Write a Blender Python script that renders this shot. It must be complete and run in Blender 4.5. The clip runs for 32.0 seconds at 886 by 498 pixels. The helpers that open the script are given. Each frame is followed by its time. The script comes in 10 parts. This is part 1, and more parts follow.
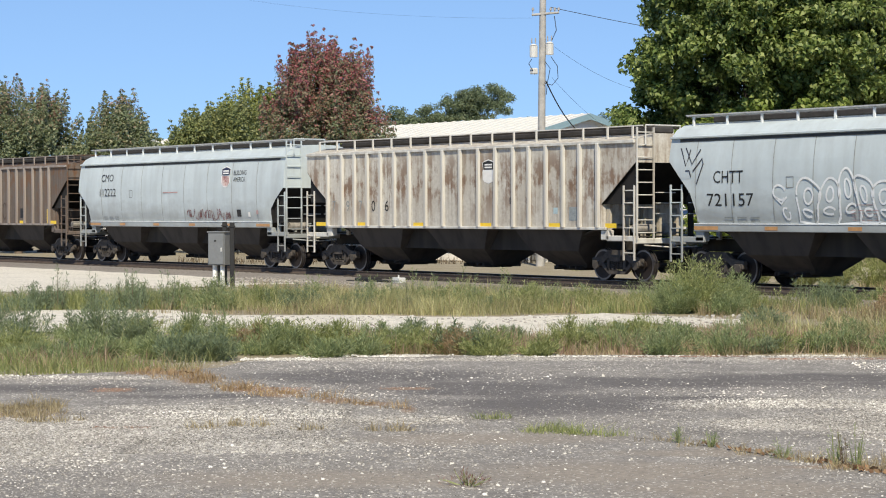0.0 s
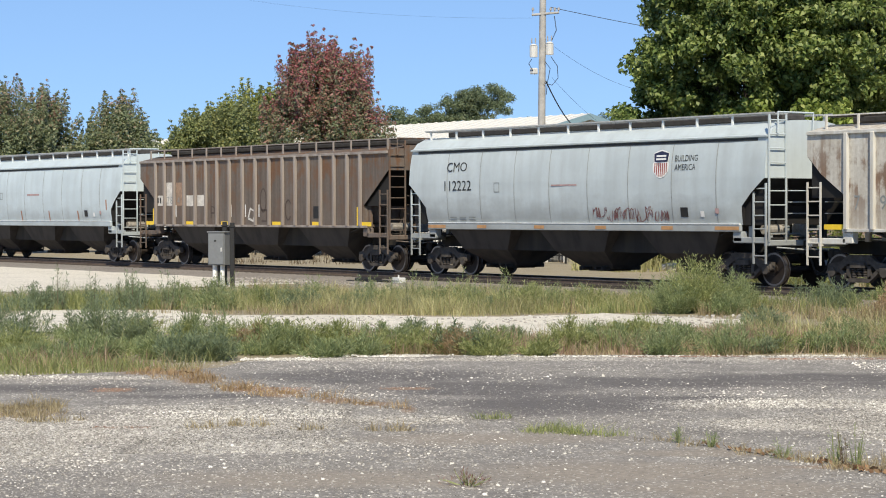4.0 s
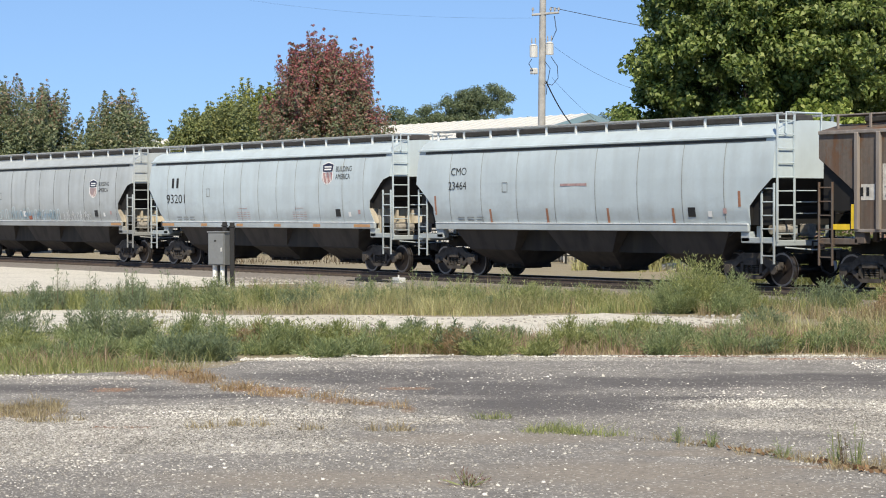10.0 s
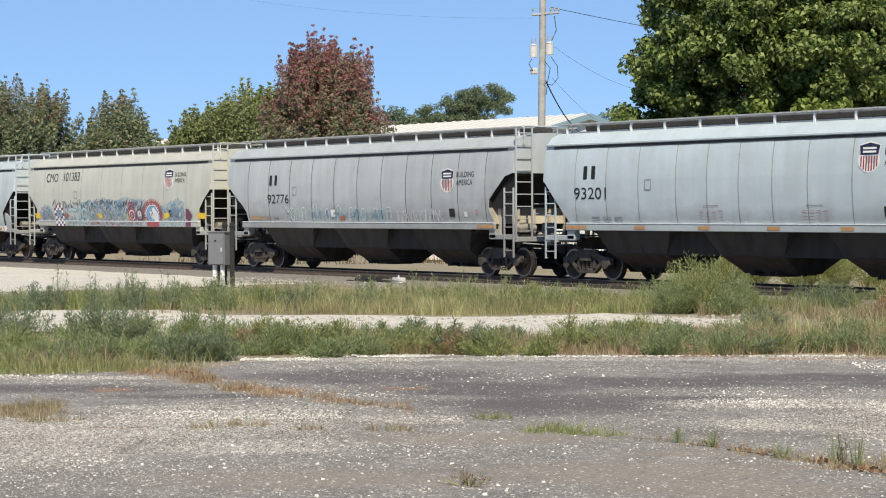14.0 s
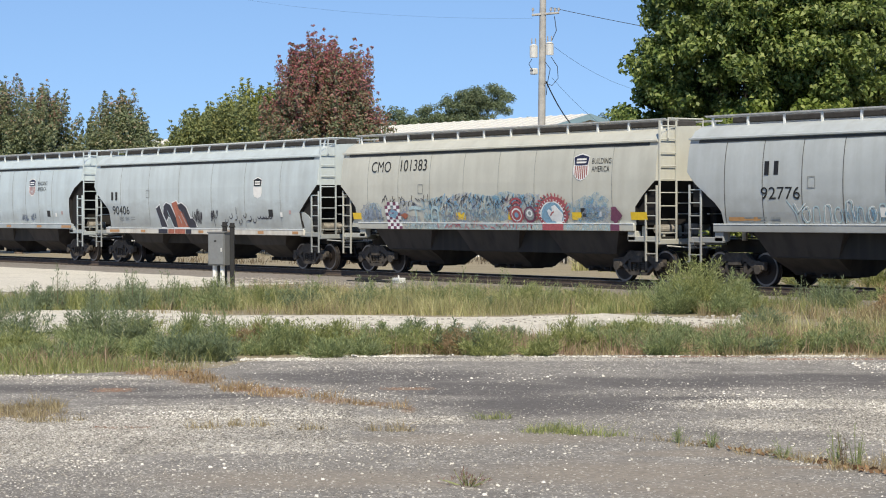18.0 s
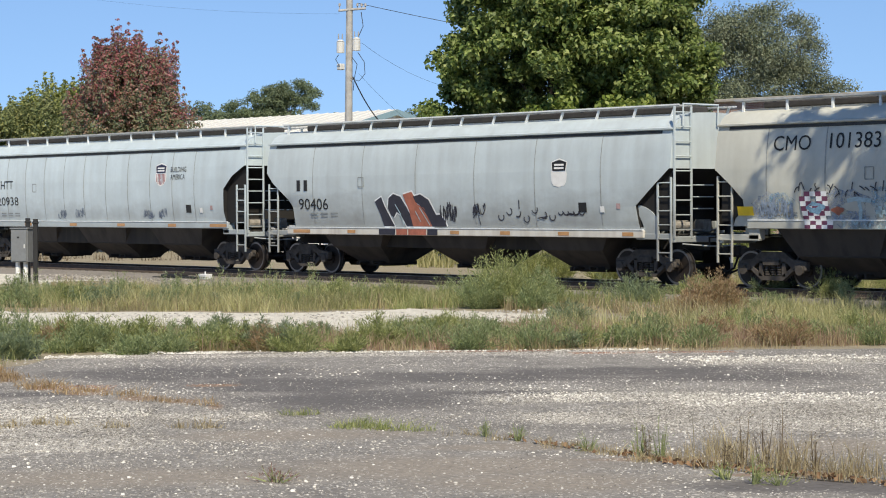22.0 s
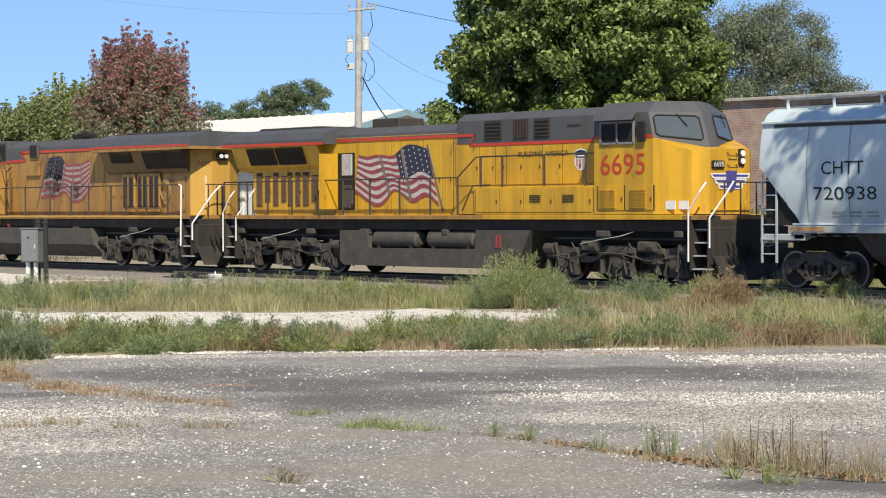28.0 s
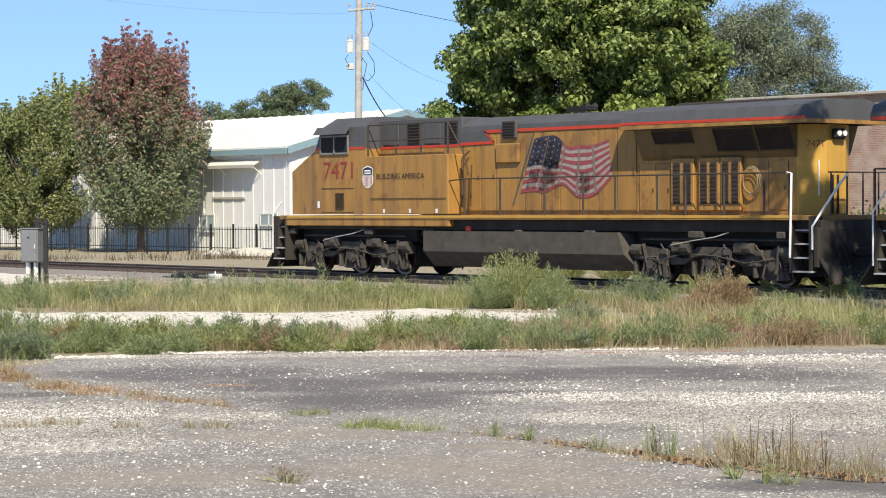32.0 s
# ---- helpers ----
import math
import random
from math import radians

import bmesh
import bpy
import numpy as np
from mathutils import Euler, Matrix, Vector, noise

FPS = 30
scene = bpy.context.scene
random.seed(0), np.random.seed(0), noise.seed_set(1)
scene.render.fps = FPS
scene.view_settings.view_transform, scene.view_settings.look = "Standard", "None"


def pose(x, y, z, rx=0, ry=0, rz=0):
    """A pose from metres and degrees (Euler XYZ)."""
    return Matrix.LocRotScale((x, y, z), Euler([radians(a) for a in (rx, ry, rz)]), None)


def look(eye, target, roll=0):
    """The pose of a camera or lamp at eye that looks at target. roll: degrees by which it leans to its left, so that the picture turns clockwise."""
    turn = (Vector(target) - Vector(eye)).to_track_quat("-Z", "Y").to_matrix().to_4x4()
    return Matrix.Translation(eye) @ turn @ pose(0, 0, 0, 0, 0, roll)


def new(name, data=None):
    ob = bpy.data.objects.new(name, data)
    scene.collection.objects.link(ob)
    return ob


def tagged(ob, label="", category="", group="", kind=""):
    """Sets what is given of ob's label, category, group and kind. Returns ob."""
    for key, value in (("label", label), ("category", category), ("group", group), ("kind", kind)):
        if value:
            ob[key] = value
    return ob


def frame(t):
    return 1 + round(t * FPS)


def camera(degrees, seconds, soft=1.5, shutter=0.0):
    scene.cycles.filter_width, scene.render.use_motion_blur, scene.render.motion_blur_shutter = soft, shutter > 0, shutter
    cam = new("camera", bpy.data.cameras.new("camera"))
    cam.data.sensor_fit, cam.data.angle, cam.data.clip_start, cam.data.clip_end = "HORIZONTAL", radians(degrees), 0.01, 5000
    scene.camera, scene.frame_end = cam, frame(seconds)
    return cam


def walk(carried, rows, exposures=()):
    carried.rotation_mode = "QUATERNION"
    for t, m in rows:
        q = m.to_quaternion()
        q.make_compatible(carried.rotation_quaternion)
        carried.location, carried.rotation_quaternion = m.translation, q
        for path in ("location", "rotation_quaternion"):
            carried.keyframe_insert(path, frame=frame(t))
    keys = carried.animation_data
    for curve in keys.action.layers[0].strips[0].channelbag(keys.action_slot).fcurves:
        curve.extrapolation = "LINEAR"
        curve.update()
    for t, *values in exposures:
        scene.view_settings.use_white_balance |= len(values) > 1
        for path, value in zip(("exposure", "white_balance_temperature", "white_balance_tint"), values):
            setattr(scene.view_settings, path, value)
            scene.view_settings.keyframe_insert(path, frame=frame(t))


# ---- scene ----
# World: x runs along the track (the way the train goes), y away from the camera, z = 0 at the rail heads.
# ---------------------------------------------------------------- camera
TURN = -54.54            # bearing of the lens axis from +y, degrees
TILT = -0.985
ROLL = -0.17
EYE = (0.0, 0.0, 2.0)
cam = camera(23.40, 32.0, soft=1.05)


def view(pan, tilt, roll):
    return pose(*EYE, 90 + TILT + tilt, 0, -(TURN + pan)) @ pose(0, 0, 0, 0, 0, ROLL - roll)


walk(cam, [
    (0.0, view(0.005, 0.003, -0.034)), (6.0, view(0.005, 0.003, -0.034)), (12.0, view(0.005, 0.003, -0.034)),
    (17.5, view(0.003, 0.004, -0.034)), (18.0, view(0.005, 0.009, -0.047)), (18.5, view(-0.057, -0.077, -0.029)),
    (19.0, view(0.001, 0.231, -0.016)), (19.5, view(0.154, 0.168, -0.197)), (20.0, view(1.788, 0.207, -0.304)),
    (20.5, view(3.141, 0.212, -0.265)), (21.0, view(4.377, 0.205, -0.212)), (21.5, view(4.684, 0.115, -0.126)),
    (22.0, view(5.16, -0.125, 0.031)), (22.5, view(5.237, -0.217, 0.154)), (23.0, view(4.921, -0.131, 0.138)),
    (23.5, view(4.912, -0.135, 0.140)), (24.5, view(4.907, -0.132, 0.099)), (28.0, view(4.897, -0.132, 0.099)),
    (32.0, view(4.897, -0.132, 0.099))],
    exposures=[(0.0, 0.10), (6.0, 0.13), (9.0, 0.13), (13.0, 0.06), (17.0, 0.05), (19.0, 0.05), (21.0, 0.05), (23.0, 0.05), (28.0, 0.20), (30.0, 0.28), (32.0, 0.38)])

# ---------------------------------------------------------------- sun and sky
SUN_AZ, SUN_EL = 121.0, 45.0       # clockwise from +y; height
world = bpy.data.worlds.new("sky")
scene.world = world
world.use_nodes = True
wn = world.node_tree.nodes
sky = wn.new("ShaderNodeTexSky")
sky.sky_type = "NISHITA"
sky.sun_disc = False
sky.sun_elevation, sky.sun_rotation = radians(SUN_EL), radians(SUN_AZ)
sky.air_density, sky.dust_density, sky.ozone_density, sky.altitude = 0.8, 0.0, 9.0, 300
wn["Background"].inputs["Strength"].default_value = 0.138
# the haze of the day is even: the low sky keeps the blue of the sky a little higher up
way = wn.new("ShaderNodeTexCoord")
lift = wn.new("ShaderNodeVectorMath")
lift.operation = "MULTIPLY_ADD"
lift.inputs[1].default_value, lift.inputs[2].default_value = (1, 1, 0.7), (0, 0, 0.10)
even = wn.new("ShaderNodeVectorMath")
even.operation = "NORMALIZE"
world.node_tree.links.new(way.outputs["Generated"], lift.inputs[0])
world.node_tree.links.new(lift.outputs[0], even.inputs[0])
world.node_tree.links.new(even.outputs[0], sky.inputs["Vector"])
tint = wn.new("ShaderNodeMix")
tint.data_type, tint.blend_type = "RGBA", "MULTIPLY"
tint.inputs[0].default_value, tint.inputs[7].default_value = 1.0, (1.24, 1.05, 0.91, 1)
world.node_tree.links.new(sky.outputs["Color"], tint.inputs[6])
world.node_tree.links.new(tint.outputs[2], wn["Background"].inputs["Color"])
sun_data = bpy.data.lights.new("sun", "SUN")
sun_data.energy, sun_data.angle, sun_data.color = 5.0, radians(0.53), (1.0, 0.895, 0.705)
sun = new("sun", sun_data)
sun_dir = Vector((math.sin(radians(SUN_AZ)) * math.cos(radians(SUN_EL)),
                  math.cos(radians(SUN_AZ)) * math.cos(radians(SUN_EL)), math.sin(radians(SUN_EL))))
sun.matrix_world = look(sun_dir * 60, (0, 0, 0))

# axes of the lot: u to the right of the lens axis, w away along it
RX, RY = math.cos(radians(TURN)), -math.sin(radians(TURN))
FX, FY = math.sin(radians(TURN)), math.cos(radians(TURN))


def at(u, w):
    return (u * RX + w * FX, u * RY + w * FY)


LOT = -0.25              # height of the lot
TRACK = 41.05            # y of the track's middle


# ---------------------------------------------------------------- materials
def shader(name):
    m = bpy.data.materials.new(name)
    m.use_nodes = True
    nt = m.node_tree
    return m, nt, nt.nodes, nt.links, nt.nodes["Principled BSDF"]


def noise_node(nt, scale, detail=4.0, rough=0.6, stretch=None, coord="Object"):
    tc = nt.nodes.new("ShaderNodeTexCoord")
    n = nt.nodes.new("ShaderNodeTexNoise")
    n.inputs["Scale"].default_value, n.inputs["Detail"].default_value, n.inputs["Roughness"].default_value = scale, detail, rough
    if stretch:
        mp = nt.nodes.new("ShaderNodeMapping")
        mp.inputs["Scale"].default_value = stretch
        nt.links.new(tc.outputs[coord], mp.inputs[0])
        nt.links.new(mp.outputs[0], n.inputs["Vector"])
    else:
        nt.links.new(tc.outputs[coord], n.inputs["Vector"])
    return n


def ramp(nt, fac, stops):
    r = nt.nodes.new("ShaderNodeValToRGB")
    while len(r.color_ramp.elements) < len(stops):
        r.color_ramp.elements.new(0.5)
    for e, (p, c) in zip(r.color_ramp.elements, stops):
        e.position = p
        e.color = (*c, 1) if len(c) == 3 else c
    nt.links.new(fac, r.inputs[0])
    return r


def mix(nt, fac, a, b, mode="MIX"):
    m = nt.nodes.new("ShaderNodeMix")
    m.data_type, m.blend_type = "RGBA", mode
    for sock, v in ((m.inputs[0], fac), (m.inputs[6], a), (m.inputs[7], b)):
        if isinstance(v, (int, float)):
            sock.default_value = v
        elif isinstance(v, tuple):
            sock.default_value = (*v, 1) if len(v) == 3 else v
        else:
            nt.links.new(v, sock)
    return m.outputs[2]


def bump(nt, bsdf, height, strength, distance=0.02):
    b = nt.nodes.new("ShaderNodeBump")
    b.inputs["Strength"].default_value, b.inputs["Distance"].default_value = strength, distance
    nt.links.new(height, b.inputs["Height"])
    nt.links.new(b.outputs[0], bsdf.inputs["Normal"])


G0 = (0.0, 0.0, 0.0)
G1 = (1.0, 1.0, 1.0)


def paint(name, base, dirt=(0.09, 0.07, 0.055), amount=0.35, rough=0.55, metal=0.0, streak=True, scale=1.0, rust=None, rust_amount=0.0, film=None):
    """Painted steel with rain streaks, dust and grain; film = (colour, from height, to height, strength) of grime and
    painted-in shade low on the side.
    """
    m, nt, n, l, b = shader(name)
    fine = noise_node(nt, 9.0 * scale, 6.0, 0.65)
    big = noise_node(nt, 0.7 * scale, 4.0, 0.6)
    st = noise_node(nt, 1.0, 4.0, 0.55, (2.6, 2.6, 0.22)) if streak else noise_node(nt, 2.3, 5.0, 0.6)
    shade = ramp(nt, big.outputs[0], [(0.25, tuple(c * 0.86 for c in base)), (0.75, tuple(min(1, c * 1.08) for c in base))])
    col = mix(nt, ramp(nt, fine.outputs[0], [(0.35, G0), (0.8, (0.3, 0.3, 0.3))]).outputs[0], shade.outputs[0], tuple(c * 0.8 for c in base))
    mask = ramp(nt, st.outputs[0], [(0.42, G0), (0.78, (amount, amount, amount))])
    col = mix(nt, mask.outputs[0], col, dirt)
    if rust:
        rn = noise_node(nt, 1.6, 8.0, 0.72, (1.6, 1.6, 0.7))
        rm = ramp(nt, rn.outputs[0], [(0.62 - 0.3 * rust_amount, G0), (0.74 - 0.22 * rust_amount, G1)])
        rc = ramp(nt, fine.outputs[0], [(0.3, tuple(c * 0.6 for c in rust)), (0.7, rust)])
        col = mix(nt, rm.outputs[0], col, rc.outputs[0])
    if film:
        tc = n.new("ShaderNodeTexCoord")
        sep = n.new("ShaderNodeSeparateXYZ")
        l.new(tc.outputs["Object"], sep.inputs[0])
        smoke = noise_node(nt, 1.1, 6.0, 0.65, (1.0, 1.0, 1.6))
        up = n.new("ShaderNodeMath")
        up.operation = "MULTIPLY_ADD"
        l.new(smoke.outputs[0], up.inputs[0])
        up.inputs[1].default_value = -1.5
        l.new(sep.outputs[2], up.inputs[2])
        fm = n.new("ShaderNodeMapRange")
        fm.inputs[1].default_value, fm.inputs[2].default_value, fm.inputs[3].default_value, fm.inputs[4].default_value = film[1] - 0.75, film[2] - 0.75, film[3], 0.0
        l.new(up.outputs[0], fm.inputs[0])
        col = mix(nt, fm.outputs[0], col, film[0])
    l.new(col, b.inputs["Base Color"])
    b.inputs["Roughness"].default_value, b.inputs["Metallic"].default_value = rough, metal
    bump(nt, b, fine.outputs[0], 0.12, 0.01)
    return m


def plain(name, base, rough=0.6, metal=0.0, vary=0.25, scale=6.0, bumps=0.15):
    m, nt, n, l, b = shader(name)
    fine = noise_node(nt, scale, 6.0, 0.65)
    r = ramp(nt, fine.outputs[0], [(0.3, tuple(c * (1 - vary) for c in base)), (0.72, tuple(min(1, c * (1 + vary)) for c in base))])
    l.new(r.outputs[0], b.inputs["Base Color"])
    b.inputs["Roughness"].default_value, b.inputs["Metallic"].default_value = rough, metal
    bump(nt, b, fine.outputs[0], bumps, 0.01)
    return m


def foliage(name, stops, rough=0.55, trans=0.25):
    """Leaves or blades, each its own shade."""
    m, nt, n, l, b = shader(name)
    geo = n.new("ShaderNodeNewGeometry")
    r = ramp(nt, geo.outputs["Random Per Island"], stops)
    patch = noise_node(nt, 0.5, 2.0)
    pr = ramp(nt, patch.outputs[0], [(0.3, (0.72, 0.72, 0.72)), (0.7, (1.15, 1.15, 1.15))])
    col = mix(nt, 1.0, r.outputs[0], pr.outputs[0], "MULTIPLY")
    l.new(col, b.inputs["Base Color"])
    b.inputs["Roughness"].default_value = rough
    tr = n.new("ShaderNodeBsdfTranslucent")
    l.new(col, tr.inputs[0])
    ms = n.new("ShaderNodeMixShader")
    ms.inputs[0].default_value = trans
    l.new(b.outputs[0], ms.inputs[1])
    l.new(tr.outputs[0], ms.inputs[2])
    l.new(ms.outputs[0], n["Material Output"].inputs[0])
    return m


# ---------------------------------------------------------------- mesh helpers
def part(name, bm, material, parent=None, label="", smooth=False):
    me = bpy.data.meshes.new(name)
    bmesh.ops.recalc_face_normals(bm, faces=bm.faces[:])
    bm.to_mesh(me)
    bm.free()
    if smooth:
        me.shade_smooth()
    me.materials.append(material)
    ob = new(name, me)
    if parent is not None:
        ob.parent = parent
    if label:
        tagged(ob, label)
    return ob


def again(ob, parent, m):
    """One more part on the mesh of ob."""
    o = new(ob.name.split(".")[0], ob.data)
    o.parent = parent
    o.matrix_basis = m
    if "label" in ob:
        o["label"] = ob["label"]
    return o


def box(bm, cx, cy, cz, sx, sy, sz, bevel=0.0, m=None):
    r = bmesh.ops.create_cube(bm, size=1.0)
    vs = r["verts"]
    bmesh.ops.scale(bm, vec=(sx, sy, sz), verts=vs)
    bmesh.ops.translate(bm, vec=(cx, cy, cz), verts=vs)
    if bevel:
        es = list({e for v in vs for e in v.link_edges})
        rb = bmesh.ops.bevel(bm, geom=es, offset=bevel, segments=1, affect="EDGES")
        vs = list({v for f in rb["faces"] for v in f.verts} | {v for v in vs if v.is_valid})
    if m is not None:
        bmesh.ops.transform(bm, matrix=m, verts=vs)
    return vs


def rod(bm, a, b, r0, r1=None, seg=6, caps=True):
    a, b = Vector(a), Vector(b)
    d = b - a
    m = Matrix.Translation((a + b) / 2) @ d.to_track_quat("Z", "Y").to_matrix().to_4x4()
    return bmesh.ops.create_cone(bm, cap_ends=caps, segments=seg, radius1=r0, radius2=r0 if r1 is None else r1, depth=d.length, matrix=m)["verts"]


def tube(bm, pts, r, seg=6):
    pts = [Vector(p) for p in pts]
    closed = (pts[0] - pts[-1]).length < 1e-6 and len(pts) > 3
    rows = []
    for i, p in enumerate(pts):
        d = (pts[min(i + 1, len(pts) - 1)] - pts[max(i - 1, 0)]).normalized()
        q = d.to_track_quat("Z", "Y")
        rows.append([p + q @ Vector((r * math.cos(2 * math.pi * k / seg), r * math.sin(2 * math.pi * k / seg), 0)) for k in range(seg)])
    made = [[bm.verts.new(p) for p in rows[0]]]
    for ring in rows[1:]:
        new_ = [bm.verts.new(p) for p in ring]
        old = made[-1]
        # turn the ring so that it meets the last one without a twist
        k = min(range(seg), key=lambda j: sum((new_[(i + j) % seg].co - old[i].co).length for i in range(seg)))
        new_ = [new_[(i + k) % seg] for i in range(seg)]
        for i in range(seg):
            bm.faces.new((old[i], old[(i + 1) % seg], new_[(i + 1) % seg], new_[i]))
        made.append(new_)
    bm.faces.new(made[0][::-1])
    bm.faces.new(made[-1])


def prism(bm, outline, y0, y1):
    """An outline in x, z drawn out from y0 to y1."""
    a = [bm.verts.new((x, y0, z)) for x, z in outline]
    b = [bm.verts.new((x, y1, z)) for x, z in outline]
    n = len(a)
    bm.faces.new(a)
    bm.faces.new(b[::-1])
    for i in range(n):
        bm.faces.new((a[i], b[i], b[(i + 1) % n], a[(i + 1) % n]))
    return a + b


def prism_z(bm, outline, z0, z1):
    a = [bm.verts.new((x, y, z0)) for x, y in outline]
    b = [bm.verts.new((x, y, z1)) for x, y in outline]
    n = len(a)
    bm.faces.new(a[::-1])
    bm.faces.new(b)
    for i in range(n):
        bm.faces.new((a[i], a[(i + 1) % n], b[(i + 1) % n], b[i]))
    return a + b


def loft(bm, rings, cap=True):
    rows = [[bm.verts.new(p) for p in ring] for ring in rings]
    n = len(rows[0])
    for r, s in zip(rows[:-1], rows[1:]):
        for i in range(n):
            bm.faces.new((r[i], r[(i + 1) % n], s[(i + 1) % n], s[i]))
    if cap:
        bm.faces.new(rows[0][::-1])
        bm.faces.new(rows[-1])
    return rows


def plate(bm, pts, d):
    """A flat outline given thickness along d."""
    a = [bm.verts.new(p) for p in pts]
    b = [bm.verts.new(Vector(p) + Vector(d)) for p in pts]
    n = len(a)
    bm.faces.new(a)
    bm.faces.new(b[::-1])
    for i in range(n):
        bm.faces.new((a[i], a[(i + 1) % n], b[(i + 1) % n], b[i]))


def disc(bm, c, r, depth, axis="Y", seg=16, r2=None):
    m = Matrix.Translation(c) @ (Matrix.Rotation(radians(90), 4, "X") if axis == "Y" else Matrix.Rotation(radians(90), 4, "Y") if axis == "X" else Matrix())
    return bmesh.ops.create_cone(bm, cap_ends=True, segments=seg, radius1=r, radius2=r if r2 is None else r2, depth=depth, matrix=m)["verts"]


def soup(name, verts, faces, material, parent=None, label=""):
    me = bpy.data.meshes.new(name)
    v = np.asarray(verts, dtype=np.float32)
    f = np.asarray(faces, dtype=np.int32)
    k = f.shape[1]
    me.vertices.add(len(v))
    me.vertices.foreach_set("co", v.ravel())
    me.loops.add(f.size)
    me.loops.foreach_set("vertex_index", f.ravel())
    me.polygons.add(len(f))
    me.polygons.foreach_set("loop_start", np.arange(0, f.size, k, dtype=np.int32))
    me.update(calc_edges=True)
    me.validate()
    me.materials.append(material)
    ob = new(name, me)
    if parent is not None:
        ob.parent = parent
    if label:
        tagged(ob, label)
    return ob


rng = np.random.default_rng(7)


def leaf_cloud(centres, per, spread, size, droop=0.3, broad=0.55):
    """Small folded leaves round each centre: verts and quads."""
    c = np.repeat(np.asarray(centres), per, axis=0)
    n = len(c)
    d = rng.normal(size=(n, 3))
    d /= np.linalg.norm(d, axis=1)[:, None]
    rad = spread * rng.random(n) ** 0.45
    p = c + d * rad[:, None] * np.array([1, 1, 0.75])
    s = size * rng.uniform(0.6, 1.3, n)
    nrm = d * 0.6 + rng.normal(size=(n, 3)) * 0.55 + np.array([0, 0, 0.45])
    nrm /= np.linalg.norm(nrm, axis=1)[:, None]
    a = np.cross(nrm, rng.normal(size=(n, 3)))
    a /= np.linalg.norm(a, axis=1)[:, None]
    b = np.cross(nrm, a)
    tip = p + a * s[:, None] - np.array([0, 0, 1]) * (droop * s)[:, None]
    tail = p - a * s[:, None] * 0.8
    l = p + b * s[:, None] * broad + nrm * s[:, None] * 0.12
    r = p - b * s[:, None] * broad + nrm * s[:, None] * 0.12
    v = np.stack([tail, l, tip, r], axis=1).reshape(-1, 3)
    return v, np.arange(4 * n).reshape(n, 4)


# ---------------------------------------------------------------- ground
# places in the asphalt, middle (u, w) and half sizes: smooth dark tar and a dark near corner, pale washed gravel, rusty
# soil, bare worn patches
DARK_PLACES = [(-4.7, 27.4, 1.7, 0.75), (-3.0, 26.2, 1.1, 0.4), (-0.9, 29.3, 1.9, 1.5), (0.5, 27.4, 1.6, 1.5), (1.3, 25.0, 1.5, 1.6), (3.0, 28.2, 2.0, 1.1), (5.0, 28.9, 2.3, 0.9), (6.6, 27.8, 1.7, 1.0), (4.3, 16.85, 1.1, 0.40), (5.2, 16.7, 1.0, 0.5), (2.9, 25.6, 1.0, 0.5)]
WASHED = [(-3.2, 22.4, 2.5, 1.7), (-2.5, 24.5, 1.7, 0.6), (-4.4, 20.2, 1.7, 1.5), (-0.5, 23.2, 0.9, 0.6), (4.2, 25.0, 1.8, 0.75), (5.7, 22.4, 2.0, 1.8), (6.0, 24.2, 1.7, 1.0), (8.6, 30.6, 2.6, 0.8), (3.8, 22.6, 1.1, 0.7), (8.0, 22.0, 2.2, 2.4), (-5.0, 29.2, 1.3, 0.35), (2.2, 32.7, 5.2, 0.45), (-2.0, 20.6, 1.2, 0.8)]
RUSTY = [(-4.0, 30.1, 0.55, 0.4), (-3.3, 28.7, 0.30, 0.7), (-2.6, 27.4, 0.25, 0.6), (-2.0, 26.5, 0.25, 0.5), (-1.3, 25.6, 0.28, 0.4), (-0.8, 25.1, 0.25, 0.3), (-0.4, 24.4, 0.10, 0.4), (-3.38, 22.42, 0.26, 0.10), (-4.2, 27.2, 0.25, 0.35), (-0.45, 27.3, 0.35, 0.22), (3.7, 18.8, 0.7, 0.16), (4.5, 17.6, 0.7, 0.16), (-4.7, 23.8, 0.5, 0.5)]
WORN = [(1.7, 18.5, 1.7, 0.9), (2.4, 17.3, 1.2, 0.8), (2.4, 19.9, 0.9, 0.35), (-1.0, 18.0, 1.6, 0.7), (0.4, 21.2, 1.3, 0.6), (5.6, 19.6, 1.0, 0.7)]


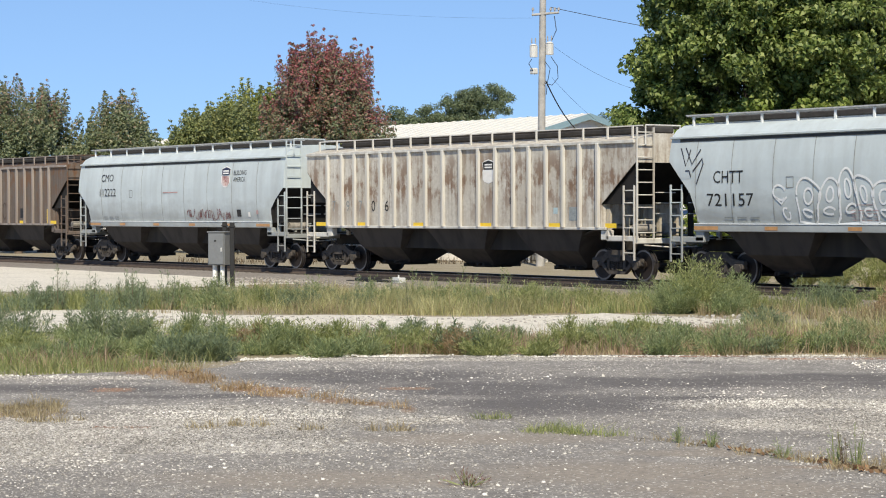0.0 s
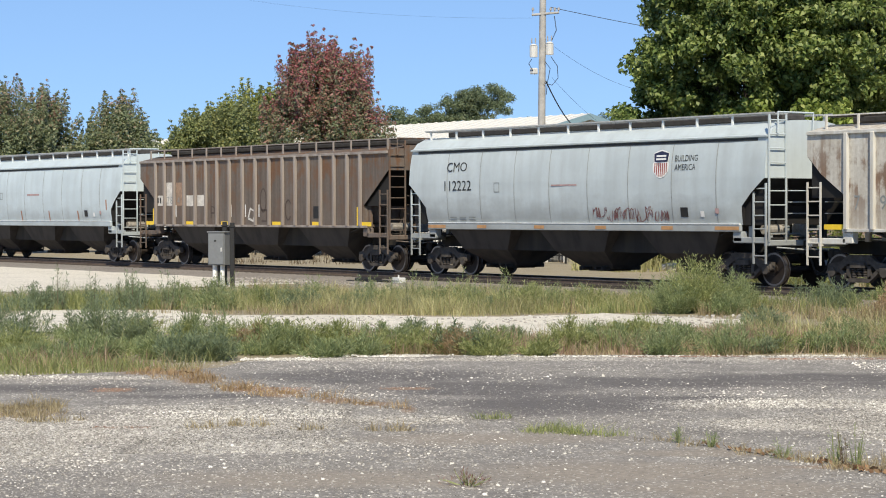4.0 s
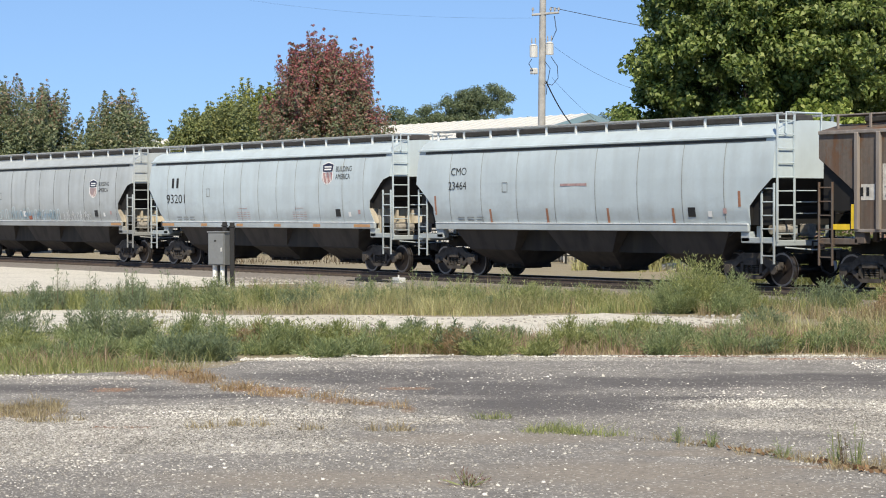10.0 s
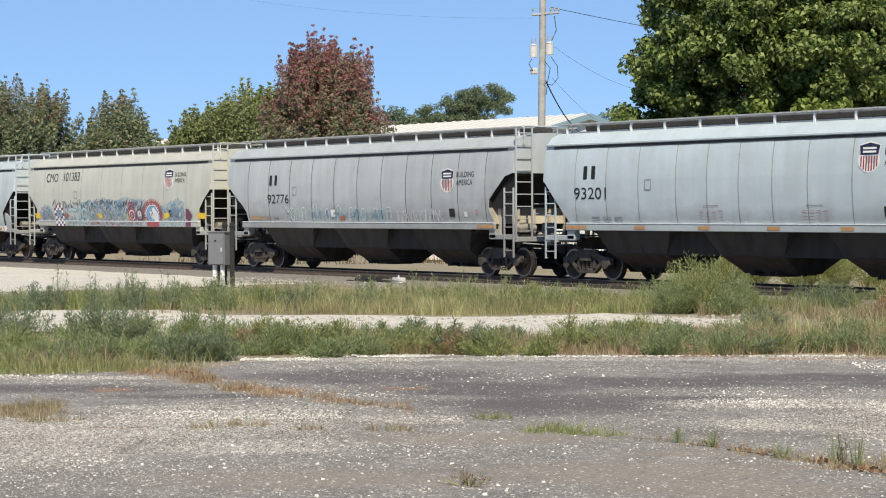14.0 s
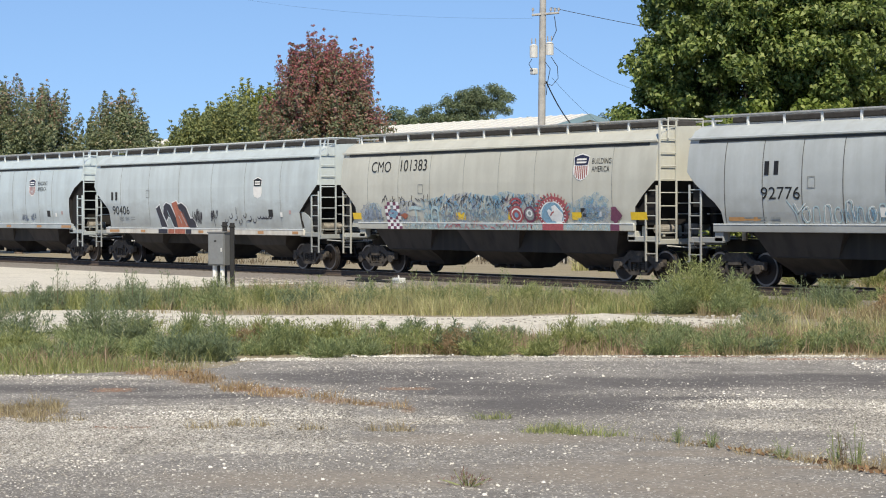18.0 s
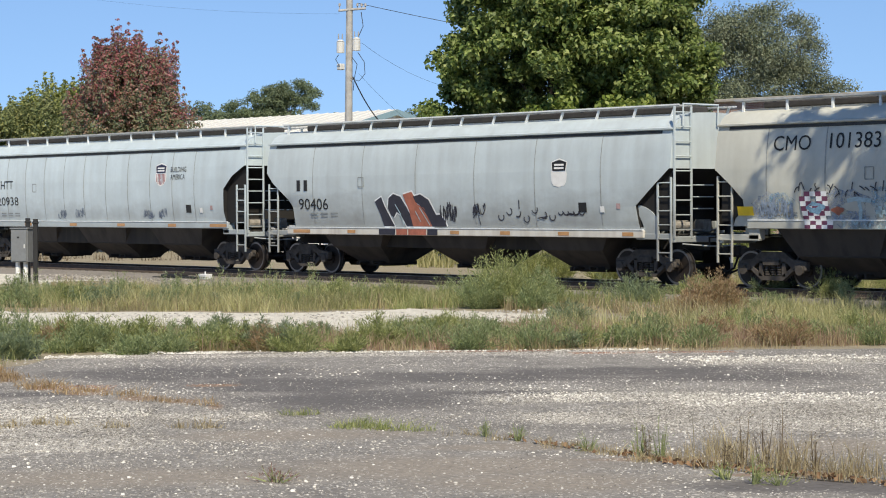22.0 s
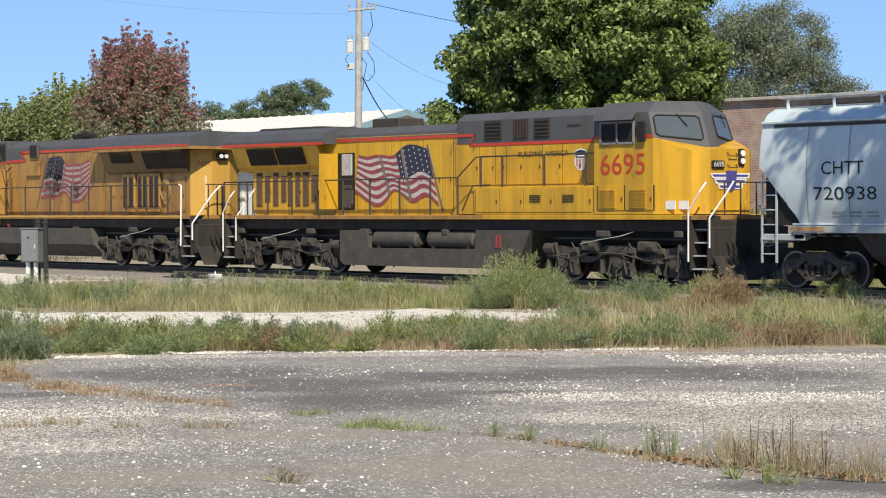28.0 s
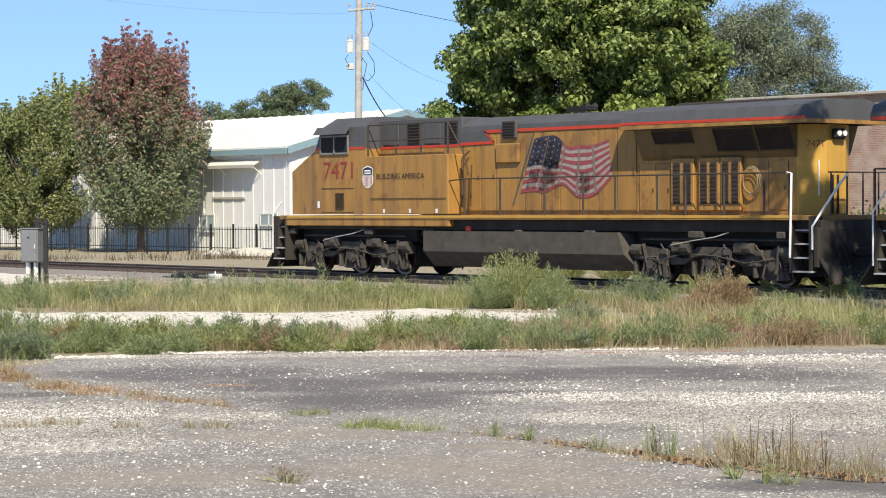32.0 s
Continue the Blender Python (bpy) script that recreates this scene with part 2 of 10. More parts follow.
def m_asphalt():
    """Old grey asphalt: worn stones, smooth dark tar, carpets of pale gravel washed over it, rusty soil in the joints."""
    m, nt, n, l, b = shader("old_asphalt")
    tc = n.new("ShaderNodeTexCoord")
    turn = n.new("ShaderNodeMapping")
    turn.inputs["Rotation"].default_value = (0, 0, radians(TURN))
    l.new(tc.outputs["Object"], turn.inputs[0])
    warp = noise_node(nt, 0.9, 6.0, 0.62)

    def field(spots, soft=0.55, wobble=1.5):
        """1 inside soft, ragged ovals (u, w, ru, rw)."""
        out = None
        for u, w, ru, rw in spots:
            mp = n.new("ShaderNodeMapping")
            mp.inputs["Scale"].default_value = (1 / ru, 1 / rw, 0)
            mp.inputs["Location"].default_value = (-u / ru, -w / rw, 0)
            l.new(turn.outputs[0], mp.inputs[0])
            ln = n.new("ShaderNodeVectorMath")
            ln.operation = "LENGTH"
            l.new(mp.outputs[0], ln.inputs[0])
            if out is None:
                out = ln.outputs["Value"]
            else:
                mn = n.new("ShaderNodeMath")
                mn.operation = "MINIMUM"
                l.new(out, mn.inputs[0])
                l.new(ln.outputs["Value"], mn.inputs[1])
                out = mn.outputs[0]
        ad = n.new("ShaderNodeMath")
        ad.operation = "MULTIPLY_ADD"
        l.new(warp.outputs[0], ad.inputs[0])
        ad.inputs[1].default_value = wobble
        l.new(out, ad.inputs[2])
        k = 1 + wobble * 0.5
        r = n.new("ShaderNodeMapRange")
        r.interpolation_type = "SMOOTHSTEP"
        r.inputs[1].default_value, r.inputs[2].default_value, r.inputs[3].default_value, r.inputs[4].default_value = k - soft, k + soft * 0.6, 1.0, 0.0
        l.new(ad.outputs[0], r.inputs[0])
        return r.outputs[0]

    mid = noise_node(nt, 1.7, 7.0, 0.7)
    fine = noise_node(nt, 19.0, 5.0, 0.75)
    vor = n.new("ShaderNodeTexVoronoi")
    vor.inputs["Scale"].default_value = 40.0
    l.new(tc.outputs["Object"], vor.inputs["Vector"])
    big = n.new("ShaderNodeTexVoronoi")
    big.inputs["Scale"].default_value = 21.0
    l.new(tc.outputs["Object"], big.inputs["Vector"])

    def blend(a, b_, op):
        m_ = n.new("ShaderNodeMath")
        m_.operation = op
        for k, q_ in enumerate((a, b_)):
            if isinstance(q_, float):
                m_.inputs[k].default_value = q_
            else:
                l.new(q_, m_.inputs[k])
        return m_.outputs[0]

    # the worn binder between the stones
    tone = ramp(nt, mid.outputs[0], [(0.32, (0.178, 0.166, 0.151)), (0.5, (0.240, 0.225, 0.205)), (0.68, (0.310, 0.290, 0.263))])
    grain = ramp(nt, fine.outputs[0], [(0.3, (0.62, 0.62, 0.62)), (0.75, (1.32, 1.32, 1.32))])
    col = mix(nt, 1.0, tone.outputs[0], grain.outputs[0], "MULTIPLY")
    dark = field(DARK_PLACES)
    col = mix(nt, blend(dark, 0.80, "MULTIPLY"), col, mix(nt, 1.0, (0.112, 0.103, 0.098), grain.outputs[0], "MULTIPLY"))
    worn = field(WORN, 0.6, 1.0)
    col = mix(nt, blend(worn, 0.85, "MULTIPLY"), col, mix(nt, 1.0, (0.30, 0.262, 0.215), grain.outputs[0], "MULTIPLY"))
    # stones: few on tar and worn places, many where gravel was washed together
    pale = field(WASHED, 0.7, 1.7)
    share = blend(blend(pale, 0.62, "MULTIPLY"), 0.24, "ADD")
    share = blend(share, blend(dark, 0.15, "MULTIPLY"), "SUBTRACT")
    share = blend(share, blend(worn, 0.10, "MULTIPLY"), "SUBTRACT")
    share = blend(share, blend(mid.outputs[0], 0.35, "MULTIPLY"), "ADD")
    for tex, low in ((vor, 0.22), (big, 0.40)):
        sep = n.new("ShaderNodeSeparateColor")
        l.new(tex.outputs["Color"], sep.inputs[0])
        there = n.new("ShaderNodeMath")
        there.operation = "LESS_THAN"
        l.new(sep.outputs[0], there.inputs[0])
        l.new(blend(share, low, "SUBTRACT"), there.inputs[1])
        edge = ramp(nt, tex.outputs["Distance"], [(0.45, G1), (0.62, G0)])
        mask = blend(there.outputs[0], edge.outputs[0], "MULTIPLY")
        stone = ramp(nt, sep.outputs[1], [(0.0, (0.24, 0.225, 0.20)), (0.5, (0.46, 0.435, 0.39)), (1.0, (0.74, 0.71, 0.65))])
        col = mix(nt, mask, col, stone.outputs[0])
    rusty = field(RUSTY, 0.6, 1.2)
    col = mix(nt, blend(rusty, 0.85, "MULTIPLY"), col, mix(nt, fine.outputs[0], (0.17, 0.105, 0.065), (0.36, 0.255, 0.17)))
    l.new(col, b.inputs["Base Color"])
    b.inputs["Roughness"].default_value = 0.9
    bump(nt, b, vor.outputs["Distance"], 0.5, 0.01)
    return m


def m_soil(name, lo, hi, pebble, scale=22.0):
    m, nt, n, l, b = shader(name)
    big = noise_node(nt, 0.5, 5.0, 0.6)
    tc = n.new("ShaderNodeTexCoord")
    vor = n.new("ShaderNodeTexVoronoi")
    vor.inputs["Scale"].default_value = scale
    l.new(tc.outputs["Object"], vor.inputs["Vector"])
    st = ramp(nt, vor.outputs["Color"], [(0.2, tuple(c * 0.55 for c in pebble)), (0.8, pebble)])
    tone = ramp(nt, big.outputs[0], [(0.3, lo), (0.7, hi)])
    col = mix(nt, 0.5, tone.outputs[0], st.outputs[0])
    l.new(col, b.inputs["Base Color"])
    b.inputs["Roughness"].default_value = 0.95
    bump(nt, b, vor.outputs["Distance"], 0.8, 0.02)
    return m


M_ASPHALT = m_asphalt()
M_SOIL = m_soil("dry_soil", (0.22, 0.19, 0.115), (0.36, 0.31, 0.21), (0.42, 0.37, 0.28))
M_CHALK = m_soil("white_gravel", (0.55, 0.515, 0.44), (0.74, 0.70, 0.60), (0.78, 0.74, 0.65), 16.0)
M_BALLAST = m_soil("ballast_stone", (0.14, 0.125, 0.11), (0.23, 0.21, 0.185), (0.38, 0.345, 0.31), 14.0)
M_STEEL = plain("rail_steel", (0.095, 0.070, 0.056), 0.85, 0.0, 0.35)
M_POLISH = plain("polished_rail_head", (0.45, 0.43, 0.41), 0.35, 0.9, 0.15)
M_TIE = plain("creosoted_wood", (0.055, 0.045, 0.038), 0.9, 0.0, 0.35)


def sheet(name, pts, z, material, label, edge=0.5, seed=1, kind="structure", thick=0.0, rise=0.0):
    """A flat patch with an uneven outline."""
    rs = random.Random(seed)
    out = []
    for (x0, y0), (x1, y1) in zip(pts, pts[1:] + pts[:1]):
        steps = max(1, int(math.hypot(x1 - x0, y1 - y0) / max(0.12, edge)))
        for i in range(steps):
            f = i / steps
            out.append((x0 + (x1 - x0) * f + rs.uniform(-edge, edge) * 0.28, y0 + (y1 - y0) * f + rs.uniform(-edge, edge) * 0.28))
    bm = bmesh.new()
    vs = [bm.verts.new((x, y, z)) for x, y in out]
    f = bm.faces.new(vs)
    bmesh.ops.triangulate(bm, faces=[f])
    if bm.faces[:][0].normal.z < 0:
        bmesh.ops.reverse_faces(bm, faces=bm.faces[:])
    ob = part(name, bm, material)
    return tagged(ob, label, "ground", kind=kind)


bm = bmesh.new()
for x, y in ((-2500, -600), (1500, -600), (1500, 2500), (-2500, 2500)):
    bm.verts.new((x, y, LOT - 0.03))
bm.faces.new(bm.verts[:])
tagged(part("ground", bm, M_SOIL), "dry soil with thin grass along the railway", "ground", kind="structure")
sheet("asphalt_lot", [at(-40, 5), at(40, 5), at(40, 33.6), at(12, 33.0), at(6.8, 33.0), at(3.6, 33.4), at(1.9, 33.7), at(-0.8, 33.5), at(-2.0, 32.9), at(-3.0, 32.3), at(-3.2, 31.0), at(-4.7, 30.3), at(-6.1, 29.3), at(-12, 29.0), at(-40, 30)], LOT,
      M_ASPHALT, "cracked old grey asphalt lot strewn with pale gravel", 0.7, 3)
sheet("gravel_strip", [at(-9.6, 50.0), at(-6.4, 49.9), at(-4.8, 47.1), at(-2.3, 47.2), at(0, 46.3), at(1.4, 46.2), at(2.7, 46.9), at(3.6, 47.9), at(5.0, 46.0), at(6.1, 44.8), at(7.0, 44.5), at(6.3, 41.0), at(5.5, 40.3), at(5.0, 42.0), at(4.2, 43.6),
                       at(2.9, 42.0), at(2.3, 40.0), at(1.8, 38.3), at(1.0, 38.0), at(0.6, 40.2), at(0, 40.8), at(-2.1, 41.6), at(-4.2, 40.4), at(-7.5, 40.6), at(-9.6, 41.0)],
      LOT - 0.01, M_CHALK, "bright white crushed-limestone gravel strip", 0.5, 5)
sheet("gravel_drive", [at(-30, 60), at(-13, 61), at(-9, 64), at(-4.5, 68.3), at(-3.0, 69.3), at(-8, 75.2), at(-19, 91.2), at(-40, 120.5), at(-60, 110)],
      LOT - 0.01, M_CHALK, "bright white crushed-limestone drive beside the track", 0.6, 6)

# ballast bed
bm = bmesh.new()
prism_pts = [(-5.6, LOT - 0.04), (-3.0, LOT + 0.0), (-2.0, -0.19), (2.0, -0.19), (3.3, LOT - 0.05)]
a = [bm.verts.new((-420, TRACK + y, z)) for y, z in prism_pts]
b2 = [bm.verts.new((220, TRACK + y, z)) for y, z in prism_pts]
for i in range(4):
    bm.faces.new((a[i], b2[i], b2[i + 1], a[i + 1]))
tagged(part("ballast_bed", bm, M_BALLAST), "grey-brown crushed stone ballast under the track", "ballast", kind="structure")

# rails
RAIL = [(-0.07, -0.175), (0.07, -0.175), (0.07, -0.16), (0.012, -0.14), (0.012, -0.045), (0.036, -0.035), (0.036, -0.004), (-0.036, -0.004), (-0.036, -0.035), (-0.012, -0.045), (-0.012, -0.14), (-0.07, -0.16)]
for side in (-1, 1):
    bm = bmesh.new()
    yc = TRACK + side * 0.7535
    p0 = [bm.verts.new((-420, yc + y, z)) for y, z in RAIL]
    p1 = [bm.verts.new((220, yc + y, z)) for y, z in RAIL]
    for i in range(len(RAIL)):
        bm.faces.new((p0[i], p0[(i + 1) % 12], p1[(i + 1) % 12], p1[i]))
    rail = tagged(part("rail", bm, M_STEEL), "rusty brown steel rail with a worn head", "rail", "rails of the track", "structure")
    bm = bmesh.new()
    box(bm, -100, yc, -0.002, 640, 0.06, 0.004)
    part("rail_head", bm, M_POLISH, rail, "polished steel running surface")


# ---------------------------------------------------------------- the train
# x of the train's own zero at each time, along the track
TRAIN = [(0.0, -55.31), (0.5, -52.29), (1.0, -49.26), (1.5, -46.23), (2.0, -43.19), (2.5, -40.15), (3.0, -37.11), (3.5, -34.06), (5.5, -21.74),
         (6.0, -18.65), (6.5, -15.55), (7.0, -12.44), (7.5, -9.34), (8.0, -6.23), (8.5, -3.12), (9.0, 0.0), (9.5, 3.13), (10.0, 6.27), (10.5, 9.41),
         (11.0, 12.54), (11.5, 15.68), (12.0, 18.82), (12.5, 21.95), (13.0, 25.08), (13.5, 28.22), (14.0, 31.35), (14.5, 34.49), (16.5, 47.09),
         (17.0, 50.26), (17.5, 53.43), (18.0, 56.6), (18.5, 59.79), (19.0, 62.98), (19.5, 66.18), (20.0, 69.39), (20.5, 72.6), (21.0, 75.82),
         (21.5, 79.05), (22.0, 82.28), (22.5, 85.51), (23.0, 88.74), (23.5, 91.96), (24.0, 95.19), (24.5, 98.41), (25.0, 101.65), (25.5, 104.89),
         (26.5, 111.42), (27.5, 117.98), (28.0, 121.27), (28.5, 124.56),
         (29.0, 127.85), (29.5, 131.14), (30.0, 134.43), (30.5, 137.73), (31.0, 141.02), (31.5, 144.32), (32.0, 147.62)]
CARS = []                # (thing, its x in the train)
WHEELS = []              # (wheelset, its pose on the truck, radius)

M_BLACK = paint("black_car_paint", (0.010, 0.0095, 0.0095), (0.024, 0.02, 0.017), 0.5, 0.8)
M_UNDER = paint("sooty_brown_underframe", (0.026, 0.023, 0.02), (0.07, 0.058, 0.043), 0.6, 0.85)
M_DUSTY = plain("dust_coated_brake_gear", (0.30, 0.28, 0.25), 0.85, 0.0, 0.4, 7.0)
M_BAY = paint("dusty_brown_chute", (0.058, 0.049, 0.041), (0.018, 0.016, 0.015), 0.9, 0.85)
M_TRUCK = plain("dusty_cast_steel", (0.074, 0.064, 0.055), 0.85, 0.1, 0.45, 5.0)
M_WHEEL = plain("rusty_wheel_steel", (0.034, 0.026, 0.022), 0.6, 0.4, 0.3)
M_TREAD = plain("polished_wheel_tread", (0.22, 0.20, 0.19), 0.4, 0.9, 0.1)
M_LETTER = plain("black_lettering", (0.012, 0.012, 0.013), 0.6, 0.0, 0.3)
M_PALE = plain("pale_edge_and_sill_highlight_paint", (0.72, 0.75, 0.75), 0.6, 0.0, 0.15)
M_EAVESHADE = plain("grimy_roof_edge_shade", (0.055, 0.06, 0.062), 0.9, 0.0, 0.3)
M_FAINT = plain("faded_stencil_grey", (0.25, 0.27, 0.27), 0.7, 0.0, 0.3)
M_REDINK = plain("faded_red_stencil", (0.45, 0.30, 0.29), 0.7, 0.0, 0.3)
M_WHITE = plain("white_paint", (0.78, 0.78, 0.76), 0.55, 0.0, 0.08)
M_NAVY = plain("navy_blue_paint", (0.02, 0.023, 0.06), 0.55, 0.0, 0.2)
M_RED = plain("red_paint", (0.55, 0.05, 0.03), 0.55, 0.0, 0.2)
M_MAROON = plain("deep_red_stripe_paint", (0.30, 0.05, 0.05), 0.55, 0.0, 0.2)
M_ORANGE = plain("amber_reflective_tape", (0.47, 0.255, 0.105), 0.4, 0.0, 0.2)
M_DULLTAPE = plain("dull_red_brown_tape", (0.36, 0.17, 0.10), 0.5, 0.0, 0.25)
M_YTAPE = plain("yellow_reflective_tape", (0.85, 0.58, 0.03), 0.4, 0.0, 0.1)
M_RUSTLINE = plain("weld_rust", (0.30, 0.315, 0.315), 0.8, 0.0, 0.4)
M_DARKSEAM = plain("dark_weld_line", (0.10, 0.10, 0.098), 0.8, 0.0, 0.4)
M_GALV = plain("weathered_galvanised_grating", (0.46, 0.47, 0.47), 0.6, 0.2, 0.25)
M_HATCH = plain("grimy_hatch_cover", (0.05, 0.047, 0.045), 0.8, 0.1, 0.3)
M_DARKGRATE = plain("dark_rusty_grating", (0.06, 0.05, 0.045), 0.8, 0.2, 0.3)


def text_mesh(s, height, width=None):
    """Lettering as a flat mesh in x, z, its lower left corner at the origin."""
    cu = bpy.data.curves.new("text", "FONT")
    cu.body = s
    cu.resolution_u = 3
    ob = bpy.data.objects.new("text", cu)
    scene.collection.objects.link(ob)
    dg = bpy.context.evaluated_depsgraph_get()
    me = bpy.data.meshes.new_from_object(ob.evaluated_get(dg))
    bpy.data.objects.remove(ob)
    n = len(me.vertices)
    co = np.empty(n * 3, dtype=np.float32)
    me.vertices.foreach_get("co", co)
    co = co.reshape(-1, 3)
    lo, hi = co.min(0), co.max(0)
    k = height / (hi[1] - lo[1])
    kx = k if width is None else width / (hi[0] - lo[0])
    out = [((x - lo[0]) * kx, 0.0, (y - lo[1]) * k) for x, y, _ in co]
    faces = [tuple(p.vertices) for p in me.polygons]
    bpy.data.meshes.remove(me)
    return out, faces


def decal(name, verts, faces, surf, lift, material, parent, label="", flip=True):
    """A thin painted layer on a side whose half width at height z is surf(z); only the side towards the lot."""
    me = bpy.data.meshes.new(name)
    me.from_pydata([(x, -(surf(z) + lift), z) for x, _, z in verts], [], [f[::-1] for f in faces] if flip else faces)
    me.update()
    me.materials.append(material)
    ob = new(name, me)
    ob.parent = parent
    if label:
        tagged(ob, label)
    return ob


def lettering(s, x, z, h, surf, parent, material=None, width=None, lift=0.008, name="lettering"):
    v, f = text_mesh(s, h, width)
    return tagged(decal(name, [(a + x, 0, c + z) for a, _, c in v], f, surf, lift, material or M_LETTER, parent, flip=False), kind="stuff" if len(s) > 1 else "")


def patch(name, x, z, w, h, surf, parent, material, lift=0.006, label=""):
    n = max(1, int(h / 0.25))
    vs, fs = [], []
    for i in range(n + 1):
        vs += [(x, 0, z + h * i / n), (x + w, 0, z + h * i / n)]
    for i in range(n):
        fs.append((2 * i, 2 * i + 2, 2 * i + 3, 2 * i + 1))
    return decal(name, vs, fs, surf, lift, material, parent, label)


def strokes(lines, width):
    """Ribbons along lines of points in x, z."""
    vs, fs = [], []
    for pts in lines:
        base = len(vs)
        for i, (x, z) in enumerate(pts):
            x0, z0 = pts[max(0, i - 1)]
            x1, z1 = pts[min(len(pts) - 1, i + 1)]
            d = math.hypot(x1 - x0, z1 - z0) or 1.0
            nx, nz = -(z1 - z0) / d * width / 2, (x1 - x0) / d * width / 2
            vs += [(x + nx, 0, z + nz), (x - nx, 0, z - nz)]
        for i in range(len(pts) - 1):
            a = base + 2 * i
            fs.append((a, a + 2, a + 3, a + 1))
    return vs, fs


def arc(cx, cz, rx, rz, a0, a1, n=12):
    return [(cx + rx * math.cos(radians(a0 + (a1 - a0) * i / n)), cz + rz * math.sin(radians(a0 + (a1 - a0) * i / n))) for i in range(n + 1)]


def blob(cx, cz, rx, rz, n=18, rough=0.15, seed=0):
    rs = random.Random(seed)
    p = [(cx + rx * (1 + rs.uniform(-rough, rough)) * math.cos(2 * math.pi * i / n), 0, cz + rz * (1 + rs.uniform(-rough, rough)) * math.sin(2 * math.pi * i / n)) for i in range(n)]
    return p, [tuple(range(n))[::-1]]


def join(*lots):
    vs, fs = [], []
    for v, f in lots:
        k = len(vs)
        vs += v
        fs += [tuple(i + k for i in g) for g in f]
    return vs, fs


def scribble(x0, x1, z0, z1, n, seed, loops=2):
    """Loose spray-can loops filling a rectangle."""
    rs = random.Random(seed)
    out = []
    for i in range(n):
        cx = x0 + (x1 - x0) * (i + 0.5) / n + rs.uniform(-0.3, 0.3) * (x1 - x0) / n
        cz = rs.uniform(z0 + (z1 - z0) * 0.3, z1 - (z1 - z0) * 0.3)
        pts = []
        ph = rs.uniform(0, 6.28)
        for k in range(22):
            a = ph + k / 21 * 6.28 * loops * rs.uniform(0.9, 1.1)
            pts.append((cx + (x1 - x0) / n * 0.55 * math.cos(a) + k * 0.006, cz + (z1 - z0) * 0.42 * math.sin(a * rs.choice((1, 1, 1.5)) + 0.4)))
        out.append(pts)
    return out


# --- trucks, shared by all hopper cars
def wheelset_mesh(r, gauge=1.5):
    bm = bmesh.new()
    rod(bm, (0, -1.05, 0), (0, 1.05, 0), 0.085, seg=10)
    for s in (-1, 1):
        y = s * gauge / 2
        disc(bm, (0, y, 0), r, 0.10, seg=28)
        disc(bm, (0, y - s * 0.075, 0), r + 0.03, 0.035, seg=28)
        disc(bm, (0, y + s * 0.06, 0), r * 0.36, 0.05, seg=14)
        disc(bm, (0, s * 1.07, 0), 0.11, 0.06, seg=6)
        for k in range(3):
            a = k * 2.094
            disc(bm, (0.06 * math.cos(a), s * 1.105, 0.06 * math.sin(a)), 0.018, 0.02, seg=6)
    me = bpy.data.meshes.new("wheelset")
    bmesh.ops.recalc_face_normals(bm, faces=bm.faces[:])
    tread = [f for f in bm.faces if f.calc_center_median().xz.length > r * 0.97]
    # a narrow bright rim on the outer face
    for s in (-1, 1):
        y = s * (gauge / 2 + 0.053)
        for i in range(28):
            a0, a1 = 2 * math.pi * i / 28, 2 * math.pi * (i + 1) / 28
            q = [bm.verts.new((rr * math.cos(a), y, rr * math.sin(a))) for rr, a in ((r * 0.87, a0), (r * 0.985, a0), (r * 0.985, a1), (r * 0.87, a1))]
            tread.append(bm.faces.new(q))
    for f in tread:
        f.material_index = 1
    bm.to_mesh(me)
    bm.free()
    me.materials.append(M_WHEEL)
    me.materials.append(M_TREAD)
    return me


WHEEL_R = 0.457
WHEEL_ME = wheelset_mesh(WHEEL_R)
LOCO_R = 0.533
LOCO_WHEEL_ME = wheelset_mesh(LOCO_R)


def truck_mesh():
    """Two cast side frames with springs, a bolster and brake beams; the axles stand 0.89 m either side."""
    bm = bmesh.new()
    h = WHEEL_R
    for s in (-1, 1):
        y0, y1 = s * 0.93, s * 1.07
        top = [(-1.08, h + 0.02), (-1.08, h + 0.20), (-0.62, h + 0.26), (-0.36, h + 0.44), (0.36, h + 0.44), (0.62, h + 0.26), (1.08, h + 0.20), (1.08, h + 0.02),
               (0.70, h - 0.02), (0.46, h + 0.16), (-0.46, h + 0.16), (-0.70, h - 0.02)]
        prism(bm, top, y0, y1)
        low = [(-0.72, h + 0.02), (-0.34, h - 0.26), (0.34, h - 0.26), (0.72, h + 0.02), (0.60, h + 0.06), (0.30, h - 0.15), (-0.30, h - 0.15), (-0.60, h + 0.06)]
        prism(bm, low, y0, y1)
        for x in (-0.36, 0.36):
            box(bm, x, s * 1.0, h + 0.02, 0.11, 0.14, 0.36)
        for x in (-0.19, 0.0, 0.19):
            for k in range(4):
                disc(bm, (x, s * 1.0, h - 0.11 + 0.06 * k), 0.075, 0.035, axis="Z", seg=8)
        for x in (-0.89, 0.89):
            box(bm, x, s * 1.0, h + 0.06, 0.36, 0.2, 0.17, 0.03)
            disc(bm, (x, s * 1.09, h), 0.125, 0.08, seg=12)
        box(bm, 0, s * 1.0, h + 0.18, 0.50, 0.24, 0.14)
    box(bm, 0, 0, h + 0.26, 0.42, 2.1, 0.26, 0.03)
    for x in (-0.42, 0.42):
        box(bm, x, 0, h - 0.08, 0.10, 1.5, 0.12)
    me = bpy.data.meshes.new("truck")
    bmesh.ops.recalc_face_normals(bm, faces=bm.faces[:])
    bm.to_mesh(me)
    bm.free()
    me.materials.append(M_TRUCK)
    return me


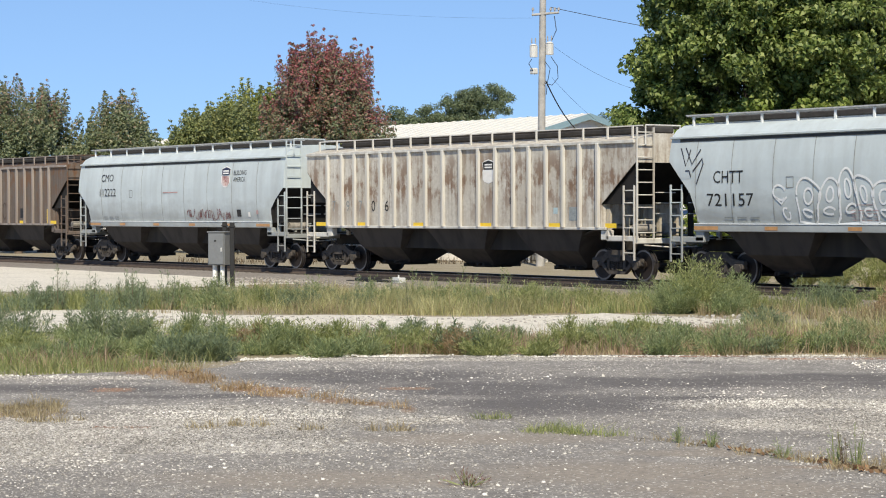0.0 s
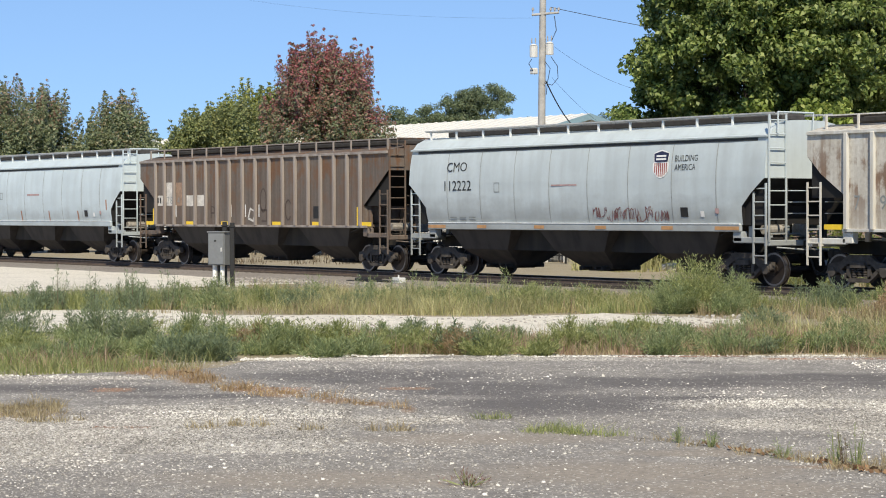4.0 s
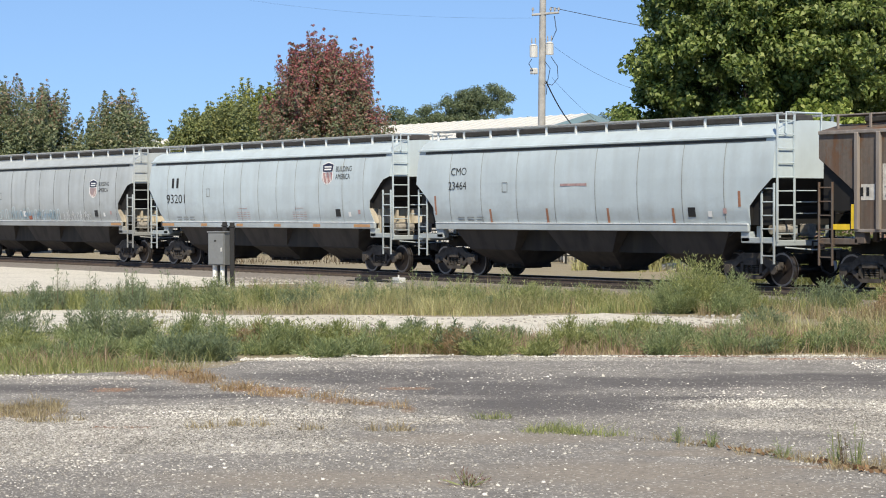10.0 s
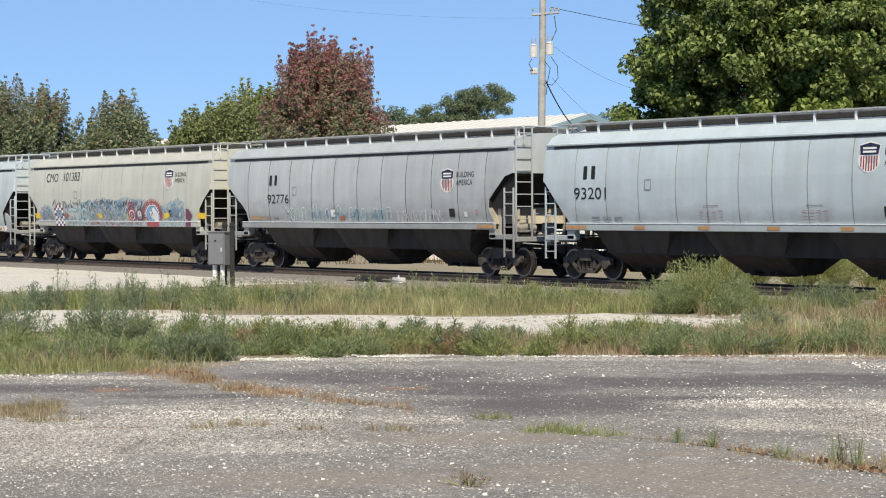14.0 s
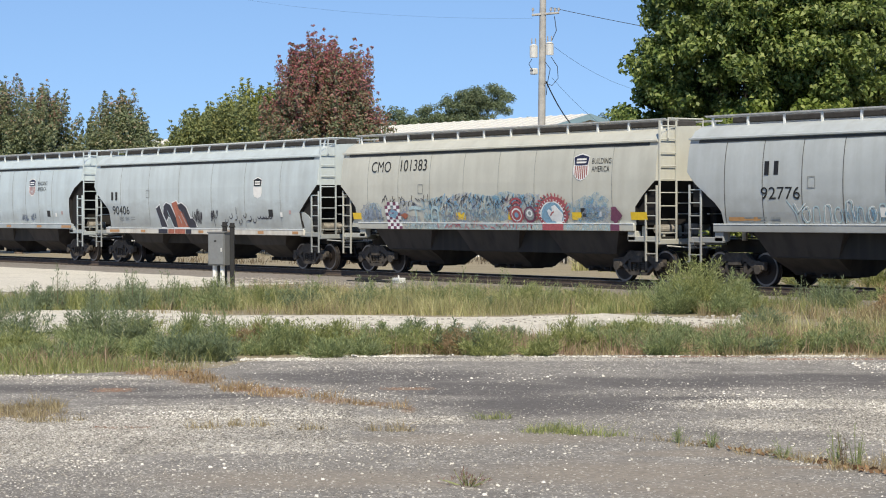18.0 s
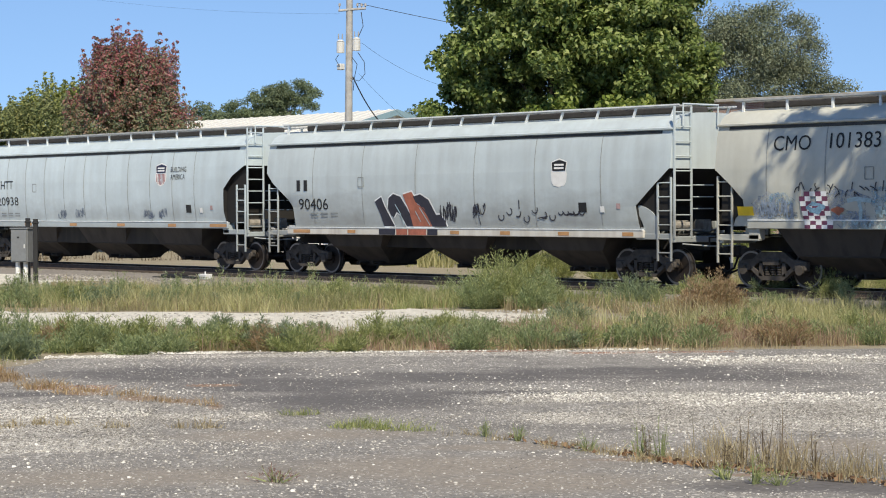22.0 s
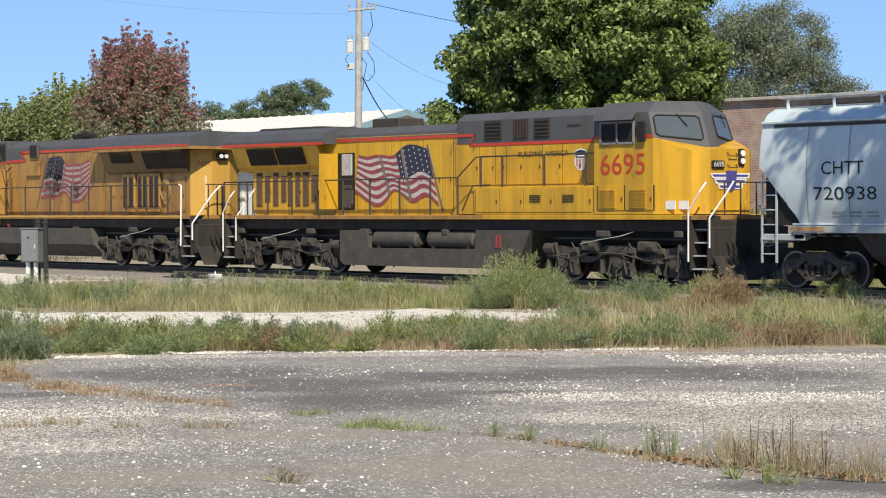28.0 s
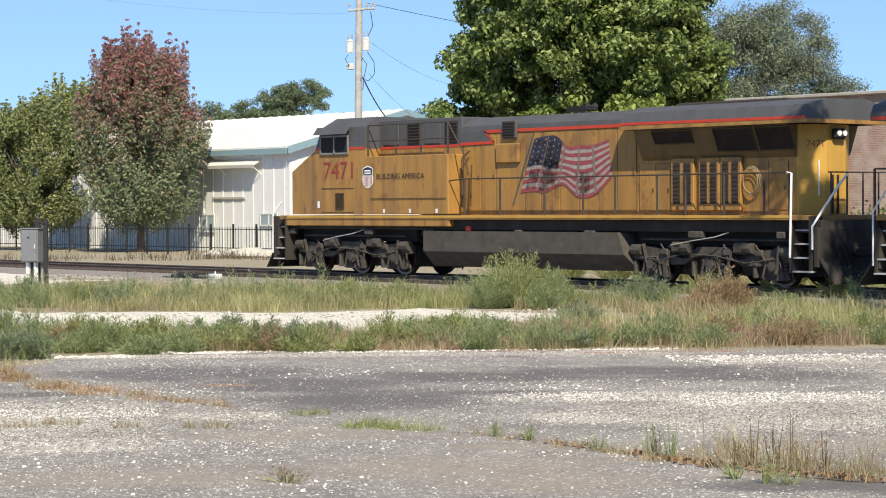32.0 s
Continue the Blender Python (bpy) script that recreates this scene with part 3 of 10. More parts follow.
TRUCK_ME = truck_mesh()


def put_truck(car, x, me, axles, wheel_me, r, label):
    t = new("truck", me)
    t.parent = car
    t.location = (x, 0, 0)
    tagged(t, label)
    for ax in axles:
        w = new("wheelset", wheel_me)
        w.parent = t
        w.location = (ax, 0, r)
        WHEELS.append((w, ax, r))
    return t


def shield_logo(car, x, z, w, h, surf, striped=True):
    """A plain shield: navy head, white edge and red bars, or a blank white foot."""
    def outline(g):
        return [(x - w / 2 - g, 0, z + h * 0.90), (x - w * 0.30, 0, z + h * 0.94 + g), (x, 0, z + h + g), (x + w * 0.30, 0, z + h * 0.94 + g), (x + w / 2 + g, 0, z + h * 0.90),
                (x + w * 0.44 + g, 0, z + h * 0.60), (x + w / 2 + g, 0, z + h * 0.45), (x + w * 0.46 + g, 0, z + h * 0.20), (x + w * 0.25, 0, z + h * 0.06 - g), (x, 0, z - g),
                (x - w * 0.25, 0, z + h * 0.06 - g), (x - w * 0.46 - g, 0, z + h * 0.20), (x - w / 2 - g, 0, z + h * 0.45), (x - w * 0.44 - g, 0, z + h * 0.60)]
    s = decal("shield", outline(0.03), [tuple(range(14))], surf, 0.006, M_WHITE, car, "white shield emblem with a navy head")
    head = [(x - w / 2, 0, z + h * 0.89), (x - w * 0.30, 0, z + h * 0.93), (x, 0, z + h * 0.99), (x + w * 0.30, 0, z + h * 0.93), (x + w / 2, 0, z + h * 0.89), (x + w * 0.44, 0, z + h * 0.58), (x - w * 0.44, 0, z + h * 0.58)]
    decal("shield_head", head, [tuple(range(7))], surf, 0.010, M_NAVY if striped else M_LETTER, s)
    if not striped:
        foot = [(x - w * 0.5, 0, z + h * 0.55), (x + w * 0.5, 0, z + h * 0.55), (x + w * 0.5, 0, z + h * 0.16), (x + w * 0.36, 0, z + h * 0.03), (x, 0, z - h * 0.01), (x - w * 0.36, 0, z + h * 0.03), (x - w * 0.5, 0, z + h * 0.16)]
        decal("shield_foot", foot, [tuple(range(7))], surf, 0.009, M_WHITE, s)
    bars = [[(x - w * 0.33, z + h * 0.80), (x + w * 0.33, z + h * 0.80)], [(x - w * 0.33, z + h * 0.68), (x + w * 0.33, z + h * 0.68)]]
    for line in bars:
        v, f = strokes([line], h * 0.07)
        decal("shield_bar", v, f, surf, 0.013, M_WHITE, s)
    if striped:
        for i in range(7):
            bx = x + w * (-0.39 + 0.13 * i)
            lo = z + h * (0.17 if i in (0, 6) else 0.08 if i in (1, 5) else 0.03)
            v, f = strokes([[(bx, lo), (bx, z + h * 0.54)]], w * 0.062)
            decal("shield_stripe", v, f, surf, 0.010, M_MAROON, s)
    return s


def ladder(name, car, p0, p1, across, rungs, material, r=0.017):
    """Two stiles from p0 to p1, the second offset by across, with rungs."""
    bm = bmesh.new()
    a, b, c = Vector(p0), Vector(p1), Vector(across)
    for o in (Vector((0, 0, 0)), c):
        m = (a + b) / 2 + o
        box(bm, m.x, m.y, m.z, 0.044, 0.044, (b - a).length)
    for i in range(rungs):
        q = a + (b - a) * ((i + 0.6) / rungs)
        rod(bm, q, q + c, r, seg=6)
    return part(name, bm, material, car)


def smooth_part(ob, deg=32):
    ob.data.shade_smooth()
    ob.data.set_sharp_from_angle(angle=radians(deg))
    return ob


def mat_of(car):
    """The paint of a car's body."""
    return next(c for c in car.children if c.name.startswith("body")).data.materials[0]


def underworks(car, half, bays, ridge=False):
    """Hopper bays, centre sill, outlet gates, trucks, couplers."""
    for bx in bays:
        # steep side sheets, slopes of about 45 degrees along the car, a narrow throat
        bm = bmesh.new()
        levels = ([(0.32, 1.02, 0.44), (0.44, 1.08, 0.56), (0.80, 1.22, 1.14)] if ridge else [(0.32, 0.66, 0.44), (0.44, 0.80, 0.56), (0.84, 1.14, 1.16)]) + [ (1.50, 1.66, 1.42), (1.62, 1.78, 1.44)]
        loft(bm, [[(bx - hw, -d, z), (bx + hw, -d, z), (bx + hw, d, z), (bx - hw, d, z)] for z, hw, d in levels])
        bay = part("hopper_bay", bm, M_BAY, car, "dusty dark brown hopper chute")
        bm = bmesh.new()
        for s in (-1, 1):
            box(bm, bx + s * 0.50, 0, 0.33, 0.07, 1.5, 0.12, 0.01)
            rod(bm, (bx + s * 0.30, -0.82, 0.35), (bx + s * 0.30, 0.82, 0.35), 0.04, seg=8)
        box(bm, bx, 0, 0.30, 1.0, 0.86, 0.10, 0.02)
        part("outlet_gate", bm, M_UNDER, bay)
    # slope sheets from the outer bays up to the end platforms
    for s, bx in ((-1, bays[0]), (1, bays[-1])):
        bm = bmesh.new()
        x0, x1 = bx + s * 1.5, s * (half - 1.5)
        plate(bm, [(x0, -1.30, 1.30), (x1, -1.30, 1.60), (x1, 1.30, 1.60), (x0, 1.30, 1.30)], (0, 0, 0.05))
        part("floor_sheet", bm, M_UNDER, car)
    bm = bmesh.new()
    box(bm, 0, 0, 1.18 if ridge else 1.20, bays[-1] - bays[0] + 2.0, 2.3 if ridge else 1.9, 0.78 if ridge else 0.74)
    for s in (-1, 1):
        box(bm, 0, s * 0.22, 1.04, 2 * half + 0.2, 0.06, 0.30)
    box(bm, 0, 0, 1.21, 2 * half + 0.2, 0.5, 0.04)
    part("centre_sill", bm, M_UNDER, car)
    bm = bmesh.new()
    rod(bm, (-half + 3.2, -0.9, 1.25), (half - 3.2, -0.9, 1.25), 0.03)
    rod(bm, (-half + 0.4, 0.6, 1.15), (half - 0.4, 0.6, 1.15), 0.03)
    part("brake_pipe", bm, M_UNDER, car)
    for s in (-1, 1):
        put_truck(car, s * (half - 1.35), TRUCK_ME, (-0.89, 0.89), WHEEL_ME, WHEEL_R, "dusty grey-brown cast truck frame with coil springs")
        bm = bmesh.new()
        box(bm, s * (half + 0.50), 0, 0.86, 0.75, 0.16, 0.20, 0.03)
        box(bm, s * (half + 0.92), 0.05 * s, 0.86, 0.26, 0.34, 0.30, 0.06)
        cp = part("coupler", bm, M_UNDER, car, "rusty steel knuckle coupler")
        bm = bmesh.new()
        tube(bm, [(s * (half + 0.40), -0.3, 0.78), (s * (half + 0.55), -0.30, 0.45), (s * (half + 0.85), -0.27, 0.32), (s * (half + 1.05), -0.2, 0.40)], 0.03)
        part("air_hose", bm, M_BLACK, cp)
        bm = bmesh.new()
        tube(bm, [(s * (half + 0.16), -1.3, 1.06), (s * (half + 0.55), -0.7, 1.0), (s * (half + 0.95), 0.0, 1.02)], 0.02)
        part("uncoupling_lever", bm, mat_of(car), cp)


def end_works(car, half, mat, H, inset=1.1, bulk=None, ends=((2.9, 0.0),) * 2):
    """End frame, platform posts, grab irons and ladders at both ends; bulk is the paint of the platform posts."""
    for s in (-1, 1):
        bm = bmesh.new()
        box(bm, s * (half - 0.02), 0, 1.17, 0.22, 3.0, 0.16, 0.02)
        for y in (-1.42, 1.42):
            box(bm, s * (half - 0.65), y, 1.24, 1.3, 0.14, 0.16, 0.02)
        box(bm, s * (half - inset - 0.02), -1.38, 1.33, 0.35, 0.22, 0.28, 0.02)
        part("end_frame", bm, mat, car)
        foot = ends[0 if s < 0 else 1]
        first = None
        for y in (-1.28, -0.62, 0.0, 0.62, 1.28):
            if first is None:
                bm = bmesh.new()
                h = max(0.35, foot[0] - 1.22)
                box(bm, s * (half - foot[1] + 0.10), 0, 1.22 + h / 2, 0.16, 0.09, h, 0.01)
                first = part("platform_post", bm, bulk or mat, car)
                first.location = (0, y, 0)
            else:
                again(first, car, pose(0, y, 0))
        bm = bmesh.new()
        box(bm, s * (half - 0.55), 0.0, 1.29, 0.9, 2.3, 0.03)
        part("end_platform", bm, M_UNDER, car)
        if s > 0:
            bm = bmesh.new()
            rod(bm, (half - 0.75, -0.9, 1.52), (half - 0.75, -0.15, 1.52), 0.13, seg=12)
            box(bm, half - 0.55, 0.25, 1.5, 0.35, 0.3, 0.34, 0.03)
            rod(bm, (half - 0.4, -1.0, 1.40), (half - 0.4, 0.7, 1.40), 0.025)
            part("brake_cylinder", bm, M_DUSTY, car, "dusty air brake cylinder on the end platform")
        ladder("side_ladder", car, (s * half - (0.48 if s > 0 else 0.0), -1.52, 0.62), (s * half - (0.48 if s > 0 else 0.0), -1.52, 2.75), (0.46, 0, 0), 6, mat)
        if s > 0:
            ladder("end_ladder", car, (half + 0.08, -1.50, 1.2), (half + 0.08, -1.50, H - 0.06), (0, 0.62, 0), 9, mat)
            bm = bmesh.new()
            tube(bm, [(half + 0.10, -1.2, H - 0.55), (half + 0.10, -1.2, H), (half + 0.10, 0.1, H), (half + 0.10, 0.1, H - 0.5)], 0.03)
            part("crossover_rail", bm, mat, car)
            bm = bmesh.new()
            disc(bm, (half + 0.16, 0.55, 2.3), 0.26, 0.03, axis="X", seg=16)
            box(bm, half + 0.05, 0.55, 1.75, 0.12, 0.12, 1.1)
            part("hand_brake", bm, M_BLACK, car, "black hand brake wheel on its post")
        else:
            ladder("end_ladder", car, (-half - 0.08, 0.9, 1.2), (-half - 0.08, 0.9, H - 0.06), (0, 0.62, 0), 9, mat)
        for i in range(3):
            z = 1.95 + 0.3 * i
            bm = bmesh.new()
            tube(bm, [(s * (half + 0.02), -0.75, z), (s * (half + 0.12), -0.75, z), (s * (half + 0.12), -0.1, z), (s * (half + 0.02), -0.1, z)], 0.016)
            part("grab_iron", bm, mat, car)


def roof_works(car, half, H, post_mat, grate_mat, posts, slanted=False, post_y=1.02, foot=None, wide=0.075):
    """Hatch trough and running boards on posts."""
    for y in (-0.82, 0.82):
        bm = bmesh.new()
        for k in range(3):
            box(bm, 0, y + (k - 1) * 0.17, H - 0.02, 2 * half - 0.3, 0.12, 0.035)
        part("running_board", bm, grate_mat, car)
        bm = bmesh.new()
        box(bm, 0, math.copysign(1.085, y), H + 0.002, 2 * half - 0.3, 0.03, 0.035)
        part("running_board_edge", bm, post_mat if slanted or foot is not None else grate_mat, car)
    zf = H - 0.30 if foot is None else foot
    lean = 0.14 if slanted else 0.0
    for y in (-post_y, post_y):
        bm0 = None
        for i in range(posts):
            x = -half + 0.4 + (2 * half - 0.8) * i / (posts - 1)
            if bm0 is None:
                bm = bmesh.new()
                box(bm, 0, 0, 0, wide * 0.8, 0.05, H - zf, m=Matrix.Shear("XY", 4, (lean / 0.3, 0)))
                bm0 = part("running_board_post", bm, post_mat, car)
                bm0.location = (x, y, (H + zf) / 2)
            else:
                again(bm0, car, pose(x, y, (H + zf) / 2))
    bm = bmesh.new()
    box(bm, 0, 0, H - 0.10, 2 * half - 1.0, 0.86, 0.20, 0.05)
    n = 10
    for i in range(n):
        x = -half + 0.9 + (2 * half - 1.8) * i / (n - 1)
        box(bm, x, 0, H + 0.01, 0.05, 0.9, 0.05)
    part("hatch_cover", bm, M_HATCH, car, "long dark roof hatch cover with cross bars")


# how the side sheets are cut away towards an end: (height, distance from the car's end), upwards
CUT_A = ((1.63, 0.92), (2.15, 0.88), (2.52, 0.48), (2.86, 0.04), (2.88, 0.0))
CUT_B = ((1.64, 1.00), (2.14, 1.20), (2.38, 1.16), (3.10, 0.36), (3.19, 0.0))
CUT_C = ((1.62, 1.12), (1.90, 1.18), (2.63, 1.12), (3.05, 0.62), (3.36, 0.0))
CUT_D = ((1.63, 1.16), (1.76, 1.08), (2.86, 0.06), (2.90, 0.0))
CUT_E = ((1.63, 1.36), (2.01, 1.33), (2.26, 1.08), (2.77, 0.30), (3.07, 0.0))
CUT_G = ((1.38, 1.10), (1.62, 1.16), (2.03, 1.22), (2.50, 0.62), (2.95, 0.04), (2.97, 0.0))
CUT_F = ((1.64, 1.14), (2.10, 1.05), (2.50, 0.89), (3.38, 0.0))


def curved_hopper(x0, x1, H, mat, label, seams, tape=None, bays=(-4.65, 0.0, 4.65), sill_mat=None, slant=False, marks=None, cuts=(CUT_A, CUT_A), bulk=None, corner_fills=(True, True), seam_mat=None, warn=True, ridge=False, corner=None, zs=1.64):
    half = (x1 - x0) / 2
    car = new("hopper_car")
    tagged(car, label, "hopper car", "freight cars of the train")
    W, inset = 1.60, 1.12
    shape = [(W - 0.11, zs), (W - 0.04, 2.0), (W - 0.005, 2.45), (W, 2.95), (W - 0.03, 3.35), (W - 0.08, 3.7), (W - 0.145, H - 0.66)]
    zz = [p[1] for p in shape]
    yy = [p[0] for p in shape]
    knots = sorted({round(z, 2) for z in zz} | {round(z, 2) for c in cuts for z, _ in c if z > zs + 0.02})
    prof = [(float(np.interp(z, zz, yy)), z) for z in knots]
    prof += [(W - 0.065, H - 0.645), (W - 0.065, H - 0.605), (W - 0.17, H - 0.575), (W - 0.32, H - 0.40), (W - 0.60, H - 0.27), (W - 1.0, H - 0.20), (0.0, H - 0.18)]

    def surf(z):
        return float(np.interp(z, zz, yy)) + 0.014

    def cut(s, z):
        c = cuts[0 if s < 0 else 1]
        return float(np.interp(z, [p[0] for p in c], [p[1] for p in c]))

    ring = [(-y, z) for y, z in prof] + [(y, z) for y, z in prof[-2::-1]]
    bm = bmesh.new()
    stops = [-half] + list(seams) + [half]
    rows = []
    for i in range(2 * len(stops) - 1):
        x = stops[i // 2] if i % 2 == 0 else (stops[i // 2] + stops[i // 2 + 1]) / 2
        bulge = 0.018 if i % 2 else 0.0
        rows.append([(max(-half + cut(-1, z), min(half - cut(1, z), x)), y + (math.copysign(bulge, y) if zs < z < H - 0.7 and y else 0), z) for y, z in ring])
    loft(bm, rows, cap=False)
    smooth_part(part("body", bm, mat, car), 25)
    for s in (-1, 1):
        c = cuts[0 if s < 0 else 1]
        zk = c[-1][0]
        bm = bmesh.new()
        plate(bm, [(s * half, y, z) for y, z in ring if z >= zk - 0.006], (s * 0.02, 0, 0))
        part("end_sheet", bm, mat, car)
        zb = 2.12 if bulk else zs
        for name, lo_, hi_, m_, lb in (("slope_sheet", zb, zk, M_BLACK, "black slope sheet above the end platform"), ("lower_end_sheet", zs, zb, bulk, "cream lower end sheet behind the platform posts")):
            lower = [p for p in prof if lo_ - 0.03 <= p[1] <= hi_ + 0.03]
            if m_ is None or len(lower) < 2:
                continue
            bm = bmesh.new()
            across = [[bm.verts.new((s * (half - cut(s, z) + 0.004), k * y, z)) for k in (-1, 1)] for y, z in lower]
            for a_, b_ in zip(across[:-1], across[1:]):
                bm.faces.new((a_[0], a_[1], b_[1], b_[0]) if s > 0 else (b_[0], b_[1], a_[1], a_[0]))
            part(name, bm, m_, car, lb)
        # plates added so that the cut-away corner is solid black
        if corner_fills[0 if s < 0 else 1]:
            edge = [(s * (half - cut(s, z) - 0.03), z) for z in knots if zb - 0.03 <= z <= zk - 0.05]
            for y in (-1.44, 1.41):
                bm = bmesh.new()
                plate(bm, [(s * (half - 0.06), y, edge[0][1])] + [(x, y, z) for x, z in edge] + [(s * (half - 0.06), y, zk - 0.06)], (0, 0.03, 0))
                part("corner_fill", bm, M_BLACK, car, "black plate filling the cut-away corner under the sloping end")
    # weld seams
    first = None
    for x in seams:
        if first is None:
            vs, fs = [], []
            steps = 8
            for k in range(steps + 1):
                z = zs + 0.02 + (H - 0.68 - zs) * k / steps
                vs += [(-0.013, -(surf(z) - 0.002), z), (0.013, -(surf(z) - 0.002), z)]
            for k in range(steps):
                fs.append((2 * k, 2 * k + 1, 2 * k + 3, 2 * k + 2))
            me = bpy.data.meshes.new("weld_seam")
            me.from_pydata(vs, [], fs)
            me.materials.append(seam_mat or M_RUSTLINE)
            first = new("weld_seam", me)
            first.parent = car
            first.location = (x, 0, 0)
        else:
            again(first, car, pose(x, 0, 0))
    # side sill
    bm = bmesh.new()
    for s in (-1, 1):
        box(bm, 0, s * 1.50, zs - 0.08, 2 * (half - inset) + 0.3, 0.10, 0.20, 0.015)
    part("side_sill", bm, sill_mat or mat, car)
    # pale strip paints the sun caught along the sill's upper edge
    bm = bmesh.new()
    box(bm, 0, -1.535, zs + 0.032, 2 * (half - inset) + 0.25, 0.06, 0.03)
    part("sill_highlight", bm, M_PALE, car, "pale strip painted as the sunlit upper edge of the side sill")
    # dark strip paints in the shadow cast by the roof edge
    vs, fs = [], []
    for k in range(3):
        z = H - 0.745 + 0.04 * k
        vs += [(-half + 0.35, 0, z), (half - 0.35, 0, z)]
    fs = [(0, 2, 3, 1), (2, 4, 5, 3)]
    decal("roof_seam", vs, fs, surf, 0.004, M_EAVESHADE, car, "grimy dark strip painting in the shadow under the roof edge")
    if corner:
        # the pale foot of the side sheet that curls in under the black end plate
        for s in corner:
            bm = bmesh.new()
            plate(bm, [(s * (half - c_), -1.475, z_) for c_, z_ in ((1.22, 2.05), (1.0, 2.0), (0.74, 1.88), (0.54, 1.70), (0.46, zs - 0.12), (0.90, zs - 0.12), (1.08, 1.62), (1.2, 1.8))][::s], (0, 0.03, 0))
            part("corner_plate", bm, mat, car, "pale curled corner plate of the side sheet")
    underworks(car, half, bays, ridge=ridge)
    end_works(car, half, mat, H, inset, bulk, tuple((1.62 if not bulk else 2.12, cut(s, 1.9)) for s in (-1, 1)))
    roof_works(car, half, H, M_PALE, M_GALV, max(9, int(half * 2 / 1.3)), slant)
    flat = lambda z: 1.556
    for i, (tx, tw) in enumerate(tape or ()):
        patch("reflector", tx, zs - 0.135, tw, 0.10, flat, car, M_ORANGE if mat is not M_TAN else M_YTAPE, 0.003)
    # small stencils
    lx = -half + 2.0
    for k in range(2):
        v, f = strokes([[(lx + 0.2 + 0.5 * j, 1.84 - 0.09 * k), (lx + 0.55 + 0.5 * j, 1.84 - 0.09 * k)] for j in range(3)], 0.04)
        tagged(decal("data_stencil", v, f, surf, 0.009, M_FAINT, car), kind="stuff")
    v, f = strokes([[(lx + 2.6, 2.62), (lx + 2.85, 2.62), (lx + 2.85, 2.9), (lx + 2.6, 2.9), (lx + 2.6, 2.62)]], 0.03)
    decal("inspection_box", v, f, surf, 0.009, M_FAINT, car)
    for rx in (-1.6, 2.3) if warn else ():
        v, f = strokes([[(rx + 0.25 * j, 2.02 - 0.08 * k), (rx + 0.25 * j + 0.18, 2.02 - 0.08 * k)] for k in range(4) for j in range(4)] + [[(rx + 0.15, 2.16), (rx + 0.75, 2.16)]] * 2, 0.018)
        tagged(decal("warning_stencil", v, f, surf, 0.009, M_REDINK, car), kind="stuff")
    patch("consolidated_stencil", half - 3.3, 1.86, 0.30, 0.26, surf, car, M_LETTER, 0.008, "black stencil panel")
    patch("tag_plate", half - 2.5, 1.86, 0.16, 0.16, surf, car, M_WHITE, 0.008)
    patch("placard", half - 1.9, 1.95, 0.14, 0.14, surf, car, M_REDINK, 0.008)
    for s_, x, z, h, w in marks or ():
        if s_ == "bars":          # a railway company's initials, as bars
            for k in (0.0, 0.58):
                patch("initial_bar", x + w * k, z, w * 0.28, h, surf, car, M_LETTER, 0.009)
        else:
            lettering(s_, x, z, h, surf, car, width=w)
    CARS.append((car, (x0 + x1) / 2))
    return car, surf, half


# grey grime low on the sides, deepened to paint in their darker tone
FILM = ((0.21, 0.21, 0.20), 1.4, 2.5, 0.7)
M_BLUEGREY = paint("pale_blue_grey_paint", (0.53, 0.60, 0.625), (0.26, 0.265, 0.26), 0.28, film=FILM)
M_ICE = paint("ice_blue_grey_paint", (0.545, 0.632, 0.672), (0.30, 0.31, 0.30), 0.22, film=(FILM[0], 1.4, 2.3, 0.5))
M_OLDSILL = paint("worn_white_sill_paint", (0.66, 0.64, 0.58), (0.30, 0.24, 0.18), 0.5)
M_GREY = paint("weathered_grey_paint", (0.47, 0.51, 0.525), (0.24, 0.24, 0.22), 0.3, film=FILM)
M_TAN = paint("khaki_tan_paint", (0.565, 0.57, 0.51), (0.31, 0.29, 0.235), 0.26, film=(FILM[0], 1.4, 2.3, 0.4))


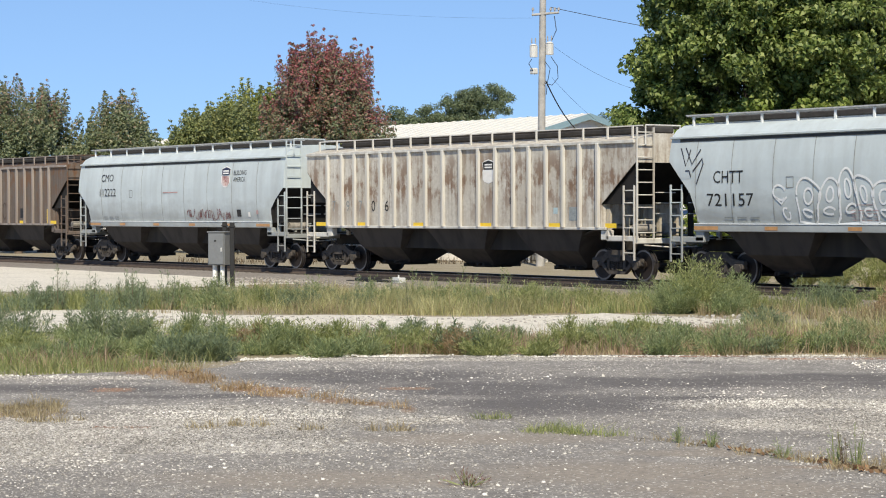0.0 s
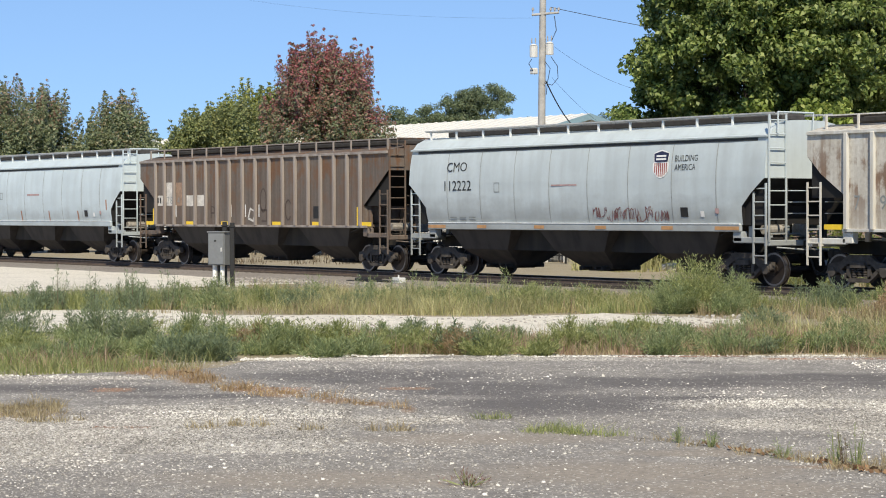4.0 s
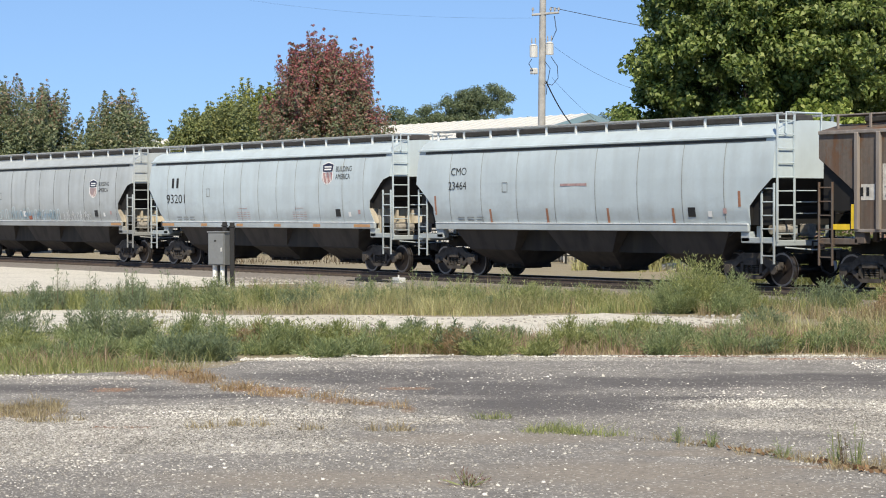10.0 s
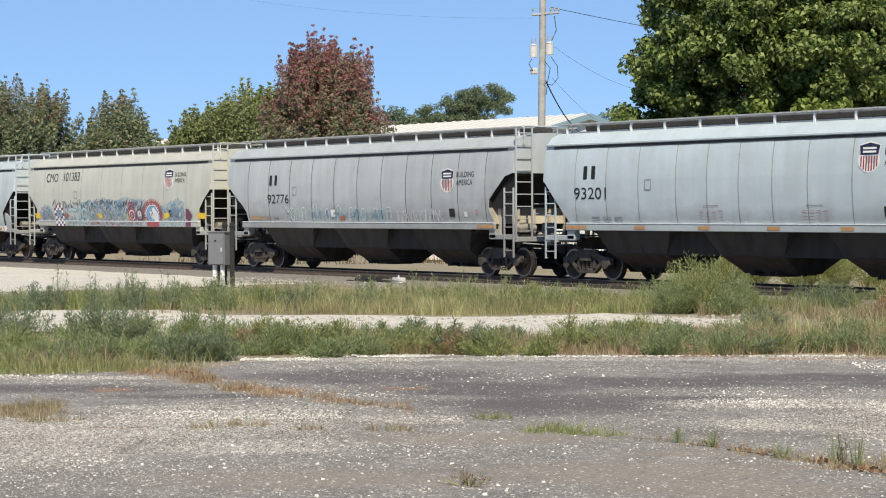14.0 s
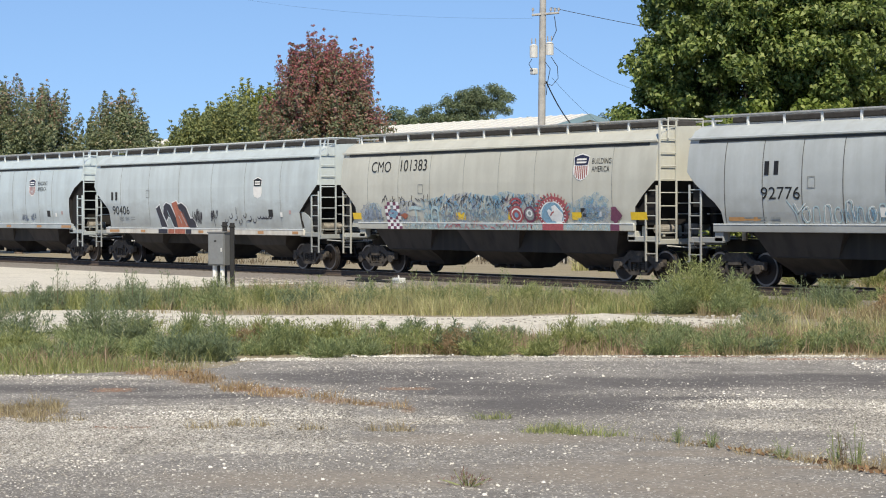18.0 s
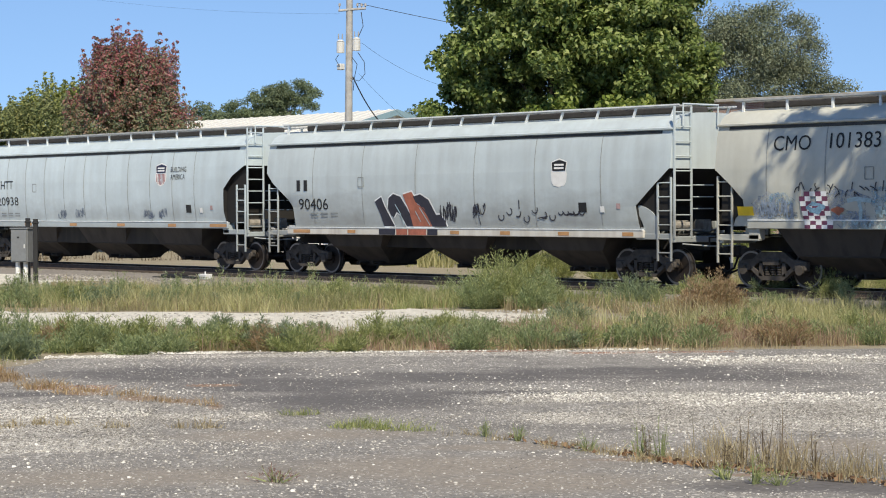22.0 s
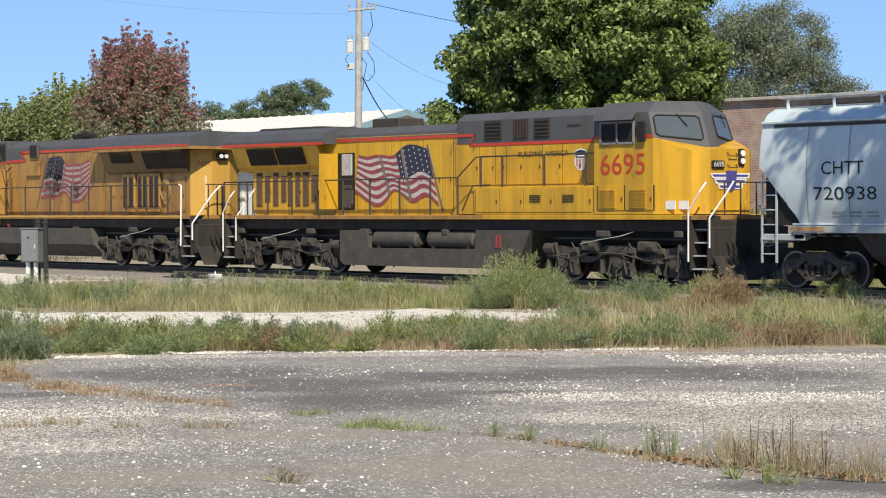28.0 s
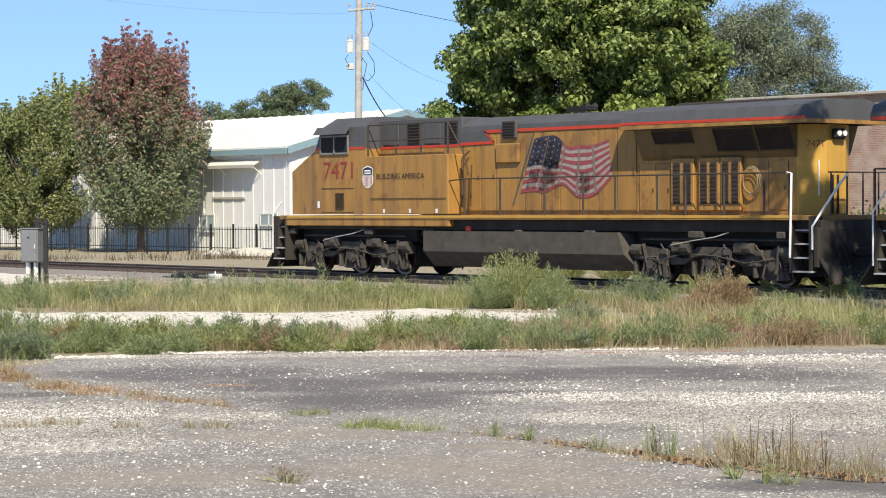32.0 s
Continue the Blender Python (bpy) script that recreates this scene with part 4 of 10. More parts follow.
def rusty_paint(name, base, grime, rust, patchy, streaks, band):
    """Old hopper paint: long rain streaks of grime, rust bleeding from the middle of the panels, chalky grain."""
    m, nt, n, l, b = shader(name)
    fine = noise_node(nt, 11.0, 7.0, 0.7)
    wide = noise_node(nt, 0.8, 4.0, 0.6, (1.0, 1.0, 0.35))
    long_ = noise_node(nt, 1.0, 6.0, 0.62, (6.5, 6.5, 0.35))
    blot = noise_node(nt, 1.0, 8.0, 0.68, (1.9, 1.9, 1.3))
    col = mix(nt, ramp(nt, wide.outputs[0], [(0.3, G0), (0.72, G1)]).outputs[0], base, tuple(0.4 * a + 0.6 * g for a, g in zip(base, grime)))
    col = mix(nt, ramp(nt, long_.outputs[0], [(0.42, G0), (0.70, (streaks,) * 3)]).outputs[0], col, grime)
    rc = ramp(nt, fine.outputs[0], [(0.3, tuple(c * 0.5 for c in rust)), (0.72, rust)])
    both = n.new("ShaderNodeMath")
    both.operation = "MULTIPLY_ADD"
    l.new(long_.outputs[0], both.inputs[0])
    both.inputs[1].default_value = 0.45
    l.new(blot.outputs[0], both.inputs[2])
    tc = n.new("ShaderNodeTexCoord")
    sep = n.new("ShaderNodeSeparateXYZ")
    l.new(tc.outputs["Object"], sep.inputs[0])
    rise = n.new("ShaderNodeMapRange")
    rise.inputs[1].default_value, rise.inputs[2].default_value = 1.5, 4.1
    l.new(sep.outputs[2], rise.inputs[0])
    where = ramp(nt, rise.outputs[0], [(k / (len(band) - 1), (v,) * 3) for k, v in enumerate(band)])
    spot = ramp(nt, both.outputs[0], [(0.83 - patchy, G0), (0.95 - patchy, (0.9, 0.9, 0.9))])
    col = mix(nt, mix(nt, 1.0, spot.outputs[0], where.outputs[0], "MULTIPLY"), col, rc.outputs[0])
    col = mix(nt, ramp(nt, fine.outputs[0], [(0.40, G0), (0.85, (0.5, 0.5, 0.5))]).outputs[0], col, tuple(c * 0.6 for c in grime))
    l.new(col, b.inputs["Base Color"])
    b.inputs["Roughness"].default_value = 0.75
    bump(nt, b, fine.outputs[0], 0.2, 0.01)
    return m


M_OLDWHITE = rusty_paint("rust_stained_white_paint", (0.68, 0.67, 0.62), (0.33, 0.28, 0.21), (0.23, 0.115, 0.06), 0.14, 0.55, (0.15, 0.55, 1.0, 0.75, 0.2))
M_BROWN = rusty_paint("faded_boxcar_brown_paint", (0.185, 0.152, 0.128), (0.085, 0.068, 0.056), (0.225, 0.108, 0.048), 0.13, 0.85, (0.25, 0.35, 0.5, 0.9, 1.0))
M_BROWNRIB = paint("grey_worn_rib_paint", (0.33, 0.295, 0.265), (0.12, 0.08, 0.055), 0.8)
M_CREAM = paint("grimy_cream_end_paint", (0.50, 0.45, 0.36), (0.12, 0.10, 0.08), 0.7)
M_WHITERIB = paint("worn_white_rib_paint", (0.66, 0.655, 0.61), (0.2, 0.14, 0.085), 0.6)


def ribbed_hopper(x0, x1, H, mat, rib_mat, label, ribs, end_mat, cuts, bulk):
    """An older flat-sided hopper with outside posts."""
    half = (x1 - x0) / 2
    car = new("hopper_car")
    tagged(car, label, "hopper car", "freight cars of the train")
    W, zs, inset = 1.50, 1.52, 1.35
    ends = [[(s * (half - d), z) for z, d in c] for s, c in zip((-1, 1), cuts)]
    outline = ends[0] + [(-half, H - 0.42), (half, H - 0.42)] + ends[1][::-1]
    bm = bmesh.new()
    prism(bm, outline, -W, W)
    part("body", bm, mat, car)
    bm = bmesh.new()
    loft(bm, [[(-half, -W - 0.04, H - 0.42), (half, -W - 0.04, H - 0.42), (half, W + 0.04, H - 0.42), (-half, W + 0.04, H - 0.42)],
              [(-half, -0.7, H - 0.22), (half, -0.7, H - 0.22), (half, 0.7, H - 0.22), (-half, 0.7, H - 0.22)]])
    part("roof", bm, mat, car)
    for s, edge, c in zip((-1, 1), ends, cuts):
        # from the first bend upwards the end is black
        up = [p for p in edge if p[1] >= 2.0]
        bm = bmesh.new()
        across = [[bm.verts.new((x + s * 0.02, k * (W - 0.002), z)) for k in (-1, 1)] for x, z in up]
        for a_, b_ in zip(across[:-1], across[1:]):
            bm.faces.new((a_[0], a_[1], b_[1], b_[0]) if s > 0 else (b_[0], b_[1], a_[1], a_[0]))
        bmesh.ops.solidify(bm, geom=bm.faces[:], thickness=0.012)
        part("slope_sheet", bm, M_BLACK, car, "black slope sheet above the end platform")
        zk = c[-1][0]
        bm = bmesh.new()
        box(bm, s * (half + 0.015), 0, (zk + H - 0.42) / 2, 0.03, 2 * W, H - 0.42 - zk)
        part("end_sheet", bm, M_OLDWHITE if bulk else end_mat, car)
        # added plates fill the cut corner with black on both sides
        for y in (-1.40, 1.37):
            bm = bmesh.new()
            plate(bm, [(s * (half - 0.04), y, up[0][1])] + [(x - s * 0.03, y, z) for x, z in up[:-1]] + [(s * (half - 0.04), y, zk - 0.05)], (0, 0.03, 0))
            part("corner_fill", bm, M_BLACK, car, "black plate filling the cut-away corner under the sloping end")
    first = None
    for side in (-1, 1):
        for x in ribs:
            if first is None:
                bm = bmesh.new()
                box(bm, 0, 0, 0, 0.12, 0.10, H - 0.5 - zs, 0.012)
                first = part("side_post", bm, rib_mat, car)
                first.location = (x, side * (W + 0.05), (H - 0.46 + zs) / 2)
            else:
                again(first, car, pose(x, side * (W + 0.05), (H - 0.46 + zs) / 2))
    bm = bmesh.new()
    for s in (-1, 1):
        box(bm, 0, s * (W + 0.02), H - 0.46, 2 * half, 0.10, 0.09, 0.01)
        box(bm, 0, s * (W + 0.01), zs, 2 * (half - inset) + 0.2, 0.10, 0.08, 0.01)
    part("side_plate", bm, rib_mat, car)
    underworks(car, half, (-4.65, 0.0, 4.65))
    end_works(car, half, end_mat, H, inset, bulk, tuple((2.1, c[1][1]) for c in cuts))
    roof_works(car, half, H, rib_mat, M_DARKGRATE, 16, post_y=1.25, foot=H - 0.40, wide=0.06)
    CARS.append((car, (x0 + x1) / 2))
    return car, (lambda z: W), half


# --- the cars, from the head of the picture's train to its tail
def slogan(car, x, z, surf, h=0.19, mat=None):
    lettering("BUILDING", x, z + h * 1.45, h, surf, car, mat, width=h * 5.4)
    lettering("AMERICA", x, z, h, surf, car, mat, width=h * 5.0)


def tapes(half, first=0.95, small=0.48, n=6):
    xs = [-half + 1.0 + (2 * half - 2.0) * i / (n - 1) for i in range(n)]
    return [(x if i == 0 else x - (first if i == n - 1 else small / 2), first if i in (0, n - 1) else small) for i, x in enumerate(xs)]


M_SPRAYWHITE = plain("white_spray_paint", (0.75, 0.77, 0.78), 0.6, 0, 0.12)
M_SPRAYBLUE = plain("sky_blue_spray_paint", (0.20, 0.36, 0.50), 0.6, 0, 0.3, 14.0)
M_SPRAYPALE = plain("pale_aqua_spray_paint", (0.40, 0.53, 0.57), 0.6, 0, 0.25, 14.0)
M_SPRAYRED = plain("crimson_spray_paint", (0.36, 0.085, 0.10), 0.6, 0, 0.3, 14.0)
M_SPRAYMAROON = plain("faded_maroon_spray_paint", (0.20, 0.085, 0.085), 0.6, 0, 0.3)
M_SPRAYHAZE = plain("blue_violet_spray_haze", (0.27, 0.33, 0.42), 0.6, 0, 0.3, 14.0)
M_OLDPANEL = plain("worn_white_panel_paint", (0.60, 0.57, 0.52), 0.7, 0, 0.3, 5.0)
M_OLDSCRAWL = plain("dark_weathered_scrawl", (0.075, 0.055, 0.045), 0.8, 0, 0.3)
M_BUFFPANEL = plain("rusty_buff_panel_paint", (0.30, 0.20, 0.135), 0.7, 0, 0.35, 5.0)
M_SPRAYPLUM = plain("plum_spray_paint", (0.16, 0.05, 0.10), 0.6, 0, 0.3, 14.0)
M_SPRAYSLATE = plain("slate_blue_spray_paint", (0.15, 0.19, 0.27), 0.6, 0, 0.3)
M_SPRAYINK = plain("dark_ink_spray_paint", (0.03, 0.03, 0.045), 0.6, 0, 0.3)
M_SPRAYTERRA = plain("terracotta_spray_paint", (0.38, 0.13, 0.08), 0.6, 0, 0.25)
M_SPRAYGREY = plain("smoke_grey_spray_paint", (0.26, 0.29, 0.30), 0.6, 0, 0.25, 12.0)

# 1
car, surf, half = curved_hopper(10.7, 27.6, 4.66, M_BLUEGREY, "pale blue-grey curved-side hopper car with white bubble graffiti", [-7.35, -5.94, -4.36, -2.9, -1.5, -0.1, 1.3, 2.7, 4.1, 5.5, 6.9], tape=tapes(8.45), cuts=(CUT_F, CUT_A), corner_fills=(False, True),
                                marks=[("CHTT", -6.62, 2.77, 0.33, 1.14), ("721157", -6.88, 2.15, 0.34, 1.80)])
lines = []
for i in range(6):
    cx = -3.05 + 0.66 * i
    lines.append(arc(cx, 2.75, 0.36, 0.52, 200, -20, 16) + [(cx + 0.33, 2.3), (cx + 0.38, 1.95), (cx + 0.3, 1.72)])
    lines.append(arc(cx, 2.72, 0.12, 0.26, 0, 360, 14))
    lines.append([(cx - 0.34, 2.5), (cx - 0.28, 2.05), (cx - 0.36, 1.76), (cx + 0.28, 1.74)])
    lines.append(arc(cx + 0.05, 2.15, 0.17, 0.12, 20, 320, 10))
lines += [arc(-4.05, 2.66, 0.26, 0.22, 20, 320, 14), [(-4.25, 2.5), (-4.05, 2.32), (-3.75, 2.55)], arc(-3.9, 2.06, 0.15, 0.17, 60, 380, 10)]
lines = [[(x + 0.10 * math.sin(2.3 * z + 2.1 * x), 1.67 + (z - 1.72) * 0.8 * (1 + 0.13 * math.sin(2.9 * x)) + 0.04 * math.sin(7 * x)) for x, z in l] for l in lines]
v, f = strokes(lines, 0.06)
tagged(decal("graffiti", v, f, surf, 0.010, M_SPRAYWHITE, car, "white spray-painted bubble letter outlines"), kind="stuff")
v, f = strokes([[(x - 0.03, z - 0.03) for x, z in l] for l in lines[:24:2]], 0.035)
tagged(decal("graffiti_shade", v, f, surf, 0.008, M_SPRAYGREY, car), kind="stuff")
v, f = strokes([[(-8.0, 3.75), (-7.75, 3.25), (-7.65, 3.5), (-7.6, 3.7)], [(-7.8, 3.75), (-7.5, 3.3), (-7.2, 3.7)], [(-7.45, 3.1), (-7.1, 3.45), (-7.05, 3.3), (-7.3, 2.75)], [(-7.75, 3.12), (-7.6, 3.12), (-7.52, 2.95)]], 0.04)
tagged(decal("tag", v, f, surf, 0.010, M_SPRAYINK, car, "thin black spray-paint tag"), kind="stuff")

# 2
car, surf, half = ribbed_hopper(-8.35, 9.17, 4.46, M_OLDWHITE, M_WHITERIB, "dirty white ribbed hopper car streaked with brown rust",
                                [-7.38, -6.48, -5.70, -4.91, -4.12, -3.31, -2.45, -1.52, -0.56, 0.38, 1.34, 2.23, 3.13, 3.91, 4.74, 5.55, 6.33, 7.15], M_WHITERIB,
                                (((1.52, 1.38), (2.35, 1.36), (2.95, 0.46), (3.40, 0.0)), ((1.52, 1.50), (2.22, 1.50), (3.40, 0.0))), M_CREAM)
shield_logo(car, 1.82, 2.91, 0.58, 0.70, lambda z: 1.50, striped=False)
for s_, x in (("0", -4.72), ("6", -3.92)):
    lettering(s_, x, 2.04, 0.36, surf, car, width=0.22)
for s_, x in (("7", -7.14), ("9", -6.27), ("7", -5.48)):
    lettering(s_, x, 2.04, 0.36, surf, car, M_FAINT, width=0.20)
for x, w in ((-8.18, 0.74), (-5.56, 0.52), (-2.26, 0.58), (1.40, 0.57), (4.83, 0.54), (7.45, 0.5)):
    patch("reflector", x, 1.54, w, 0.13, surf, car, M_YTAPE, 0.012)
patch("reflector", 6.98, 1.55, 0.12, 0.55, surf, car, M_YTAPE, 0.010)
patch("placard", 5.05, 1.95, 0.2, 0.18, surf, car, M_SPRAYPALE, 0.008)
patch("placard", 5.78, 1.75, 0.42, 0.4, surf, car, M_SPRAYGREY, 0.008)
patch("placard", 2.9, 2.25, 0.08, 0.2, surf, car, M_LETTER, 0.008)
patch("placard", 3.72, 2.25, 0.08, 0.2, surf, car, M_LETTER, 0.008)

# 3
car, surf, half = curved_hopper(-26.25, -9.85, 4.62, M_BLUEGREY, "pale blue-grey curved-side hopper car with faded red scrawl", [-6.1, -4.35, -2.61, -0.9, 0.88, 2.7, 4.55, 6.35], tape=tapes(8.2), warn=False,
                                marks=[("CMO", -6.12, 3.28, 0.29, 1.06), ("112222", -6.22, 2.68, 0.31, 1.42)])
shield_logo(car, 4.1, 2.96, 0.62, 0.74, surf)
slogan(car, 4.68, 3.14, surf, 0.17)
patch("warning_line", -0.78, 2.77, 1.2, 0.045, surf, car, M_REDINK, 0.009, "faded red stencil line")
v, f = strokes(scribble(1.0, 4.4, 1.74, 2.12, 10, 5, 0.7), 0.026)
tagged(decal("graffiti", v, f, surf, 0.010, M_SPRAYMAROON, car, "faded red spray-paint scrawl along the sill"), kind="stuff")

# 4
car, surf, half = ribbed_hopper(-45.2, -27.63, 4.46, M_BROWN, M_BROWNRIB, "faded brown ribbed hopper car with white number panels",
                                [-7.45, -6.72, -5.95, -5.15, -4.28, -3.44, -2.59, -1.65, -0.70, 0.23, 1.20, 2.13, 2.98, 3.84, 4.66, 5.52, 6.35, 7.15], M_BROWN,
                                (((1.52, 0.95), (2.02, 1.22), (2.53, 1.17), (3.34, 0.0)), ((1.52, 1.50), (2.22, 1.50), (3.40, 0.0))), None)
for x, z, w, h in ((-7.35, 2.28, 0.47, 0.40), (-6.63, 2.28, 0.5, 0.90), (-5.02, 2.26, 0.56, 0.41), (-4.17, 2.26, 0.53, 0.42)):
    patch("number_panel", x, z, w, h, surf, car, M_OLDPANEL, 0.006, "white repainted number panel")
patch("number_panel", -5.85, 2.28, 0.47, 0.89, surf, car, M_BUFFPANEL, 0.006, "rusty buff number panel")
for s_, x in (("7", -6.57), ("8", -6.32), ("4", -5.74)):
    lettering(s_, x, 2.35, 0.28, surf, car, M_FAINT, width=0.18, lift=0.011)
for x in (-7.37, -7.17):
    patch("initial_bar", x, 2.38, 0.1, 0.22, surf, car, M_LETTER, 0.011)
for x in (-8.3, -5.05, -2.35, 1.35, 4.05, 7.2):
    patch("reflector", x, 1.54, 0.58, 0.14, surf, car, M_YTAPE, 0.012)
patch("reflector", -7.62, 1.56, 0.11, 0.62, surf, car, M_YTAPE, 0.08)
patch("reflector", 7.0, 1.56, 0.11, 0.62, surf, car, M_YTAPE, 0.08)
v, f = strokes([[(-0.35, 1.8), (0.0, 1.7), (0.12, 2.05), (-0.2, 2.15), (-0.35, 1.8)]], 0.09)
decal("placard", v, f, surf, 0.009, M_OLDPANEL, car)
patch("placard", 4.12, 1.80, 0.4, 0.42, surf, car, M_LETTER, 0.008)
v, f = strokes([arc(0.72, 2.45, 0.20, 0.42, 0, 360, 16), arc(2.45, 2.1, 0.2, 0.35, 40, 320, 14), [(-3.1, 1.8), (-3.1, 2.25), (-2.85, 2.2), (-2.85, 2.0), (-3.1, 2.0)], [(0.6, 2.1), (0.95, 2.1), (0.95, 1.7), (0.6, 1.7)]], 0.06)
tagged(decal("graffiti", v, f, surf, 0.009, M_OLDSCRAWL, car, "dark faded spray-paint letters"), kind="stuff")
for x in (-5.85, -1.6, -0.55, 0.42, 3.0):
    v, f = strokes([[(x, 1.85), (x, 2.3)]], 0.06)
    decal("paint_daub", v, f, surf, 0.009, M_WHITE, car)

# 5
car, surf, half = curved_hopper(-63.1, -46.81, 4.60, M_ICE, "clean ice-blue curved-side hopper car", [-6.32, -4.66, -2.86, -1.01, 0.88, 2.74, 4.62, 6.30], tape=(), sill_mat=M_ICE, warn=False,
                                marks=[("CMO", -6.24, 3.16, 0.24, 0.82), ("23464", -6.36, 2.71, 0.25, 0.95)])
for x, z, h in ((-7.15, 1.92, 0.60), (-4.25, 1.68, 0.42), (-1.44, 1.66, 0.45), (1.38, 1.66, 0.45), (4.18, 1.66, 0.44), (6.85, 2.13, 0.42)):
    patch("reflector", x, z, 0.10, h, surf, car, M_DULLTAPE, 0.008)
v, f = strokes([[(-0.71, 2.80), (0.52, 2.80)]], 0.07)
tagged(decal("warning_stencil", v, f, surf, 0.009, M_REDINK, car), kind="stuff")

# 6
car, surf, half = curved_hopper(-81.55, -64.70, 4.60, M_ICE, "pale grey-blue curved-side hopper car with amber reflectors", [-6.94, -5.54, -4.13, -2.55, -1.29, -0.05, 1.22, 2.51, 4.07, 5.57, 6.87], cuts=(CUT_D, CUT_B), bulk=M_CREAM,
                                ridge=True, tape=[(-7.43, 0.95), (-4.35, 0.46), (-1.68, 0.46), (1.0, 0.46), (3.64, 0.46), (6.22, 1.0)],
                                marks=[("bars", -6.55, 2.95, 0.38, 0.62), ("93201", -6.97, 2.37, 0.34, 1.45)])
shield_logo(car, 4.63, 2.98, 0.68, 0.74, surf)
slogan(car, 5.15, 3.14, surf, 0.18)

# 7
def mist(name, base, strength=0.72):
    """Thin spray paint that lets the ground show through in patches."""
    m, nt, n, l, b = shader(name)
    b.inputs["Base Color"].default_value = (*base, 1)
    b.inputs["Roughness"].default_value = 0.6
    nz = noise_node(nt, 5.5, 7.0, 0.72)
    a = ramp(nt, nz.outputs[0], [(0.40, G0), (0.66, (strength, strength, strength))])
    l.new(a.outputs[0], b.inputs["Alpha"])
    return m


def spray(name, lines, width, surf, lift, mat, car, label=""):
    """Thin spray-can lines, too fine to pick apart."""
    v, f = strokes(lines, width)
    return tagged(decal(name, v, f, surf, lift, mat, car), label, kind="stuff")


def jagged(x0, x1, z0, z1, n, seed):
    """Sharp upright scratches, like hurried letters."""
    rs = random.Random(seed)
    out = []
    for i in range(n):
        x = x0 + (x1 - x0) * (i + rs.random()) / n
        z = z0
        pts = [(x, z)]
        for k in range(rs.randint(3, 6)):
            x += rs.uniform(-0.12, 0.2)
            z = z0 + (z1 - z0) * (rs.uniform(0.5, 1.0) if k % 2 == 0 else rs.uniform(0.0, 0.5))
            pts.append((x, z))
        out.append(pts)
    return out


car, surf, half = curved_hopper(-100.44, -83.12, 4.62, M_GREY, "weathered grey curved-side hopper car with pale aqua graffiti", [-7.18 + 1.448 * i for i in range(11)], cuts=(CUT_E, CUT_B), bulk=M_CREAM, seam_mat=M_DARKSEAM, warn=False, ridge=True,
                                tape=[(6.8, 0.9)], marks=[("bars", -5.65, 2.97, 0.36, 0.6), ("92776", -5.78, 2.33, 0.32, 1.44)])
patch("reflector", -7.06, 1.76, 1.2, 0.10, surf, car, M_ORANGE, 0.006)
shield_logo(car, 5.3, 2.65, 0.66, 0.72, surf)
slogan(car, 5.8, 2.86, surf, 0.17)
lines = []
rs = random.Random(70)
for i in range(17):
    cx = -4.3 + 0.38 * i
    hi = rs.uniform(2.0, 2.2)
    lines.append([(cx, 1.72), (cx + 0.03, hi)] + arc(cx + 0.13, hi, 0.10, 0.08, 180, 0, 6) + [(cx + 0.25, 1.74)] if i % 3 else arc(cx + 0.14, 1.92, 0.13, 0.2, 60, 400, 12))
lines += [[(-4.85, 2.3), (-4.5, 1.95), (-4.45, 1.72)], [(-4.6, 2.2), (-4.45, 1.98), (-4.2, 2.2)]]
spray("graffiti", lines, 0.035, surf, 0.010, M_SPRAYPALE, car, "pale aqua spray-painted letters along the side")
spray("graffiti_scratch", [[(x + 0.05, z + 0.02) for x, z in l] for l in lines[::2]] + jagged(2.4, 4.9, 1.72, 2.15, 16, 71), 0.02, surf, 0.012, M_SPRAYWHITE, car, "thin white spray-paint outlines")
spray("graffiti_scratch", jagged(-2.9, 1.8, 1.75, 2.15, 26, 72), 0.02, surf, 0.013, M_SPRAYBLUE, car, "thin blue spray-paint scratches")
patch("placard", -1.6, 1.86, 0.26, 0.24, surf, car, M_WHITE, 0.014)
decal("graffiti_splash", *blob(-0.9, 1.82, 0.18, 0.1, 12, 0.3, 73), surf, 0.014, M_SPRAYTERRA, car)

# 8
car, surf, half = curved_hopper(-117.94, -101.78, 4.62, M_TAN, "khaki tan curved-side hopper car with colourful graffiti", [-6.45, -4.65, -2.86, -1.02, 0.80, 2.60, 4.42, 6.21], warn=False, ridge=True, corner=(-1,),
                                tape=(), marks=[("CMO", -6.24, 3.33, 0.36, 1.14), ("101383", -4.53, 3.35, 0.37, 1.48)])
shield_logo(car, 4.82, 2.95, 0.68, 0.74, surf)
slogan(car, 5.3, 3.17, surf, 0.16)
for x, w in ((-7.4, 0.5), (-1.45, 0.5), (1.25, 0.5), (4.35, 0.45), (7.0, 0.7)):
    patch("reflector", x, 1.78, w, 0.22, surf, car, M_YTAPE, 0.006)
MIST_BLUE = mist("blue_spray_mist", (0.20, 0.40, 0.56))
MIST_VIOLET = mist("grey_violet_spray_mist", (0.30, 0.36, 0.47))
MIST_RED = mist("red_spray_mist", (0.42, 0.12, 0.14))


def short(x0, x1, z0, z1, n, seed):
    """Short slanting dabs, two or three points each."""
    rs = random.Random(seed)
    out = []
    for i in range(n):
        x, z = x0 + (x1 - x0) * (i + rs.random()) / n, rs.uniform(z0, z1)
        a, d = rs.choice((1.0, 2.1, 1.4, 0.5, 2.6)), rs.uniform(0.12, 0.26)
        out.append([(x, z), (x + d * math.cos(a) * 0.6, z + d * math.sin(a) * 0.7), (x + d * math.cos(a) + rs.uniform(-0.06, 0.06), z + d * math.sin(a))])
    return out


